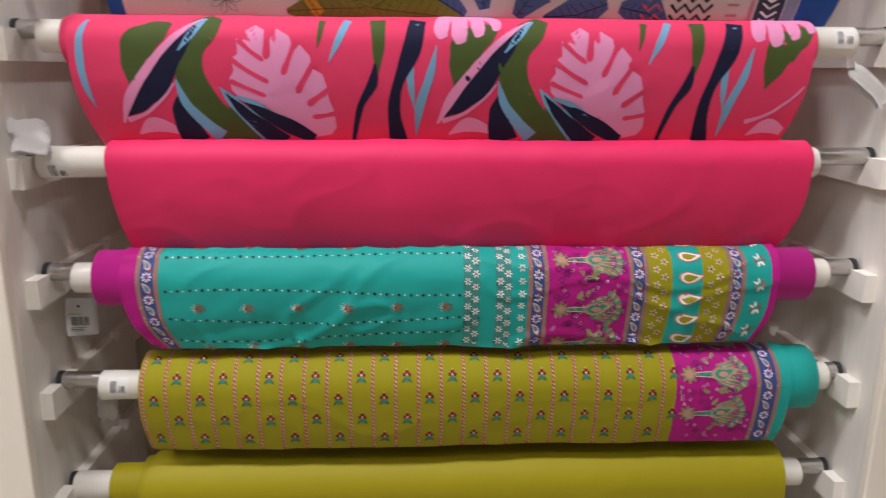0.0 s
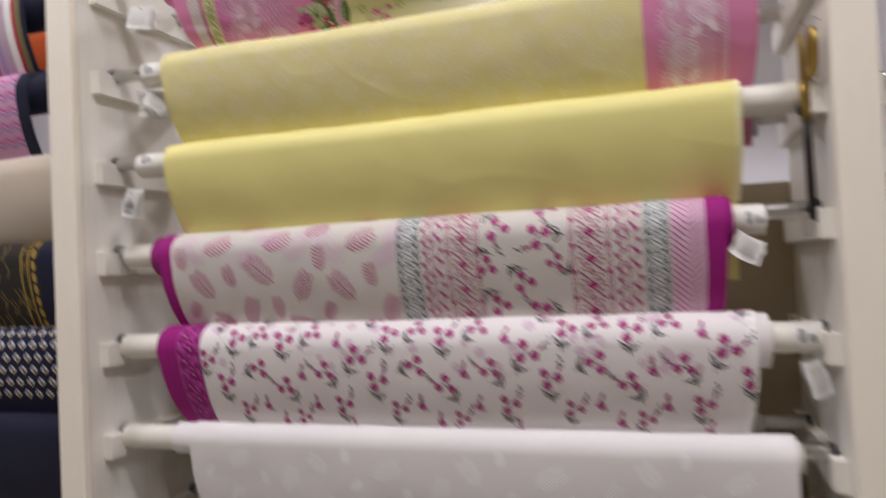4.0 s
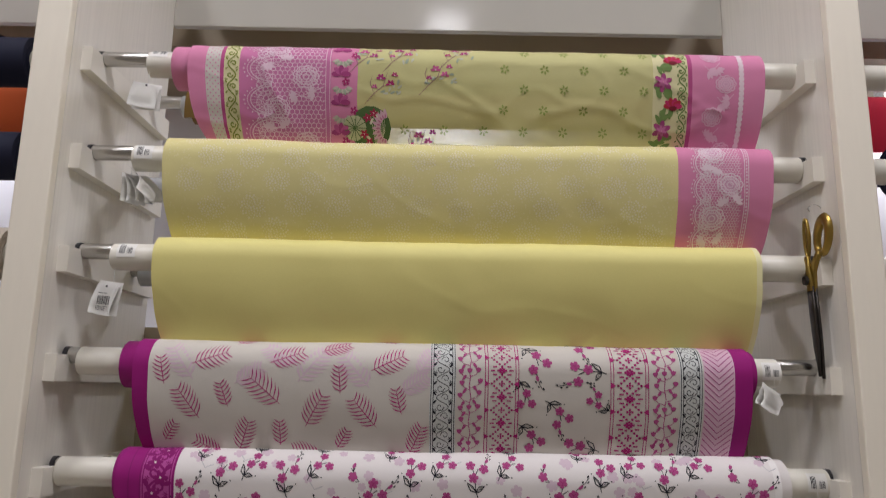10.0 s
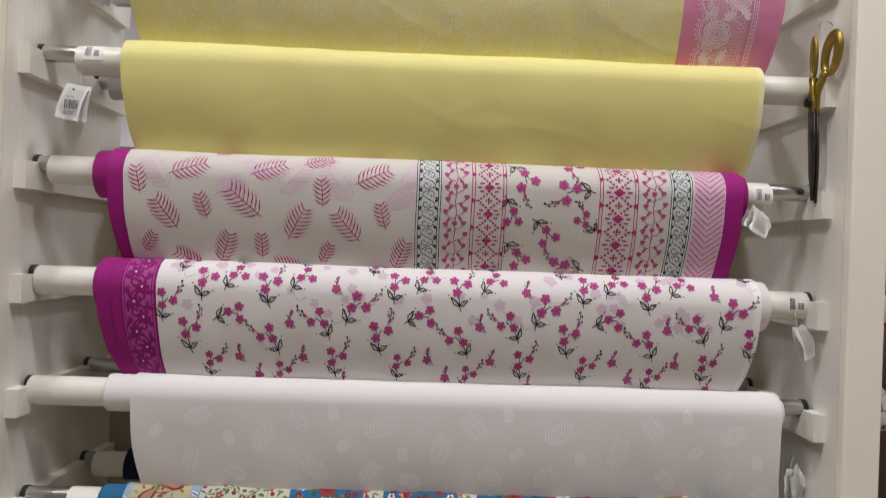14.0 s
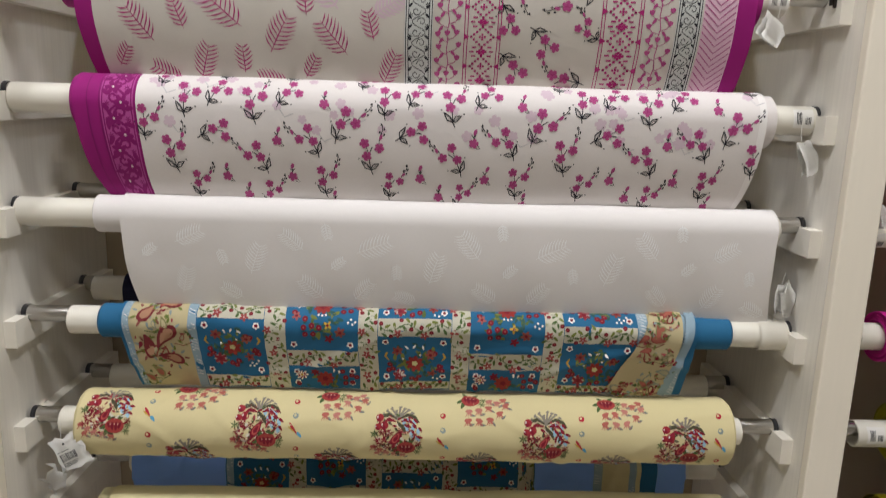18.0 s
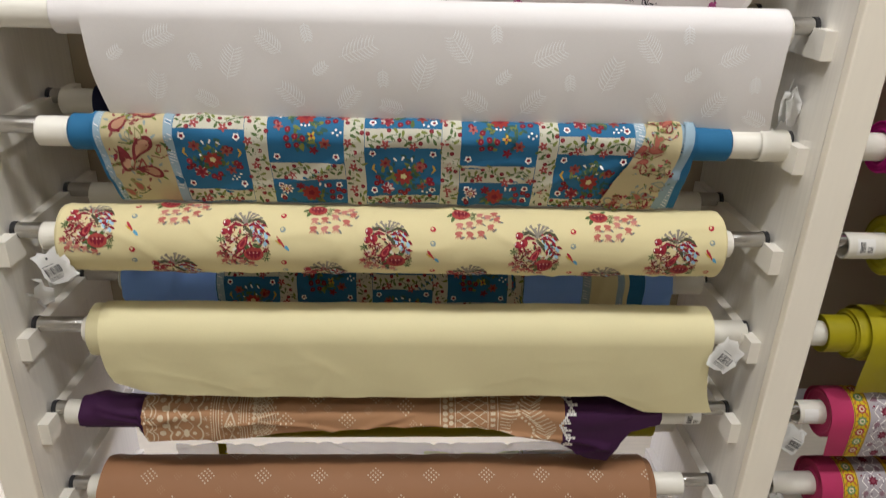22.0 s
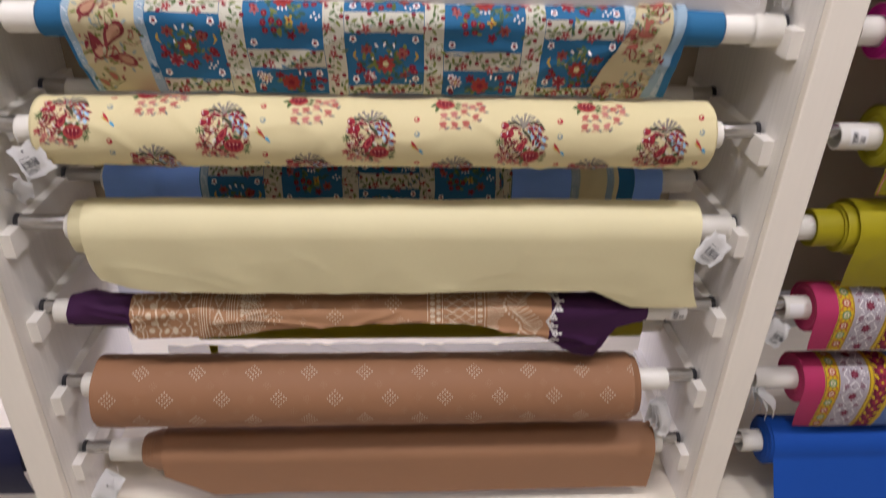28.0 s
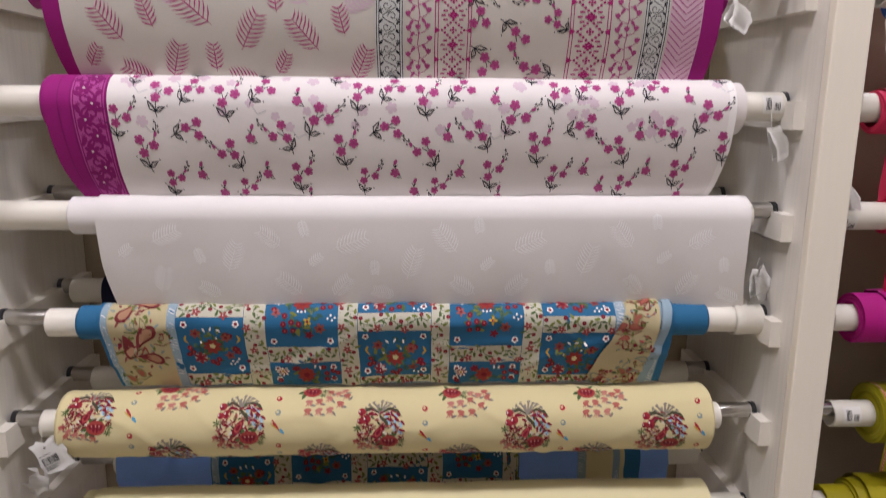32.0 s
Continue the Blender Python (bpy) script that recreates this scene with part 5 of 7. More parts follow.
def lace(c, xa, xb, m, rnd, cell=0.0075, petals=False):
    """A net of small hexagons under scalloped fans, roses and leaves."""
    w = xb - xa
    if cell:
        s, th = cell / 2, 0.0012 + 0.10 * (cell - 0.0075)
        j, v = 0, c.v0
        while v < c.vend - 0.004:
            x = xa + 0.24 * w + (s * 0.9 if j % 2 else 0)
            while x < xb - s:
                p = [(x + s * math.cos(radians(60 * q + 30)), v + s * math.sin(radians(60 * q + 30))) for q in range(4)]
                c.stroke(p, th, m, 0.0008, step=0.02)
                x += s * 1.8
            v += s * 1.56
            j += 1
        v, pitch, kf = -0.03, 0.058 if w > 0.11 else 0.046, 1.15 * max(1.0, w / 0.11)
        while v < c.vend + 0.01:
            for r, th2 in ((0.012, 0.0014), (0.018, 0.0010), (0.025, 0.0020), (0.0285, 0.0012)):
                c.stroke([(xa + 0.045 * w / 0.11 - r * kf * math.cos(t), v + r * math.sin(t)) for t in [-1.5 + 0.25 * z for z in range(13)]], th2, m, 0.0012, step=0.004)
            for q in range(13):
                t = -1.5 + 0.25 * q
                ex = xa + 0.045 * w / 0.11
                c.stroke([(ex - 0.0125 * kf * math.cos(t), v + 0.012 * math.sin(t)), (ex - 0.024 * kf * math.cos(t), v + 0.024 * math.sin(t))], 0.0009, m, 0.0012)
                c.blob(ex - 0.032 * kf * math.cos(t), v + 0.031 * math.sin(t), DISC, m, 0.0012, 0, 0.0016)
            v += pitch
    k, v = 0, -0.02
    while v < c.vend:
        x = xa + w * (0.60 + 0.16 * (-1) ** k)
        R = min(0.022, w * 0.22)
        for ring, lobes in ((1.0, 9), (0.74, 8), (0.48, 6), (0.24, 5)):
            c.stroke([(x + R * ring * (1 + 0.13 * abs(math.sin(lobes * t / 2))) * math.cos(t + ring), v + 0.85 * R * ring * (1 + 0.13 * abs(math.sin(lobes * t / 2))) * math.sin(t + ring)) for t in [6.2832 * z / 36 for z in range(37)]],
                     0.0024 if ring > 0.6 else 0.0018, m, 0.0011, step=0.01)
        for q in range(22):
            b = q * 0.2856
            c.stroke([(x + R * 0.5 * math.cos(b), v + R * 0.42 * math.sin(b)), (x + R * 0.98 * math.cos(b), v + R * 0.84 * math.sin(b))], 0.0012, m, 0.0011, step=0.02)
        if petals:
            c.blob(x, v, FLOWER8, fabric("dba6c0"), 0.0009, k, R * 0.85, 2)
        for d, sgn in ((0.030, 1), (0.036, -1)):
            a0 = rnd.uniform(0, 6.28)
            for q in range(5):
                b = a0 + (q - 2) * 0.5
                c.blob(x + sgn * w * 0.10 + 0.009 * math.cos(b), v + d + 0.009 * math.sin(b), LEAF, m, 0.0011, b, 0.0072)
            c.stroke([(x + sgn * w * 0.2, v + d - 0.012), (x + sgn * w * 0.06, v + d), (x - sgn * w * 0.12, v + d + 0.008)], 0.0013, m, 0.0012)
        v += 0.060
        k += 1


def print_yellow_lace(c):
    """Pale speckle and lacy medallions, tone on tone, and a lace border."""
    rnd = random.Random(2)
    m, f = fabric("f0e8c8"), fabric("ece2ae")
    hexa = polar(5, lambda a: 1.0)
    for _ in range(3200):
        c.blob(rnd.uniform(-0.522, 0.424), rnd.uniform(-0.05, c.vend), hexa, f, 0.0004, rnd.uniform(0, 6), rnd.choice((0.0009, 0.0012, 0.0015, 0.0019)))
    for k in range(14):
        for j in range(6):
            x, v = -0.515 + 0.078 * k + (0.039 if j % 2 else 0) + rnd.uniform(-0.006, 0.006), -0.02 + 0.043 * j + rnd.uniform(-0.004, 0.004)
            if x > 0.402 or x < -0.50:
                continue
            for q in range(64):
                b, ring = q * 2.4, math.sqrt((q + 0.5) / 64)
                c.blob(x + 0.025 * ring * math.cos(b), v + 0.021 * ring * math.sin(b), hexa, m, 0.0004, b, rnd.uniform(0.0010, 0.0023))
    v = c.v0
    white = fabric("ecd3dd")
    lace(c, 0.450, 0.548, white, rnd, 0.0060, True)
    for e in (0.552, 0.560):
        c.stroke([(e, c.v0), (e, c.end(e))], 0.0016, white)
    while v < c.vend:
        c.blob(0.556, v, DISC, white, 0.0012, 0, 0.0018)
        v += 0.0062


# ---- main bay ----
pink = fabric("dc88ae")
pink2 = fabric("b84f86")
magenta = fabric("9c1078")
olive_y = sheer("ddd898", 0.78)
butter = fabric("e6dc9c")
butter_l = fabric("ddd6a8")
lemon = fabric("eee494", 0.6)
white_c = fabric("d8d2ca")
blossom_w = fabric("ece6e4")
rosewhite = fabric("ece8e6")
rosepale = fabric("e2bdd0")
blue_c = fabric("226791")
periwinkle = fabric("86b2ff")
creamy = fabric("dccf9f")
ivory = fabric("dfd5a8", 0.6)
tan = fabric("ae825e")
brown = fabric("976c4c", 0.65)
brown2 = fabric("9e7454", 0.65)
plum = fabric("360d37", 0.8)


def hemline(x0, x1, *pts):
    """A hem through points (x, share of the full drop)."""
    xs, ys = [p[0] for p in pts], [p[1] for p in pts]
    return lambda q: float(np.interp(x0 + (x1 - x0) * q, xs, ys))


r1 = roll("pink and lime floral cotton roll hanging on the top rod", "main", 1, (-0.494, 0.600), 0.045, 0.194, (-0.582, 0.678), fabric("d6d0a4"),
          [(-0.494, -0.460, pink), (-0.460, -0.432, white_c), (-0.432, -0.425, pink2), (-0.425, -0.396, butter_l), (-0.396, -0.222, fabric("d07aa8")),
           (-0.222, -0.172, pink), (-0.172, 0.388, olive_y), (0.388, 0.454, butter_l), (0.454, 0.462, pink2), (0.462, 0.600, pink)],
          body=(-0.488, 0.594), sag=0.0075, slant=(0.34, 0.10), back=0.06, prints=print_lace_pink, wave=0.003, fold=0.0022)
wound(-0.530, -0.487, row_z(1) - 0.0075, 0.043, pink, r1, "pink selvedge layers", lips=4, seed=3)
roll("yellow tone-on-tone lace print roll with a pink border", "main", 2, (-0.527, 0.607), 0.038, 0.174, (-0.592, 0.669), butter,
     [(-0.527, 0.429, butter), (0.429, 0.607, pink)], slant=(0.10, 0.08), back=0.06, prints=print_yellow_lace, wave=0.006, fold=0.0007)
roll("plain lemon yellow cotton roll", "main", 3, (-0.529, 0.573), 0.038, 0.168, (-0.613, 0.668), lemon,
     [(-0.529, 0.563, lemon), (0.563, 0.573, fabric("efe9b4"))], back=0.06, wave=0.006, slant=(0.10, 0.05), fold=0.0007)
roll("white roll with magenta leaf print and purple edges", "main", 4, (-0.541, 0.540), 0.0455, 0.166, (-0.653, 0.599), magenta,
     [(-0.541, -0.514, magenta), (-0.514, 0.455, white_c), (0.455, 0.509, rosepale), (0.509, 0.540, magenta)], body=(-0.570, 0.552), lips=5, slant=(0.14, 0.08), curl=1.5, back=0.08, sag=0.0045, prints=print_leaves, wave=0.005, edge=0.05)
r5 = roll("white cotton roll with small magenta blossom print", "main", 5, (-0.552, 0.576), 0.048, 0.176, (-0.669, 0.674), blossom_w,
          [(-0.552, -0.452, magenta), (-0.452, 0.564, blossom_w), (0.564, 0.576, fabric("f4f0ee"))], body=(-0.47, 0.598), lips=5, slant=(0.24, 0.14), curl=1.5, back=0.08, sag=0.004, prints=print_blossoms, wave=0.005, edge=0.08)
wound(-0.558, -0.465, row_z(5) - 0.004, 0.0455, magenta, r5, "magenta selvedge layers", lips=5, seed=12)
roll("plain off-white cotton roll with faint woven feathers", "main", 6, (-0.493, 0.625), 0.036, 0.191, (-0.675, 0.636), rosewhite,
     [(-0.493, 0.625, rosewhite)], body=(-0.540, 0.622), lips=5, slant=(0.10, -0.10), back=0.06, curl=0.8, prints=print_feathers, wave=0.006, hem=lambda q: 0.88 + 0.12 * q)
roll("blue and cream patchwork floral print roll", "main", 7, (-0.508, 0.505), 0.034, 0.135, (-0.601, 0.666), blue_c,
     [(-0.508, -0.502, blue_c), (-0.502, -0.39, fabric("c2b58e")), (-0.39, 0.416, blue_c), (0.416, 0.478, fabric("c2b58e")), (0.478, 0.505, blue_c)], body=(-0.548, 0.572), lips=5, slant=(0.30, 0.10), edge=0.15, power=0.6, curl=0.8, back=0.25, fold=0.004, prints=print_patchwork)
roll("cream cotton roll with red floral bouquets", "main", 8, (-0.582, 0.580), 0.061, 0.0, (-0.630, 0.612), creamy,
     [(-0.582, 0.580, creamy)], body=(-0.590, 0.588), lips=5, full=True, prints=print_bouquets, wave=0.007, fold=0.004)
roll("plain ivory cotton roll with a corner hanging low", "main", 9, (-0.548, 0.60), 0.0535, 0.174, (-0.59, 0.679), ivory, [(-0.548, 0.60, ivory)],
     body=(-0.576, 0.594), lips=5, slant=(0.5, -0.2), back=0.05, curl=0.3, wave=0.008, fold=0.0008, hem=hemline(-0.548, 0.60, (-0.548, 0.55), (-0.50, 0.66), (-0.44, 0.72), (-0.1, 0.76), (0.2, 0.74), (0.41, 0.73), (0.49, 1.0), (0.60, 1.0)))
roll("tan lace print roll with dark plum ends", "main", 10, (-0.622, 0.533), 0.034, 0.148, (-0.655, 0.612), plum,
     [(-0.622, -0.502, plum), (-0.502, 0.335, tan), (0.335, 0.533, plum)], fold=0.008, prints=print_tan, edge=0.03, curl=0.3,
     hem=hemline(-0.622, 0.533, (-0.622, 0.05), (-0.504, 0.05), (-0.501, 0.34), (-0.30, 0.29), (-0.24, 0.20), (0.0, 0.06), (0.15, 0.07), (0.22, 0.17), (0.33, 0.40), (0.39, 0.68), (0.435, 0.72), (0.475, 0.18), (0.533, 0.05)))
r11f = roll("brown cotton roll with dotted diamond print", "main", 11, (-0.606, 0.528), 0.077, 0.0, (-0.642, 0.618), brown, [(-0.606, 0.528, brown)], sag=0.018, full=True, slant=(0.42, 0.10), body=(-0.600, 0.534), lips=6, prints=print_dots, wave=0.005, fold=0.002)
for k, (xb, rb) in enumerate(((0.541, 0.0712), (0.548, 0.0685))):
    wound(0.50, xb, row_z(11) - 0.018, rb, brown, r11f, "stepped inner layers", lips=5, seed=40 + k)
r12 = roll("plain brown cotton roll on the lowest rod", "main", 12, (-0.498, 0.612), 0.05, 0.112, (-0.622, 0.639), brown2, [(-0.498, 0.612, brown2)], body=(-0.520, 0.606), lips=4, slant=(0.2, 0.03), curl=0.4, wave=0.005, fold=0.0012,
     hem=hemline(-0.498, 0.612, (-0.498, 0.35), (-0.40, 1.0), (0.612, 1.0)))
for k, (xa, ra) in enumerate(((-0.546, 0.0385), (-0.538, 0.0415), (-0.529, 0.0445))):
    wound(xa, -0.50, row_z(12), ra, brown2, r12, "stepped inner layers", lips=4, seed=30 + k)


def back_sheet(text, x0, x1, y, z0, z1, m, seed):
    """The tail of a sheet that hangs behind its roll."""
    owner = next(o for o in scene.objects if o.name.startswith("fabric_roll") and o["label"] == text)
    nx, nz = 40, 14
    verts, faces = [], []
    for i in range(nx + 1):
        for j in range(nz + 1):
            x, z = x0 + (x1 - x0) * i / nx, z0 + (z1 - z0) * j / nz
            verts.append((x - 0.010 * j / nz, y + 0.012 * noise.noise((x * 5, z * 4, seed)) * j / nz, z))
    for i in range(nx):
        for j in range(nz):
            p = i * (nz + 1) + j
            faces.append((p, p + 1, p + nz + 2, p + nz + 1))
    mesh_object("back_sheet", verts, faces, m, owner, smooth=True)


back_sheet("plain lemon yellow cotton roll", -0.48, 0.571, 0.096, row_z(3), 1.742, lemon, 3.0)
back_sheet("yellow tone-on-tone lace print roll with a pink border", 0.44, 0.603, 0.096, row_z(2), 1.965, pink, 2.0)

# ---- right bay ----
coral = fabric("ef3f6c")
rosered = fabric("ec2c66", 0.6)
teal = fabric("0ea69c", 0.6)
tealdark = fabric("3c8a82")
fuchsia = fabric("b61080")
mustard = fabric("9a9206")
olive = fabric("a09406", 0.6)
royal = fabric("0648a0")
rasp = fabric("b0305c")
navy = fabric("161a33")
deepnavy = fabric("0f1236")
baby = fabric("78aed2")
moss = fabric("4a5a26")
rosy = fabric("f49ac8")
bluegrey = fabric("6a7fa8")
brownish = fabric("8a6a62")


def border(c, xa, xb, rnd):
    """A narrow blue border with round flowers and paisleys between brown ropes."""
    c.grid(xa, xb, fabric("3c4a86"), 0.0005)
    for a, b in ((xa, xa + 0.007), (xb - 0.007, xb)):
        c.grid(a, b, fabric("9a7468"), 0.0009)
        v = c.v0
        while v < c.vend - 0.004:
            c.stroke([(a + 0.001, v), (b - 0.001, v + 0.004)], 0.001, LINEN, 0.0013)
            v += 0.006
    mid, v, k = (xa + xb) / 2, -0.03, 0
    while v < c.vend - 0.006:
        if k % 2:
            c.blob(mid, v, FLOWER8, SNOW, 0.0012, 0, 0.0088)
            c.blob(mid, v, FLOWER8, fabric("4a6fc0"), 0.0016, 0.2, 0.006)
            c.blob(mid, v, DISC, RED, 0.002, 0, 0.0025)
        else:
            paisley(c, mid, v, 0.008, 70, LINEN, bluegrey)
            c.blob(mid + 0.005, v + 0.009, LEAF, RED, 0.0013, 1, 0.004)
        v += 0.019
        k += 1


def tree(c, x, v, s, rnd):
    """An ornate flowering spray lying along the roll."""
    g1, g2, pk = fabric("8f8a5a"), fabric("2f8f7c"), fabric("c2937e")
    sand = fabric("b09a7c")
    for k in range(19):
        a = radians(-82 + 9 * k)
        c.stroke([(x, v), (x + 0.03 * s * math.cos(a), v + 0.017 * s * math.sin(a)), (x + 0.052 * s * math.cos(a * 0.6), v + 0.028 * s * math.sin(a * 0.9))], 0.0029 * s, (g1, pk, g2, sand)[k % 4], 0.0012, True)
        c.blob(x + 0.054 * s * math.cos(a * 0.6), v + 0.030 * s * math.sin(a * 0.9), (BUD, LEAF)[k % 2], (g2, g1, pk)[k % 3], 0.0014, a, 0.0052 * s)
    paisley(c, x + 0.012 * s, v, 0.020 * s, 180, sand, g2)
    c.blob(x + 0.014 * s, v, BUD, pk, 0.0022, 0, 0.009 * s)
    c.stroke([(x - 0.005 * s, v), (x - 0.038 * s, v)], 0.007 * s, g2, 0.0013)
    c.stroke([(x - 0.005 * s, v - 0.005 * s), (x - 0.038 * s, v - 0.003 * s)], 0.0013, LINEN, 0.0017)
    c.stroke([(x - 0.005 * s, v + 0.005 * s), (x - 0.038 * s, v + 0.003 * s)], 0.0013, LINEN, 0.0017)
    c.blob(x - 0.048 * s, v, FLOWER8, g1, 0.0013, 0, 0.017 * s)
    c.blob(x - 0.048 * s, v, FLOWER8, sand, 0.0017, 0, 0.011 * s)
    c.blob(x - 0.048 * s, v, FLOWER, pk, 0.0021, 0, 0.007 * s)
    for dx, dv in ((0.05, -0.012), (0.056, 0.004), (0.048, 0.018)):
        c.blob(x + dx * s, v + dv * s, BUD, g2, 0.0013, 0.3, 0.009 * s)
    for _ in range(7):
        c.blob(x + rnd.uniform(-0.02, 0.045) * s, v + rnd.choice((-1, 1)) * rnd.uniform(0.016, 0.036) * s, LEAF, g1, 0.0012, rnd.uniform(0, 6), 0.008 * s)


def spots(c, xa, xb, m, n, r, rnd, shape=None, va=-0.02):
    for _ in range(n):
        x, v = rnd.uniform(xa, xb), rnd.uniform(va, c.vend)
        for k in range(6):
            c.blob(x + r * math.cos(k * 1.047), v + r * math.sin(k * 1.047), DISC, m, 0.0013, 0, r * 0.36)


def print_monstera(c):
    w = 0.00039

    def m(px, py, sh):
        return 0.830 + px * 0.0003905 + sh, 0.0178 + py * 0.0003934

    for sh in (0.0, 0.49, 0.98):
        def rib(mat, off, *q):
            pts = [m(a, b, sh) for a, b, _ in q]
            if max(p[0] for p in pts) > c.x1 + 0.012:
                return
            wid = [k * w for _, _, k in q]
            run, wide = [], []
            for i in range(len(pts) - 1):
                p0, p1, p2, p3 = pts[max(i - 1, 0)], pts[i], pts[i + 1], pts[min(i + 2, len(pts) - 1)]
                for s in range(6):
                    f = s / 6
                    run.append(tuple(0.5 * (2 * p1[a] + (p2[a] - p0[a]) * f + (2 * p0[a] - 5 * p1[a] + 4 * p2[a] - p3[a]) * f * f + (3 * p1[a] - p0[a] - 3 * p2[a] + p3[a]) * f ** 3) for a in (0, 1)))
                    g = f * f * (3 - 2 * f)
                    wide.append(wid[i] + (wid[i + 1] - wid[i]) * g)
            run.append(pts[-1])
            wide.append(wid[-1])
            c.stroke(run, 0, mat, off, step=0.004, widths=wide)

        def shape(mat, off, mid, *q):
            mx, mv = m(*mid, sh)
            if mx < c.x1:
                c.blob(mx, mv, [((a - mid[0]) * 0.0003905, (b - mid[1]) * 0.0003934) for a, b in q], mat, off, rings=14)
        rib(baby, 0.0010, (130, 30, 10), (104, 90, 24), (95, 170, 30), (96, 270, 26), (112, 370, 3))
        rib(moss, 0.0010, (440, 45, 16), (380, 80, 90), (315, 130, 130), (290, 190, 90), (268, 280, 8))
        rib(moss, 0.0010, (610, 10, 60), (560, 70, 110), (505, 140, 112), (500, 240, 112), (545, 350, 118), (610, 440, 130), (660, 500, 130))
        rib(deepnavy, 0.0012, (535, 36, 16), (450, 150, 76), (360, 270, 116), (300, 340, 70), (232, 398, 6))
        rib(rosy, 0.0014, (560, 18, 6), (430, 120, 26), (330, 230, 34), (260, 320, 40), (205, 425, 10))
        rib(rosy, 0.0013, (225, 415, 20), (310, 385, 12), (395, 320, 10), (435, 270, 8))
        rib(baby, 0.0014, (572, 18, 12), (520, 82, 28), (462, 150, 6))
        rib(deepnavy, 0.0014, (452, 310, 14), (445, 380, 66), (462, 440, 100), (480, 500, 120))
        rib(baby, 0.0016, (443, 258, 6), (470, 345, 34), (525, 415, 44), (590, 480, 60))
        rib(rosy, 0.0013, (255, 470, 10), (330, 430, 60), (420, 455, 30))
        rib(moss, 0.0012, (632, 340, 6), (680, 420, 60), (720, 500, 110))
        # the split leaf with its slits
        shape(rosy, 0.0010, (860, 290), (758, 51), (795, 75), (815, 105), (838, 66), (885, 95), (902, 150), (925, 125), (962, 165), (975, 215), (1008, 235), (1025, 290), (1030, 335),
              (1046, 375), (1052, 440), (1030, 470), (968, 482), (900, 440), (830, 395), (750, 345), (690, 335), (655, 300), (648, 255), (668, 225), (662, 180), (688, 160), (684, 105), (715, 112), (722, 75))
        for q in (((806, 60, 30), (800, 110, 24), (797, 160, 30), (795, 180, 8)), ((690, 108, 20), (735, 150, 16), (775, 178, 18), (785, 186, 5)), ((660, 180, 20), (720, 222, 16), (785, 258, 18), (800, 264, 5)),
                  ((650, 262, 20), (715, 290, 14), (770, 312, 16), (785, 318, 5)), ((905, 120, 22), (885, 170, 18), (862, 222, 24), (855, 238, 7)), ((978, 190, 22), (945, 240, 20), (915, 290, 26), (905, 308, 7)),
                  ((1032, 290, 22), (990, 320, 20), (955, 345, 26), (945, 356, 7)), ((1052, 385, 20), (1010, 394, 16), (972, 400, 20), (958, 402, 6))):
            rib(coral, 0.0017, *q)
        rib(baby, 0.0018, (608, 285, 4), (660, 350, 44), (740, 430, 70), (800, 500, 70))
        rib(deepnavy, 0.0020, (628, 310, 4), (700, 390, 44), (780, 460, 70), (830, 510, 90))
        rib(baby, 0.0021, (668, 322, 10), (740, 350, 26), (830, 405, 20), (900, 460, 6))
        rib(deepnavy, 0.0022, (700, 345, 6), (780, 390, 44), (870, 440, 60), (960, 490, 40))
        rib(moss, 0.0010, (1012, 25, 28), (1004, 80, 20), (992, 138, 3))
        rib(baby, 0.0010, (1112, 20, 28), (1078, 100, 28), (1034, 190, 3))
        rib(moss, 0.0010, (1225, 20, 62), (1228, 120, 50), (1220, 225, 16))
        rib(deepnavy, 0.0012, (1214, 195, 12), (1200, 270, 40), (1150, 360, 26), (1118, 500, 16))
        rib(deepnavy, 0.0012, (1380, 20, 64), (1355, 140, 72), (1300, 270, 40), (1284, 380, 50), (1305, 505, 74))
        rib(baby, 0.0012, (1452, 125, 5), (1425, 240, 32), (1388, 350, 36), (1374, 475, 5))
        for a, b, k in ((1470, 100, 58), (1540, 118, 62), (1612, 92, 54), (1680, 66, 46)):
            rib(rosy, 0.0011, (1560, -70, k), (a * 0.8 + 312, 0, k), (a, b - 40, k), (a + 4, b - 8, k * 0.7), (a + 6, b, k * 0.2))


def ribbed(c, pts, widths, m, vein, n=9, off=0.001):
    """A broad leaf with a midrib and fine slanting veins."""
    c.stroke(pts, 0, m, off, widths=widths)
    c.stroke(pts, 0.0012, vein, off + 0.0005)
    for i in range(n):
        f = (i + 0.5) / n * (len(pts) - 1)
        k = min(int(f), len(pts) - 2)
        u = f - k
        x, v = pts[k][0] + (pts[k + 1][0] - pts[k][0]) * u, pts[k][1] + (pts[k + 1][1] - pts[k][1]) * u
        wd = (widths[k] + (widths[k + 1] - widths[k]) * u) * 0.42
        a = math.atan2(pts[k + 1][1] - pts[k][1], pts[k + 1][0] - pts[k][0])
        for s in (-1, 1):
            c.stroke([(x, v), (x + wd * math.cos(a + s * 1.0), v + wd * math.sin(a + s * 1.0))], 0.0008, vein, off + 0.0005)


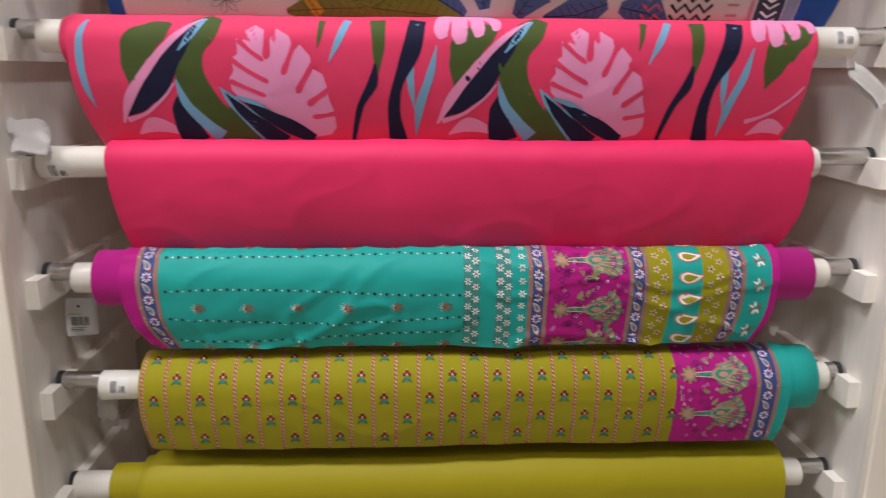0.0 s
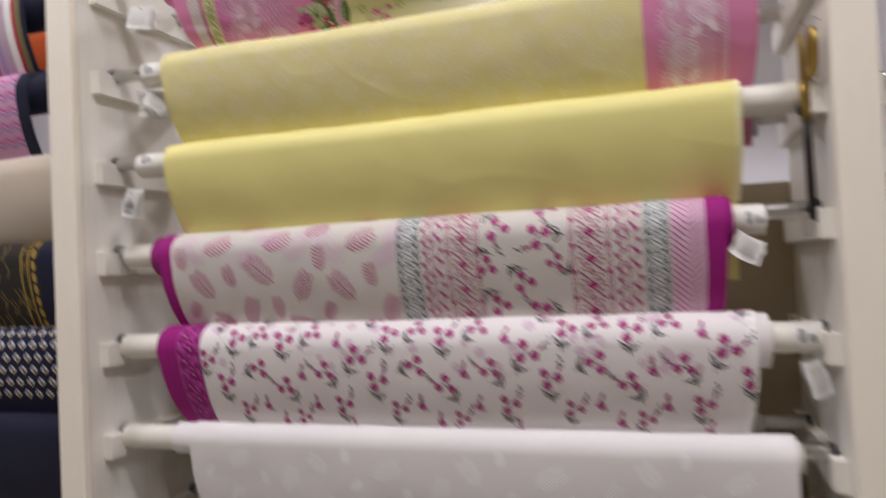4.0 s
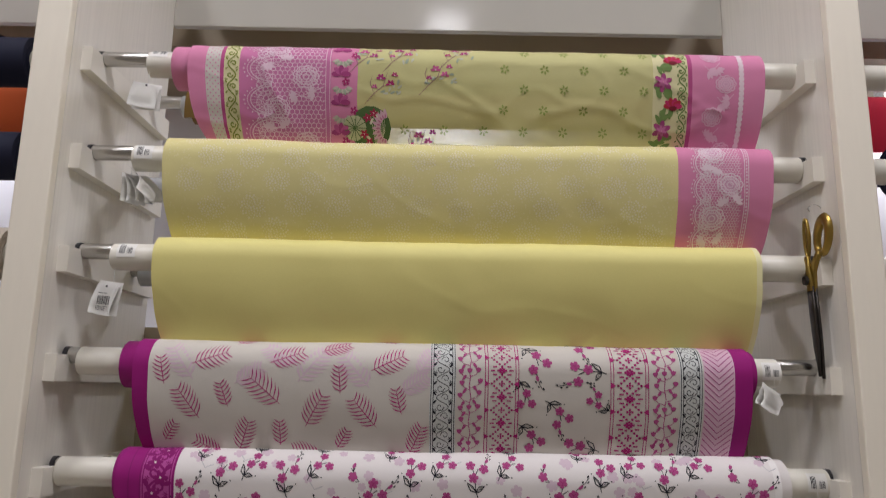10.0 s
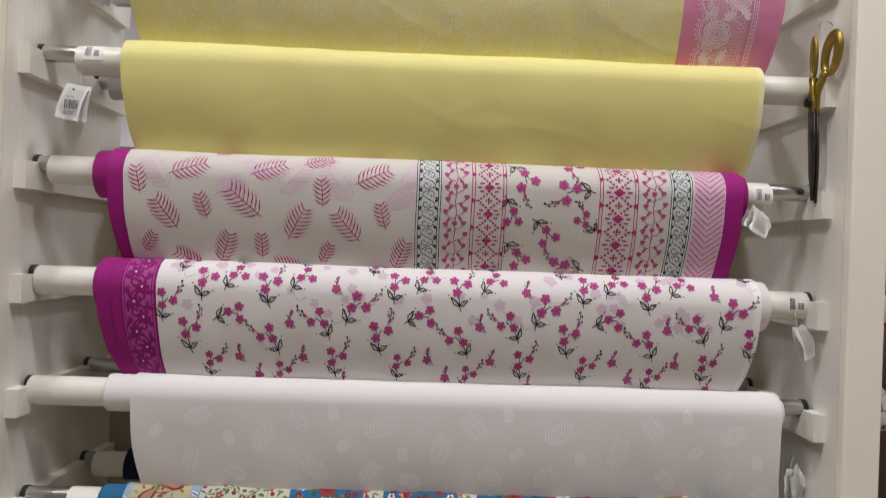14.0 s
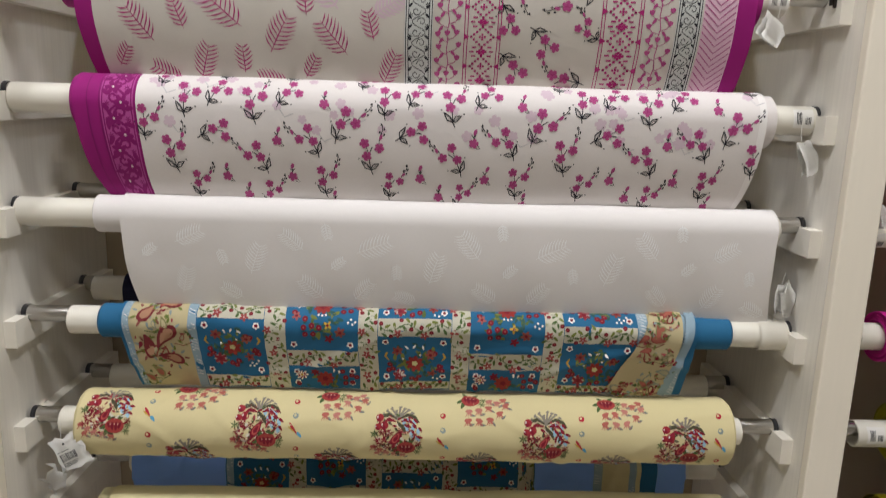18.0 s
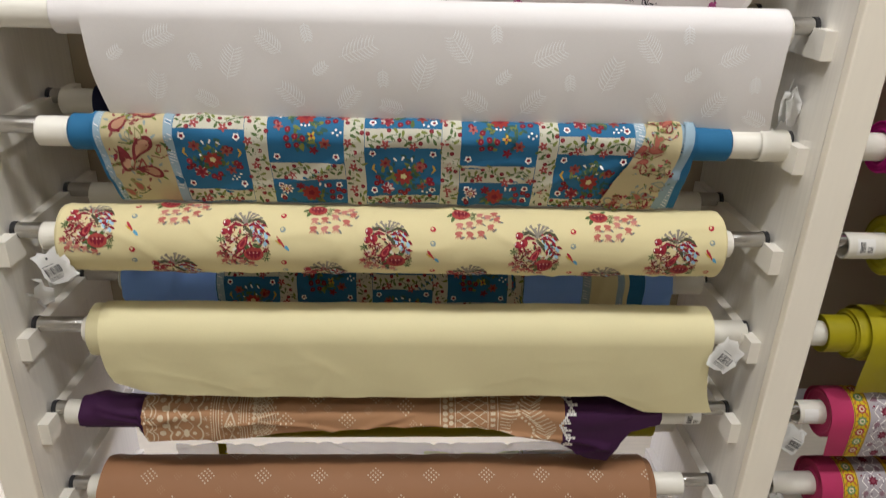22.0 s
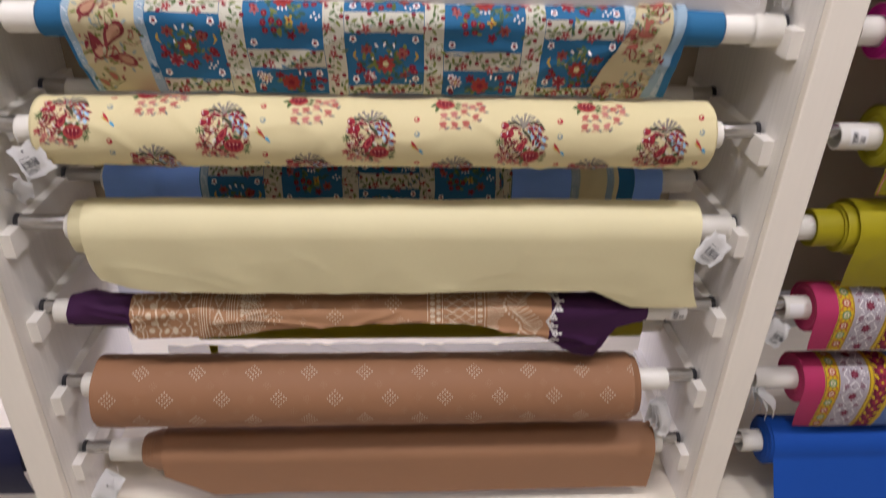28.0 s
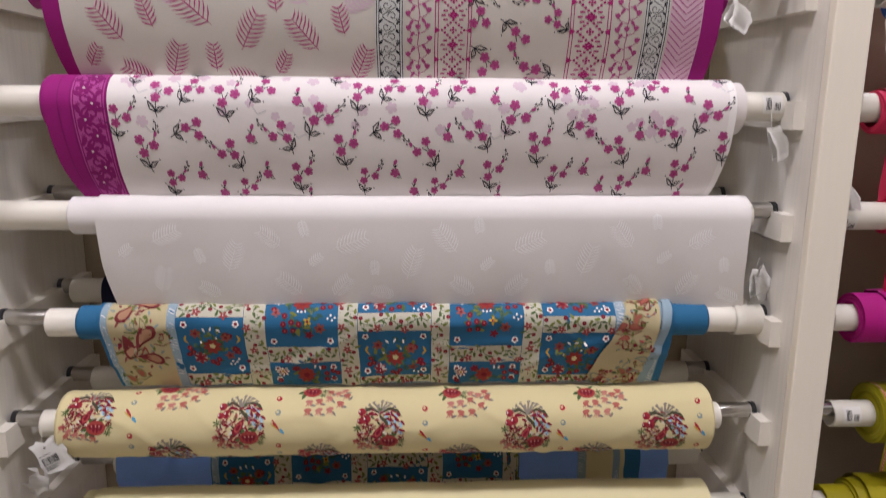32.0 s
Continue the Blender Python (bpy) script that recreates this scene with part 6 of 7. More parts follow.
def print_tropical(c):
    """Gold, olive and blue leaves with ink outlines on a pale ground, and zigzag bands at the far edge."""
    gld, ol, bl, ppl, aqua = fabric("cf9a2a"), fabric("7d7a35"), fabric("4f6596"), fabric("dcb9c2"), fabric("b9d3d6")
    lime = fabric("848432")
    rnd = random.Random(44)
    for x, v, s, m in ((1.02, 0.12, 0.05, ppl), (1.30, 0.10, 0.06, ppl), (1.58, 0.14, 0.06, ppl), (1.10, 0.06, 0.035, aqua), (1.45, 0.05, 0.04, aqua), (1.68, 0.09, 0.04, ppl)):
        c.blob(x, v, ROUND, m, 0.0004, 0, s, 4)
    for pts, wd in ((((0.93, 0.03), (1.0, 0.034), (1.06, 0.024)), (0.006, 0.012, 0.002)), (((0.93, 0.085), (1.0, 0.092), (1.08, 0.086)), (0.024, 0.020, 0.002)),
                    (((0.93, 0.115), (0.99, 0.135), (1.04, 0.185)), (0.008, 0.022, 0.003)), (((1.03, 0.055), (1.09, 0.10)), (0.003, 0.012)), (((1.19, 0.19), (1.22, 0.235)), (0.01, 0.018))):
        c.stroke(pts, 0, gld, 0.0010, widths=wd)
        c.stroke([(p[0], p[1] + 0.004) for p in pts], 0.0009, NEARBLACK, 0.0014)
    for x, v in ((1.03, 0.20), (1.08, 0.215), (0.98, 0.175), (1.13, 0.06), (1.17, 0.09)):
        for k in range(7):
            b = k * 0.9
            c.stroke([(x, v), (x + 0.017 * math.cos(b - 0.3), v + 0.014 * math.sin(b - 0.3)), (x + 0.026 * math.cos(b), v + 0.021 * math.sin(b)), (x + 0.017 * math.cos(b + 0.3), v + 0.014 * math.sin(b + 0.3)), (x, v)], 0.0009, fabric("6b6f78"), 0.0014, step=0.01)
    for x0 in (1.30, 1.95):
        for k, (dx, dv) in enumerate(((-0.13, 0.02), (-0.10, -0.06), (-0.03, -0.10), (0.05, -0.09), (0.11, -0.04), (0.14, 0.03))):
            if x0 + dx < 1.78:
                ribbed(c, [(x0, 0.225), (x0 + dx * 0.5, 0.215 + dv * 0.55), (x0 + dx, 0.21 + dv)], (0.030, 0.066, 0.006), (ol, lime)[k % 2], moss, 10, 0.0009 + 0.0003 * k)
    for x0, v0, a0, ln in ((1.47, 0.225, -100, 0.12), (1.52, 0.235, -55, 0.10), (1.44, 0.235, -150, 0.10), (1.60, 0.13, -80, 0.10), (1.55, 0.18, -20, 0.13), (1.66, 0.215, 160, 0.10), (1.68, 0.22, 10, 0.09)):
        a = radians(a0)
        ribbed(c, [(x0, v0), (x0 + ln * 0.5 * math.cos(a), v0 + ln * 0.5 * math.sin(a)), (x0 + ln * math.cos(a + 0.15), v0 + ln * math.sin(a + 0.15))], (0.016, 0.060, 0.004), bl, deepnavy, 8, 0.0012)
    for x, v in ((1.38, 0.20), (1.36, 0.14), (1.62, 0.06)):
        ribbed(c, [(x, v), (x + 0.03, v - 0.02), (x + 0.05, v - 0.05)], (0.006, 0.020, 0.003), gld, NEARBLACK, 4, 0.0020)
    for k in range(20):
        v = -0.04 + 0.015 * k
        c.stroke([(1.715 + 0.011 * q, v + (0.009 if q % 2 else 0)) for q in range(4)], 0.0040, fabric("cf5f78"), 0.0014, step=0.02)
        c.stroke([(1.760 + 0.011 * q, v + (0.011 if q % 2 else 0)) for q in range(7)], 0.0050, fabric("35343c"), 0.0014, step=0.02)
        c.stroke([(1.850, v), (1.868, v)], 0.0038, fabric("cf8a98"), 0.0014, step=0.02)
    c.grid(1.885, 1.892, fabric("cf8a98"), 0.0006)
    c.grid(1.896, 1.940, fabric("3a3d4c"), 0.0006)
    for k in range(14):
        v = -0.04 + 0.022 * k
        c.stroke([(1.905, v), (1.918, v + 0.008), (1.931, v)], 0.0036, SNOW, 0.0011)
        c.stroke([(1.905, v + 0.010), (1.918, v + 0.018), (1.931, v + 0.010)], 0.0026, SNOW, 0.0011)
    c.grid(1.942, 1.962, fabric("8f96ae"), 0.0006)
    c.grid(1.964, 2.03, fabric("1f4f9e"), 0.0006)


def print_teal(c):
    rnd = random.Random(77)
    border(c, 0.919, 0.954, rnd)
    for v in (0.030, 0.092, 0.140, 0.172):
        x = 0.965
        k = 0
        while x < 1.438:
            vv = v + 0.010 * math.sin((x - 0.96) * 9 + v * 40) * (0.3 + v * 3)
            c.blob(x, vv, DISC, NEARBLACK if k % 2 == 0 else SNOW, 0.0013, 0, 0.0026 if k % 2 == 0 else 0.0013)
            x += 0.0098
            k += 1
    for x in (1.01, 1.09, 1.17, 1.25, 1.33, 1.41):
        for v in (0.005, 0.118, 0.19):
            for k in range(7):
                b = math.pi + (k - 3) * 0.42
                c.stroke([(x, v), (x + 0.010 * math.cos(b), v + 0.009 * math.sin(b))], 0.0017, (SNOW, fabric("a8b8a8"))[k % 2], 0.0014, True)
            for k in range(5):
                b = (k - 2) * 0.5
                c.blob(x + 0.006 * math.cos(b), v + 0.006 * math.sin(b), LEAF, (brownish, fabric("6f6a4a"))[k % 2], 0.0013, b, 0.0052)
            c.blob(x, v, DISC, MAROON, 0.0018, 0, 0.0020)
            for k in (-1, 0, 1):
                c.stroke([(x + 0.009, v + 0.003 * k), (x + 0.015, v + 0.005 * k)], 0.0013, brownish, 0.0013)
    for xa, xb in ((1.442, 1.468), (1.495, 1.520)):
        c.grid(xa, xb, tealdark, 0.0005)
        spots(c, xa, xb, NEARBLACK, 30, 0.0016, rnd)
    v = -0.03
    k = 0
    while v < c.vend:
        for x in (1.449, 1.462, 1.502, 1.515, 1.538):
            sh = 0.009 if x in (1.462, 1.515) else 0.0
            for q in range(6):
                a = q * 1.047
                c.stroke([(x + 0.0018 * math.cos(a), v + sh + 0.0018 * math.sin(a)), (x + 0.0062 * math.cos(a), v + sh + 0.0062 * math.sin(a))], 0.0019, SNOW, 0.0014)
        v += 0.021
    border(c, 1.548, 1.581, rnd)
    for v in (0.04, 0.125, 0.19):
        tree(c, 1.65, v, 0.95, rnd)
    spots(c, 1.59, 1.71, fabric("6e1460"), 110, 0.0042, rnd)
    spots(c, 1.59, 1.71, fabric("d8b4c8"), 60, 0.0022, rnd)
    border(c, 1.716, 1.748, rnd)
    for xa, xb in ((1.748, 1.787), (1.838, 1.880)):
        v = -0.03
        k = 0
        while v < c.vend:
            x = xa + (xb - xa) * (0.33 if k % 2 else 0.67)
            for q in range(5):
                a = q * 1.257
                c.stroke([(x + 0.002 * math.cos(a), v + 0.002 * math.sin(a)), (x + 0.0065 * math.cos(a), v + 0.0065 * math.sin(a))], 0.0024, LINEN, 0.0014)
            c.blob(x, v, DISC, MAROON, 0.0018, 0, 0.0018)
            v += 0.0125
            k += 1
    v = 0.0
    while v < c.vend:
        paisley(c, 1.815, v, 0.017, 190, SALMON, SNOW)
        paisley(c, 1.815, v, 0.0145, 190, SNOW, mustard, 0.0019)
        v += 0.036
    border(c, 1.882, 1.911, rnd)
    v = 0.0
    while v < c.vend:
        for q in range(7):
            b = q * 0.898
            c.blob(1.935 + 0.0075 * math.cos(b), v + 0.0075 * math.sin(b), LEAF, SNOW if q % 3 else brownish, 0.0014, b, 0.0048)
        v += 0.042


def print_olive(c):
    rnd = random.Random(88)
    x, k = 0.912, 0
    while x < 1.80:
        c.grid(x, x + 0.005, fabric("a85a48"), 0.0006)
        v = c.v0
        while v < c.vend - 0.004:
            c.stroke([(x + 0.001, v), (x + 0.005, v + 0.004)], 0.0012, LINEN, 0.0011)
            v += 0.007
        v = -0.05 + (0.0365 if k % 2 else 0)
        while v < c.vend - 0.008:
            xx = x + 0.0215
            for dx, dv in ((-0.004, 0), (0.004, 0), (0, -0.005)):
                c.blob(xx + dx, v + dv, FLOWER, MAROON, 0.0013, 0, 0.0036)
            c.blob(xx, v, DISC, LINEN, 0.0017, 0, 0.0019)
            c.blob(xx, v - 0.009, DISC, GOLDY, 0.0013, 0, 0.0018)
            c.blob(xx, v + 0.007, FLOWER, fabric("2f7f70"), 0.0013, 0, 0.0046)
            for q in (-1, 1):
                c.blob(xx + q * 0.005, v + 0.009, LEAF, fabric("4a6a34"), 0.0012, 1.57 - q * 0.7, 0.0050)
            v += 0.073
        x += 0.0378
        k += 1
    for v in (0.02, 0.065, 0.135):
        tree(c, 1.875, v if v > 0.03 else -0.02, 0.95, rnd)
    spots(c, 1.812, 1.94, fabric("7c1a6c"), 70, 0.0038, rnd)
    spots(c, 1.812, 1.94, fabric("d8b4c8"), 56, 0.0022, rnd)
    border(c, 1.945, 1.986, rnd)


def print_rasp(c):
    """A yellow ringed border, grey lace with maroon medallions and a maroon flower band, one after another from the raspberry edge."""
    rnd = random.Random(10)
    yel, gry, dark, brass = fabric("c9a818"), fabric("a8a0a4"), fabric("6e1030"), fabric("8a6a30")
    x = c.x0 + 0.046
    c.grid(x, x + 0.034, yel, 0.0005)
    c.grid(x + 0.034, x + 0.100, gry, 0.0005)
    c.grid(x + 0.100, x + 0.112, yel, 0.0005)
    c.grid(x + 0.112, x + 0.146, dark, 0.0005)
    c.grid(x + 0.146, x + 0.156, yel, 0.0005)
    c.grid(x + 0.156, c.x1, fabric("5a78b0"), 0.0004)
    for e in (x + 0.002, x + 0.032, x + 0.102, x + 0.110):
        c.stroke([(e, c.v0), (e, c.end(e))], 0.0022, brass, 0.0010)
    v, k = c.v0, 0
    while v < c.vend - 0.004:
        m = (fabric("a8403a"), fabric("6f8f5a"))[k % 2]
        c.blob(x + 0.017, v, FLOWER8, brass, 0.0011, 0, 0.0125)
        c.blob(x + 0.017, v, ROUND, m, 0.0014, 0, 0.0092)
        c.blob(x + 0.017, v, ROUND, LINEN, 0.0017, 0, 0.0058)
        c.blob(x + 0.017, v, FLOWER, m, 0.0020, 0, 0.0034)
        for a in (-1, 1):
            c.blob(x + 0.017 + a * 0.010, v + 0.012, LEAF, fabric("b8702a"), 0.0012, a, 0.0055)
        c.blob(x + 0.129, v, FLOWER8, fabric("9a2a40"), 0.0011, 0, 0.0115)
        c.blob(x + 0.129, v, DISC, yel, 0.0016, 0, 0.0034)
        for a in (-1, 1):
            c.blob(x + 0.129 + a * 0.012, v + 0.012, LEAF, yel, 0.0012, 1.57 + a * 0.6, 0.0072)
        v += 0.025
        k += 1
    v, k = c.v0, 0
    while v < c.vend - 0.004:
        c.blob(x + 0.067, v, FLOWER8, dark, 0.0014, 0, 0.0115)
        c.blob(x + 0.067, v, DISC, fabric("8a4050"), 0.0018, 0, 0.0045)
        for a in (-1, 1):
            c.blob(x + 0.067 + a * 0.018, v + 0.026, FLOWER8, fabric("8a6a74"), 0.0013, 0, 0.0075)
            c.stroke([(x + 0.067 + a * 0.013, v - 0.014), (x + 0.067 + a * 0.024, v), (x + 0.067 + a * 0.013, v + 0.014), (x + 0.067 + a * 0.026, v + 0.026)], 0.0015, SNOW, 0.0011, step=0.006)
            c.stroke([(x + 0.067, v + 0.014), (x + 0.067 + a * 0.012, v + 0.026), (x + 0.067, v + 0.038)], 0.0013, SNOW, 0.0011, step=0.006)
        for _ in range(20):
            c.blob(x + rnd.uniform(0.037, 0.097), v + rnd.uniform(0, 0.052), DISC, rnd.choice((SNOW, SNOW, dark, fabric("7a6a78"))), 0.0010, 0, rnd.uniform(0.0010, 0.0022))
        v += 0.052
        k += 1


roll("plain red cotton roll on the top rod", "right", 1, (0.95, 2.03), 0.045, 0.10, (0.775, 2.06), fabric("c92a44"), [(0.95, 2.03, fabric("c92a44"))])
roll("plain black cotton roll", "right", 2, (0.845, 2.03), 0.05, 0.10, (0.79, 2.06), deepnavy, [(0.85, 2.03, deepnavy)])
roll("pale pink plain cotton roll", "right", 3, (0.845, 2.03), 0.045, 0.165, (0.80, 2.06), fabric("d3b3ae"), [(0.845, 2.03, fabric("d3b3ae"))])
roll("white roll with tropical leaf print and blue edge", "right", 4, (0.90, 2.03), 0.05, 0.176, (0.825, 2.06), fabric("1a5aa6"), [(0.90, 0.925, fabric("1a5aa6")), (0.925, 2.03, fabric("dccdcd"))],
     body=(0.852, 2.02), prints=print_tropical, slant=(0.05, 0.1))
roll("coral red roll with large monstera leaf print", "right", 5, (0.850, 1.984), 0.041, 0.180, (0.798, 2.062), coral, [(0.850, 1.984, coral)], sag=0.008, body=(0.836, 1.993), lips=6, slant=(0.18, 0.20), edge=0.07, prints=print_monstera, wave=0.006, fold=0.0008)
roll("plain rose red cotton roll", "right", 6, (0.886, 2.006), 0.036, 0.166, (0.774, 2.026), rosered, [(0.886, 2.006, rosered)], slant=(0.20, 0.26), wave=0.006, fold=0.0014, body=(0.882, 2.012), lips=4)
roll("teal roll with ornate purple paisley border", "right", 7, (0.894, 1.968), 0.05, 0.124, (0.806, 2.069), fuchsia,
     [(0.894, 0.919, fuchsia), (0.919, 1.581, teal), (1.581, 1.716, fuchsia), (1.716, 1.748, bluegrey), (1.748, 1.787, mustard), (1.787, 1.838, teal), (1.838, 1.882, mustard), (1.882, 1.955, teal), (1.955, 1.968, fuchsia)],
     slant=(0.85, 0.5), edge=0.09, fold=0.0055, wave=0.004, prints=print_teal, body=(0.846, 2.033), lips=6)
r8 = roll("olive roll with striped small flower print", "right", 8, (0.909, 2.006), 0.06, 0.112, (0.83, 2.095), mustard,
     [(0.909, 1.806, mustard), (1.806, 1.945, fuchsia), (1.945, 1.986, bluegrey), (1.986, 2.006, teal)], slant=(0.20, 0.25), prints=print_olive, body=(0.905, 1.99), lips=6, wave=0.005, fold=0.0015)
wound(1.985, 2.058, row_z(8), 0.057, teal, r8, "teal selvedge layers", lips=6, seed=8)
r9 = roll("plain olive green cotton roll with telescoped layers", "right", 9, (0.907, 2.020), 0.058, 0.132, (0.766, 2.07), olive, [(0.907, 2.020, olive)], slant=(0.2, 0.2), wave=0.006, fold=0.001)
wound(0.835, 0.920, row_z(9), 0.038, olive, r9, "telescoped inner layers", lips=7, seed=5)
wound(0.887, 0.920, row_z(9), 0.050, olive, r9, "middle layers", lips=7, seed=6)
roll("raspberry roll with grey and yellow border print", "right", 10, (0.878, 2.03), 0.055, 0.09, (0.83, 2.07), rasp, [(0.878, 2.03, rasp)], prints=print_rasp, slant=(0.5, 0.2))
roll("raspberry roll with grey and yellow border print hanging lower", "right", 11, (0.905, 2.03), 0.058, 0.122, (0.815, 2.07), rasp, [(0.905, 2.03, rasp)], prints=print_rasp, slant=(0.3, 0.2))
roll("plain royal blue cotton roll hanging over the base shelf", "right", 12, (0.888, 2.03), 0.058, 0.27, (0.83, 2.07), royal, [(0.888, 2.03, royal)], back=-0.62, curl=0.0, wave=0.004, body=(0.878, 2.03))

# ---- left bay ----


def print_stripes(c):
    for a, b, m in ((-0.93, -0.91, SNOW), (-0.91, -0.90, RED), (-0.90, -0.885, fabric("7d7550")), (-0.97, -0.955, fabric("b59ac8")), (-1.0, -0.98, RED)):
        c.grid(a, b, m, 0.0005)


def print_zigzag(c):
    for k in range(24):
        v = -0.05 + 0.011 * k
        c.stroke([(-1.05 + 0.016 * q, v + (0.009 if q % 2 else 0)) for q in range(10)], 0.005, (fabric("c95f9e"), fabric("a888b0"), fabric("d7a0c0"))[k % 3], 0.001, step=0.02)


def print_gold(c):
    rnd = random.Random(31)
    for k in range(90):
        x, v = rnd.uniform(-1.2, -0.89), rnd.uniform(-0.05, c.vend)
        a = rnd.uniform(-0.6, 0.6)
        c.stroke([(x, v), (x + 0.012 * math.cos(a), v + 0.02), (x + 0.004, v + 0.035)], 0.0022, fabric("8a7440"), 0.001)
    for xa in (-0.905, -0.885):
        c.stroke([(xa, c.v0), (xa, c.vend)], 0.003, GOLDY, 0.001)
    v = c.v0
    while v < c.vend:
        c.blob(-0.87, v, BUD, fabric("b08f45"), 0.0012, 1.5, 0.011)
        v += 0.026


def print_ogee(c):
    for k in range(18):
        for j in range(9):
            x, v = -1.3 + 0.030 * k + (0.015 if j % 2 else 0), -0.04 + 0.027 * j
            c.blob(x, v, DIAMOND, fabric("cfcfcf"), 0.001, 0, 0.011)
            c.blob(x, v + 0.003, BUD, deepnavy, 0.0014, 1.57, 0.007)
            c.blob(x, v + 0.006, DISC, GOLDY, 0.0018, 0, 0.0034)


roll("navy roll with striped red and white print", "left", 1, (-2.05, -0.87), 0.052, 0.165, (-2.09, -0.765), navy, [(-2.05, -0.93, fabric("c7b0c2")), (-0.93, -0.87, navy)], prints=print_stripes, body=(-2.04, -0.803), lips=6)
roll("pink zigzag print roll with navy border", "left", 2, (-2.05, -0.87), 0.05, 0.165, (-2.09, -0.765), navy, [(-2.05, -0.905, fabric("cfa0c0")), (-0.905, -0.87, navy)], prints=print_zigzag, body=(-2.04, -0.80), lips=6)
roll("plain beige cotton roll", "left", 3, (-2.05, -0.80), 0.05, 0.172, (-2.09, -0.765), fabric("cfc2b0"), [(-2.05, -0.80, fabric("cfc2b0"))], wave=0.005)
roll("black roll with antique gold scroll print", "left", 4, (-2.05, -0.80), 0.05, 0.168, (-2.09, -0.765), navy, [(-2.05, -0.86, fabric("2a2622")), (-0.86, -0.80, navy)], prints=print_gold)
roll("black roll with white and gold ogee print", "left", 5, (-2.05, -0.80), 0.05, 0.165, (-2.09, -0.765), navy, [(-2.05, -0.80, deepnavy)], prints=print_ogee)
roll("plain navy cotton roll", "left", 6, (-2.05, -0.80), 0.05, 0.165, (-2.09, -0.765), navy, [(-2.05, -0.80, navy)])
roll("plain dark navy cotton roll on the lowest rod", "left", 12, (-2.05, -0.80), 0.05, 0.11, (-2.09, -0.765), deepnavy, [(-2.05, -0.80, deepnavy)])

# ---- rolls on the rear rods ----
REAR = "rolls on the rear rods"
roll("orange cotton roll on a rear rod", "left", 1, (-2.03, -0.90), 0.05, 0.11, (-2.07, -0.80), fabric("b8501c"), [(-2.03, -0.90, fabric("b8501c"))], y=REAR_Y, group=REAR)
roll("red cotton roll on a rear rod", "right", 1, (0.92, 2.03), 0.05, 0.10, (0.86, 2.06), fabric("c41f3d"), [(0.92, 2.03, fabric("c41f3d"))], y=REAR_Y, group=REAR)
roll("ochre brown cotton roll on a rear rod", "main", 1, (-0.575, 0.55), 0.042, 0.05, (-0.592, 0.60), fabric("7d6230"), [(-0.575, 0.55, fabric("7d6230"))], y=REAR_Y, group=REAR, tubemat=tube_grey)
for k, xs, m in ((2, (-0.52, 0.52), butter), (3, (-0.50, 0.50), butter_l)):
    roll("pale roll on a grey tube behind the front rolls", "main", k, xs, 0.034, 0.05, (-0.65, 0.62), m, [(*xs, m)], y=REAR_Y, group=REAR, tubemat=tube_grey)
roll("plain white roll behind the blossom roll", "main", 6, (-0.45, 0.50), 0.034, 0.04, (-0.52, 0.60), white_c, [(-0.45, 0.50, white_c)], y=REAR_Y, group=REAR)
roll("black cotton roll on a rear rod", "main", 7, (-0.588, 0.55), 0.033, 0.03, (-0.655, 0.62), deepnavy, [(-0.588, 0.55, deepnavy)], y=REAR_Y, group=REAR)
roll("pale roll on a rear rod behind the patchwork", "main", 8, (-0.50, 0.50), 0.034, 0.03, (-0.63, 0.632), rosewhite, [(-0.50, 0.50, rosewhite)], y=REAR_Y, group=REAR)
roll("second blue patchwork roll showing its plain blue reverse", "main", 9, (-0.587, 0.597), 0.038, 0.10, (-0.60, 0.676), periwinkle,
     [(-0.587, -0.392, periwinkle), (-0.392, 0.268, blue_c), (0.268, 0.40, periwinkle), (0.40, 0.50, creamy), (0.50, 0.535, blue_c), (0.535, 0.597, periwinkle)], y=REAR_Y, group=REAR, prints=lambda c: print_patchwork(c, None, -0.40, 0.27), fold=0.010)
r11 = roll("olive roll in a clear plastic sleeve on a rear rod", "main", 11, (-0.45, 0.618), 0.036, 0.0, (-0.61, 0.674), olive, [(-0.45, 0.618, olive)], full=True, y=REAR_Y, group=REAR)
roll("grey tube with a dark end on the lowest rear rod", "main", 12, (-0.40, 0.40), 0.034, 0.03, (-0.50, 0.60), brown2, [(-0.40, 0.40, brown2)], y=REAR_Y, group=REAR, tubemat=black)

# clear sleeve: a crinkled film hanging in front of the olive roll
film_c = Cloth(-0.52, 0.50, row_z(11), 0.043, 0.18, wave=0.006, seed=21, y=REAR_Y, fold=0.010, start=0.095, curl=0.2)
# lavender tint and white-blue patch paint the film's bright reflections as colour
film_c.grid(-0.52, 0.50, material("sleeve_film", lin("d6d6ee"), 0.10, grain=0.06, size=16, coat=0.7, alpha=0.5))
for a, b, va, vb, m in ((-0.425, -0.405, None, None, mustard), (-0.08, 0.06, 0.13, 0.20, fabric("e6ecfa")), (0.06, 0.30, 0.120, 0.165, sheer("a9b48a", 0.7)), (0.29, 0.48, 0.12, 0.15, fabric("dfe6ee")),
                        (0.29, 0.48, 0.150, 0.166, fabric("5f9a90")), (0.29, 0.48, 0.172, 0.20, fabric("7fb0a8"))):
    film_c.grid(a, b, m, 0.001, va, vb)
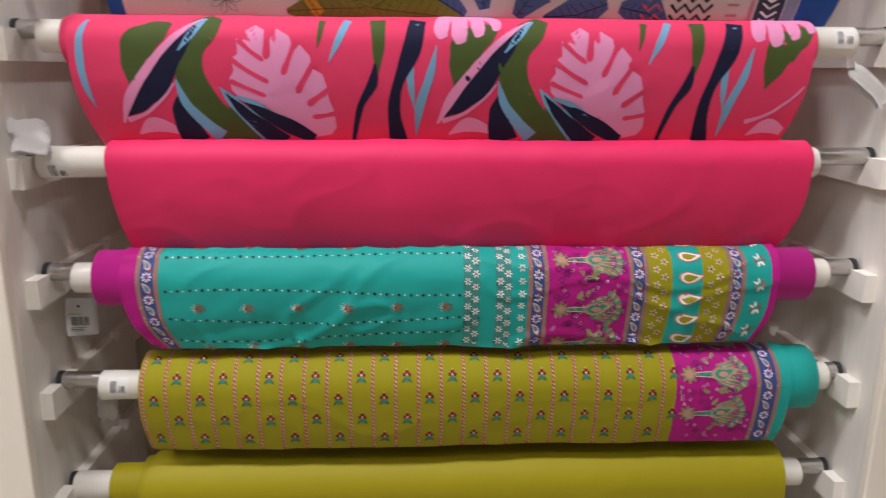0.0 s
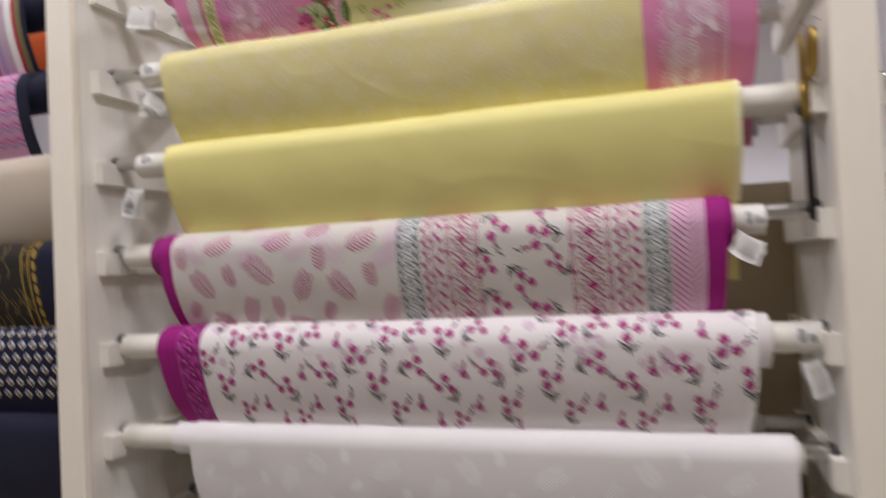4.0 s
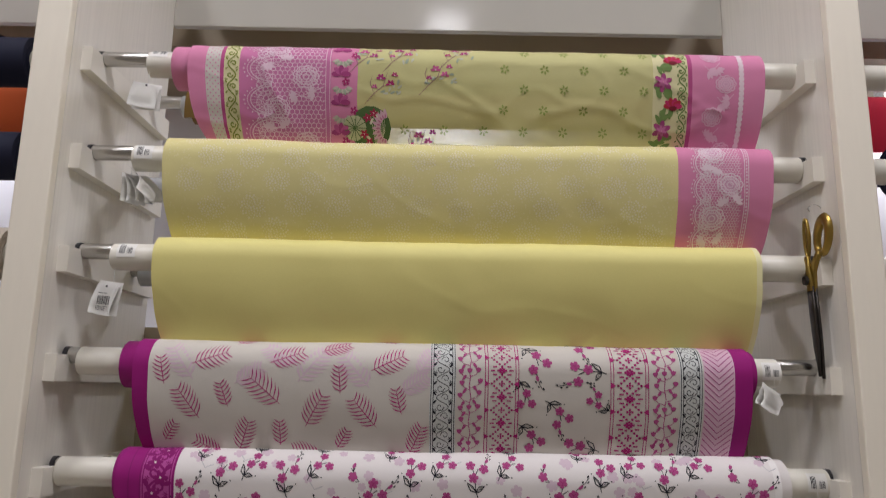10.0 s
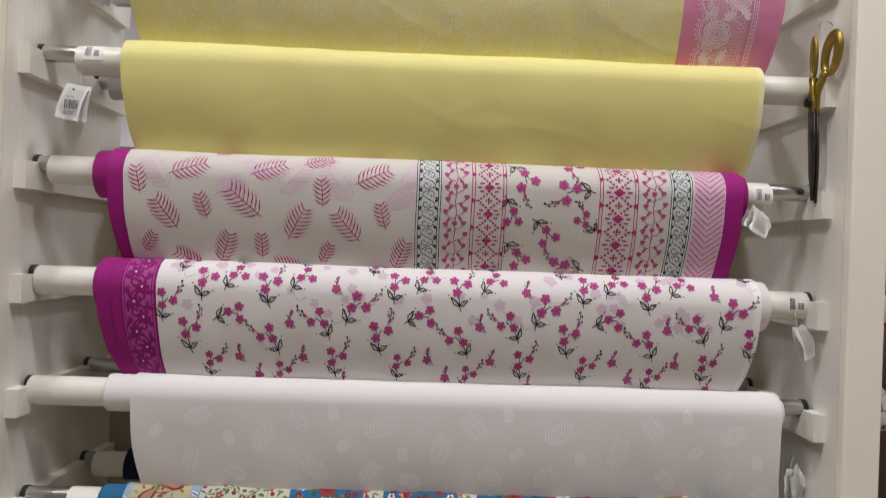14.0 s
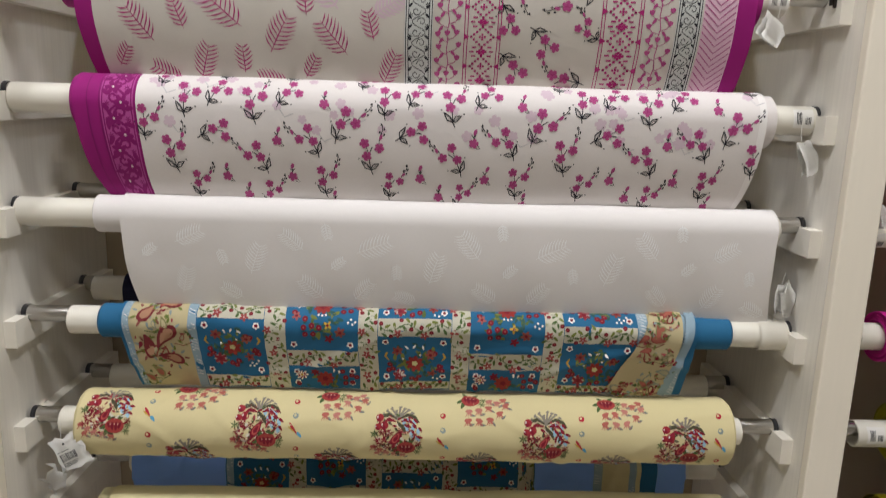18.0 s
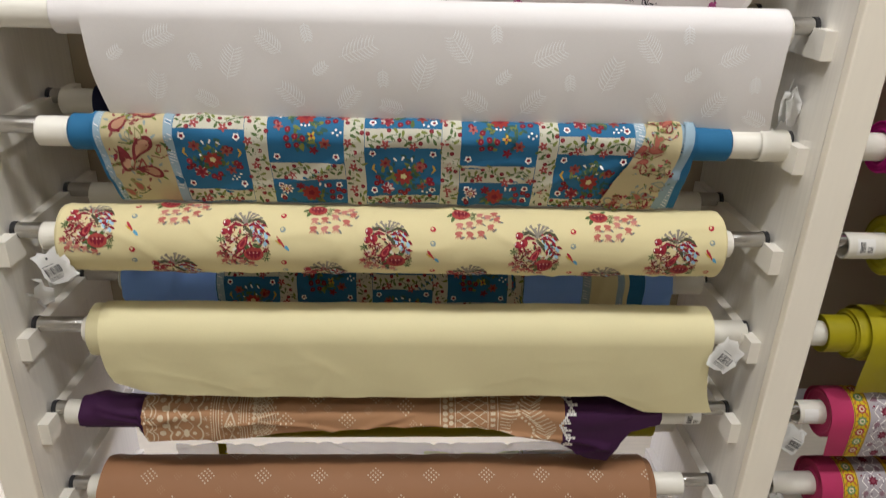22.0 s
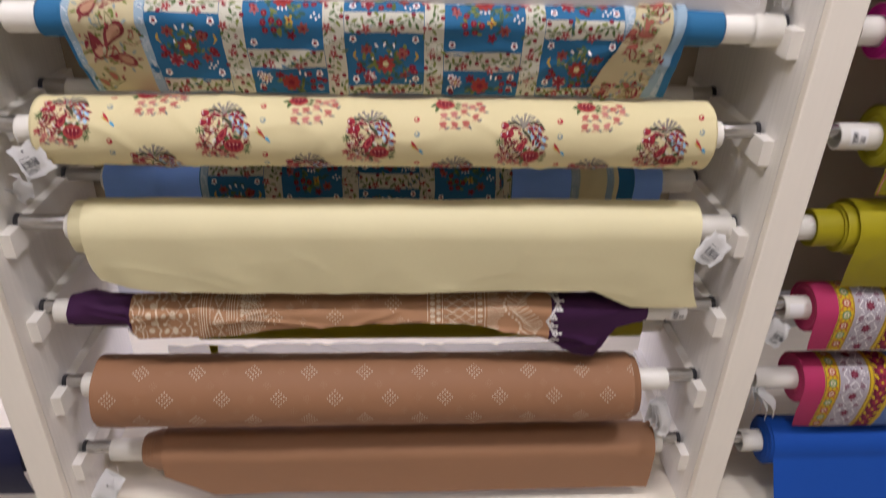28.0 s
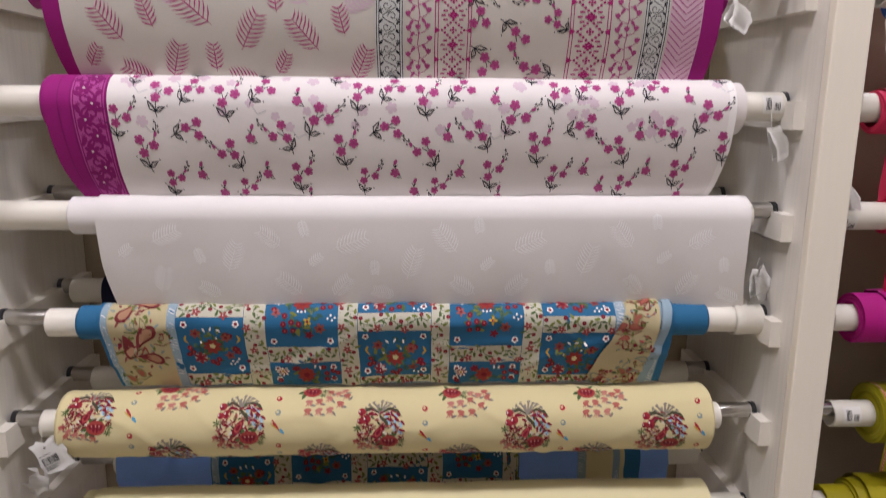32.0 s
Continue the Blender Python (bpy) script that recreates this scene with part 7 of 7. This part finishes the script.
for k in range(15):
    film_c.blob(0.02 + 0.022 * k, 0.172, [(1, .55), (-1, .55), (-1, -.55), (1, -.55)], fabric("2f6f9a"), 0.002, 0, 0.0075)
    if k < 7:
        film_c.stroke([(-0.38 + 0.045 * k, 0.13), (-0.36 + 0.045 * k, 0.165), (-0.335 + 0.045 * k, 0.175)], 0.004, fabric("6f8088"), 0.002, True)
film_c.done(r11, "clear crinkled plastic sleeve with printed stripes and painted bright reflections")

# loose ends and small things on the front rolls
def thing(text):
    return next(o for o in scene.objects if o.name.startswith("fabric_roll") and o["label"] == text)


def hang(text, x, z, **k):
    tag(x, k.pop("y", 0.024), z, thing(text), **k)


T1 = "pink and lime floral cotton roll hanging on the top rod"
T2 = "yellow tone-on-tone lace print roll with a pink border"
T3 = "plain lemon yellow cotton roll"
T4 = "white roll with magenta leaf print and purple edges"
T5 = "white cotton roll with small magenta blossom print"
T8 = "cream cotton roll with red floral bouquets"
T9 = "plain ivory cotton roll with a corner hanging low"
T11 = "brown cotton roll with dotted diamond print"
T12 = "plain brown cotton roll on the lowest rod"
hang(T1, -0.570, 2.372, w=0.050, h=0.052, turn=0.2, bars=False, hole=True)
hang(T2, -0.605, 2.205, y=0.07, w=0.05, h=0.055, turn=1.25, leaves=5, bars=False)
hang(T3, -0.590, 1.990, y=0.010, w=0.042, h=0.060, turn=-0.15, leaves=2, spin=0.10, hole=True)
hang(T4, 0.583, 1.822, w=0.046, h=0.038, turn=0.35, tilt=0.2, bars=False, spin=0.45, torn=0.06)
hang(T5, 0.645, 1.628, w=0.034, h=0.056, turn=0.5, tilt=-0.1, bars=False, spin=-0.25, torn=0.05)
hang(T8, -0.612, 1.078, y=0.005, w=0.050, h=0.056, turn=0.15, tilt=-0.1, spin=-0.42, torn=0.09, hole=True)
hang(T8, -0.618, 1.000, y=0.012, w=0.044, h=0.046, turn=-0.3, tilt=0.15, bars=False, spin=0.7, torn=0.24, leaves=1)
hang(T9, 0.650, 0.900, y=0.004, w=0.046, h=0.064, turn=-0.1, tilt=-0.2, spin=0.60, torn=0.09, leaves=1)
hang(T11, 0.605, 0.462, y=0.05, w=0.045, h=0.06, turn=0.6, leaves=5, bars=False, spin=0.2)
hang(T12, -0.600, 0.292, y=0.010, w=0.048, h=0.050, turn=-0.2, leaves=4, bars=False, spin=0.55, hole=True)
hang("teal roll with ornate purple paisley border", 0.793, 1.232, y=0.09, w=0.05, h=0.062, turn=0.05, hole=True)
hang("plain rose red cotton roll", 0.772, 1.535, w=0.05, h=0.055, turn=0.7, tilt=-0.4, bars=False, torn=0.08)
hang("coral red roll with large monstera leaf print", 2.045, 1.615, w=0.03, h=0.075, turn=0.3, tilt=-0.2, bars=False, spin=-0.8, torn=0.1)
hang("olive roll with striped small flower print", 0.812, 1.050, y=0.10, w=0.03, h=0.045, turn=0.4, bars=False, torn=0.1)
hang("raspberry roll with grey and yellow border print", 0.815, 0.704, y=0.0, w=0.05, h=0.050, turn=0.1, tilt=-0.1, spin=0.55, torn=0.06)
hang("raspberry roll with grey and yellow border print hanging lower", 0.806, 0.510, y=0.03, w=0.03, h=0.060, turn=1.0, leaves=5, bars=False, torn=0.05)
hang("white roll with tropical leaf print and blue edge", 0.832, 1.812, w=0.028, h=0.07, turn=0.4, tilt=-0.3, bars=False, spin=0.4, torn=0.1)
for text, x, row, at, ln in ((T1, -0.576, 1, 0.9, True), (T2, -0.586, 2, 0.35, True), (T3, -0.600, 3, 0.5, True), (T4, 0.566, 4, 0.1, True), (T5, 0.632, 5, 0.2, True),
                             ("olive roll with striped small flower print", 0.846, 8, 0.25, True), ("coral red roll with large monstera leaf print", 2.022, 5, 0.3, True),
                             ("plain rose red cotton roll", 0.790, 6, -0.5, True), ("tan lace print roll with dark plum ends", 0.586, 10, -0.1, True),
                             ("raspberry roll with grey and yellow border print", 0.838, 10, 0.2, False)):
    sticker(x, ROD_Y, row_z(row) - 0.010, TUBE_R, thing(text), w=0.034 if ln else 0.03, at=at, lines=ln)

# loose paper at the right ends
hang("plain off-white cotton roll with faint woven feathers", 0.652, 1.372, y=0.035, w=0.036, h=0.060, turn=0.7, tilt=0.2, leaves=2, bars=False, spin=-0.3, torn=0.16)
wrap = Cloth(0.622, 0.672, row_z(7) - 0.001, TUBE_R + 0.0025, 0.006, wave=0.004, seed=62, full=True, fold=0.003)
wrap.grid(0.622, 0.672, tube_white)
wrap.done(thing("blue and cream patchwork floral print roll"), "white paper torn round the tube end")

# ---- scissors on their hook ----
sc = tagged(empty("scissors", (0.672, 0.0, 0.0)), "large tailor scissors with gilt handles and dark blades", "scissors")


def bar_yz(pts, widths, thick, x, mat, name, parent, label=""):
    """A flat tapered bar through (y, z) points at depth x."""
    bm = bmesh.new()
    rows = []
    n = len(pts)
    for i, ((y, z), w) in enumerate(zip(pts, widths)):
        ay, az = pts[max(i - 1, 0)]
        by, bz = pts[min(i + 1, n - 1)]
        dy, dz = by - ay, bz - az
        d = math.hypot(dy, dz)
        ny, nz = -dz / d, dy / d
        rows.append([bm.verts.new((x + sx * thick / 2 * (1.0 if abs(q) < 0.9 else 0.45), y + ny * w / 2 * q, z + nz * w / 2 * q)) for q, sx in ((-1, -1), (-0.5, -1), (0.5, -1), (1, -1), (1, 1), (0.5, 1), (-0.5, 1), (-1, 1))])
    for a, b in zip(rows, rows[1:]):
        for k in range(8):
            bm.faces.new((a[k], a[(k + 1) % 8], b[(k + 1) % 8], b[k]))
    bm.faces.new(rows[0])
    bm.faces.new(rows[-1][::-1])
    bmesh.ops.recalc_face_normals(bm, faces=bm.faces)
    return part(name, bm, mat, parent, label, True)


def loop_yz(cy, cz, ry, rz, lean, thick, x, mat, name, parent, label="", segs=30):
    verts, faces = [], []
    for i in range(segs):
        a = 2 * math.pi * i / segs
        y, z = ry * math.cos(a), rz * math.sin(a)
        yy, zz = cy + y * math.cos(lean) - z * math.sin(lean), cz + y * math.sin(lean) + z * math.cos(lean)
        ny, nz = math.cos(a + lean), math.sin(a + lean)
        for k in range(8):
            b = 2 * math.pi * k / 8
            r = thick * (1.0 + 0.35 * math.sin(a))
            verts.append((x + thick * 0.75 * math.sin(b), yy + ny * r * math.cos(b), zz + nz * r * math.cos(b)))
    for i in range(segs):
        for k in range(8):
            p, q = i * 8, ((i + 1) % segs) * 8
            faces.append((p + k, p + (k + 1) % 8, q + (k + 1) % 8, q + k))
    return mesh_object(name, verts, faces, mat, parent, label, smooth=True)


loop_yz(-0.011, 2.080, 0.0190, 0.031, 0.30, 0.0088, 0.0, gold, "handle", sc, "gilt oval bow handle")
loop_yz(0.030, 2.084, 0.0070, 0.034, -0.02, 0.0048, -0.008, gold, "handle", sc, "gilt narrow bow handle")
bar_yz([(-0.004, 2.054), (0.012, 2.040), (0.024, 2.024), (0.028, 2.000), (0.028, 1.985)], [0.013, 0.016, 0.020, 0.024, 0.020], 0.010, -0.004, gold, "shank", sc, "gilt shank")
bar_yz([(0.030, 2.050), (0.030, 2.03), (0.027, 2.008), (0.026, 1.986)], [0.012, 0.014, 0.018, 0.018], 0.009, -0.010, gold, "shank", sc)
bar_yz([(0.030, 1.994), (0.027, 1.945), (0.022, 1.88), (0.016, 1.830)], [0.025, 0.027, 0.022, 0.003], 0.006, -0.004, blade, "blade", sc, "dark steel blade")
bar_yz([(0.027, 1.994), (0.025, 1.945), (0.021, 1.88), (0.017, 1.834)], [0.021, 0.022, 0.018, 0.003], 0.005, -0.010, blade, "blade", sc)
v, f = lathe([(-0.020, 0.001), (-0.019, 0.008), (-0.012, 0.009)], (0.030, 2.006), 18)
mesh_object("pivot_screw", v, f, blade, sc, "dark round pivot screw")
hook = tagged(empty("wall_hook", (0.672, 0.0, 0.0)), "small bent wire hook on the upright", "hook")
verts, faces = [], []
for i in range(15):
    a = -0.6 + 3.6 * i / 14
    cxx, czz = 0.006 - 0.012 * math.cos(a), 2.138 + 0.008 * math.sin(a)
    for k in range(6):
        b = k * math.pi / 3
        verts.append((cxx + 0.0011 * math.cos(b), 0.020 + 0.0011 * math.sin(b), czz))
for i in range(14):
    for k in range(6):
        faces.append((i * 6 + k, i * 6 + (k + 1) % 6, i * 6 + 6 + (k + 1) % 6, i * 6 + 6 + k))
mesh_object("wire", verts, faces, steel, hook, smooth=True)
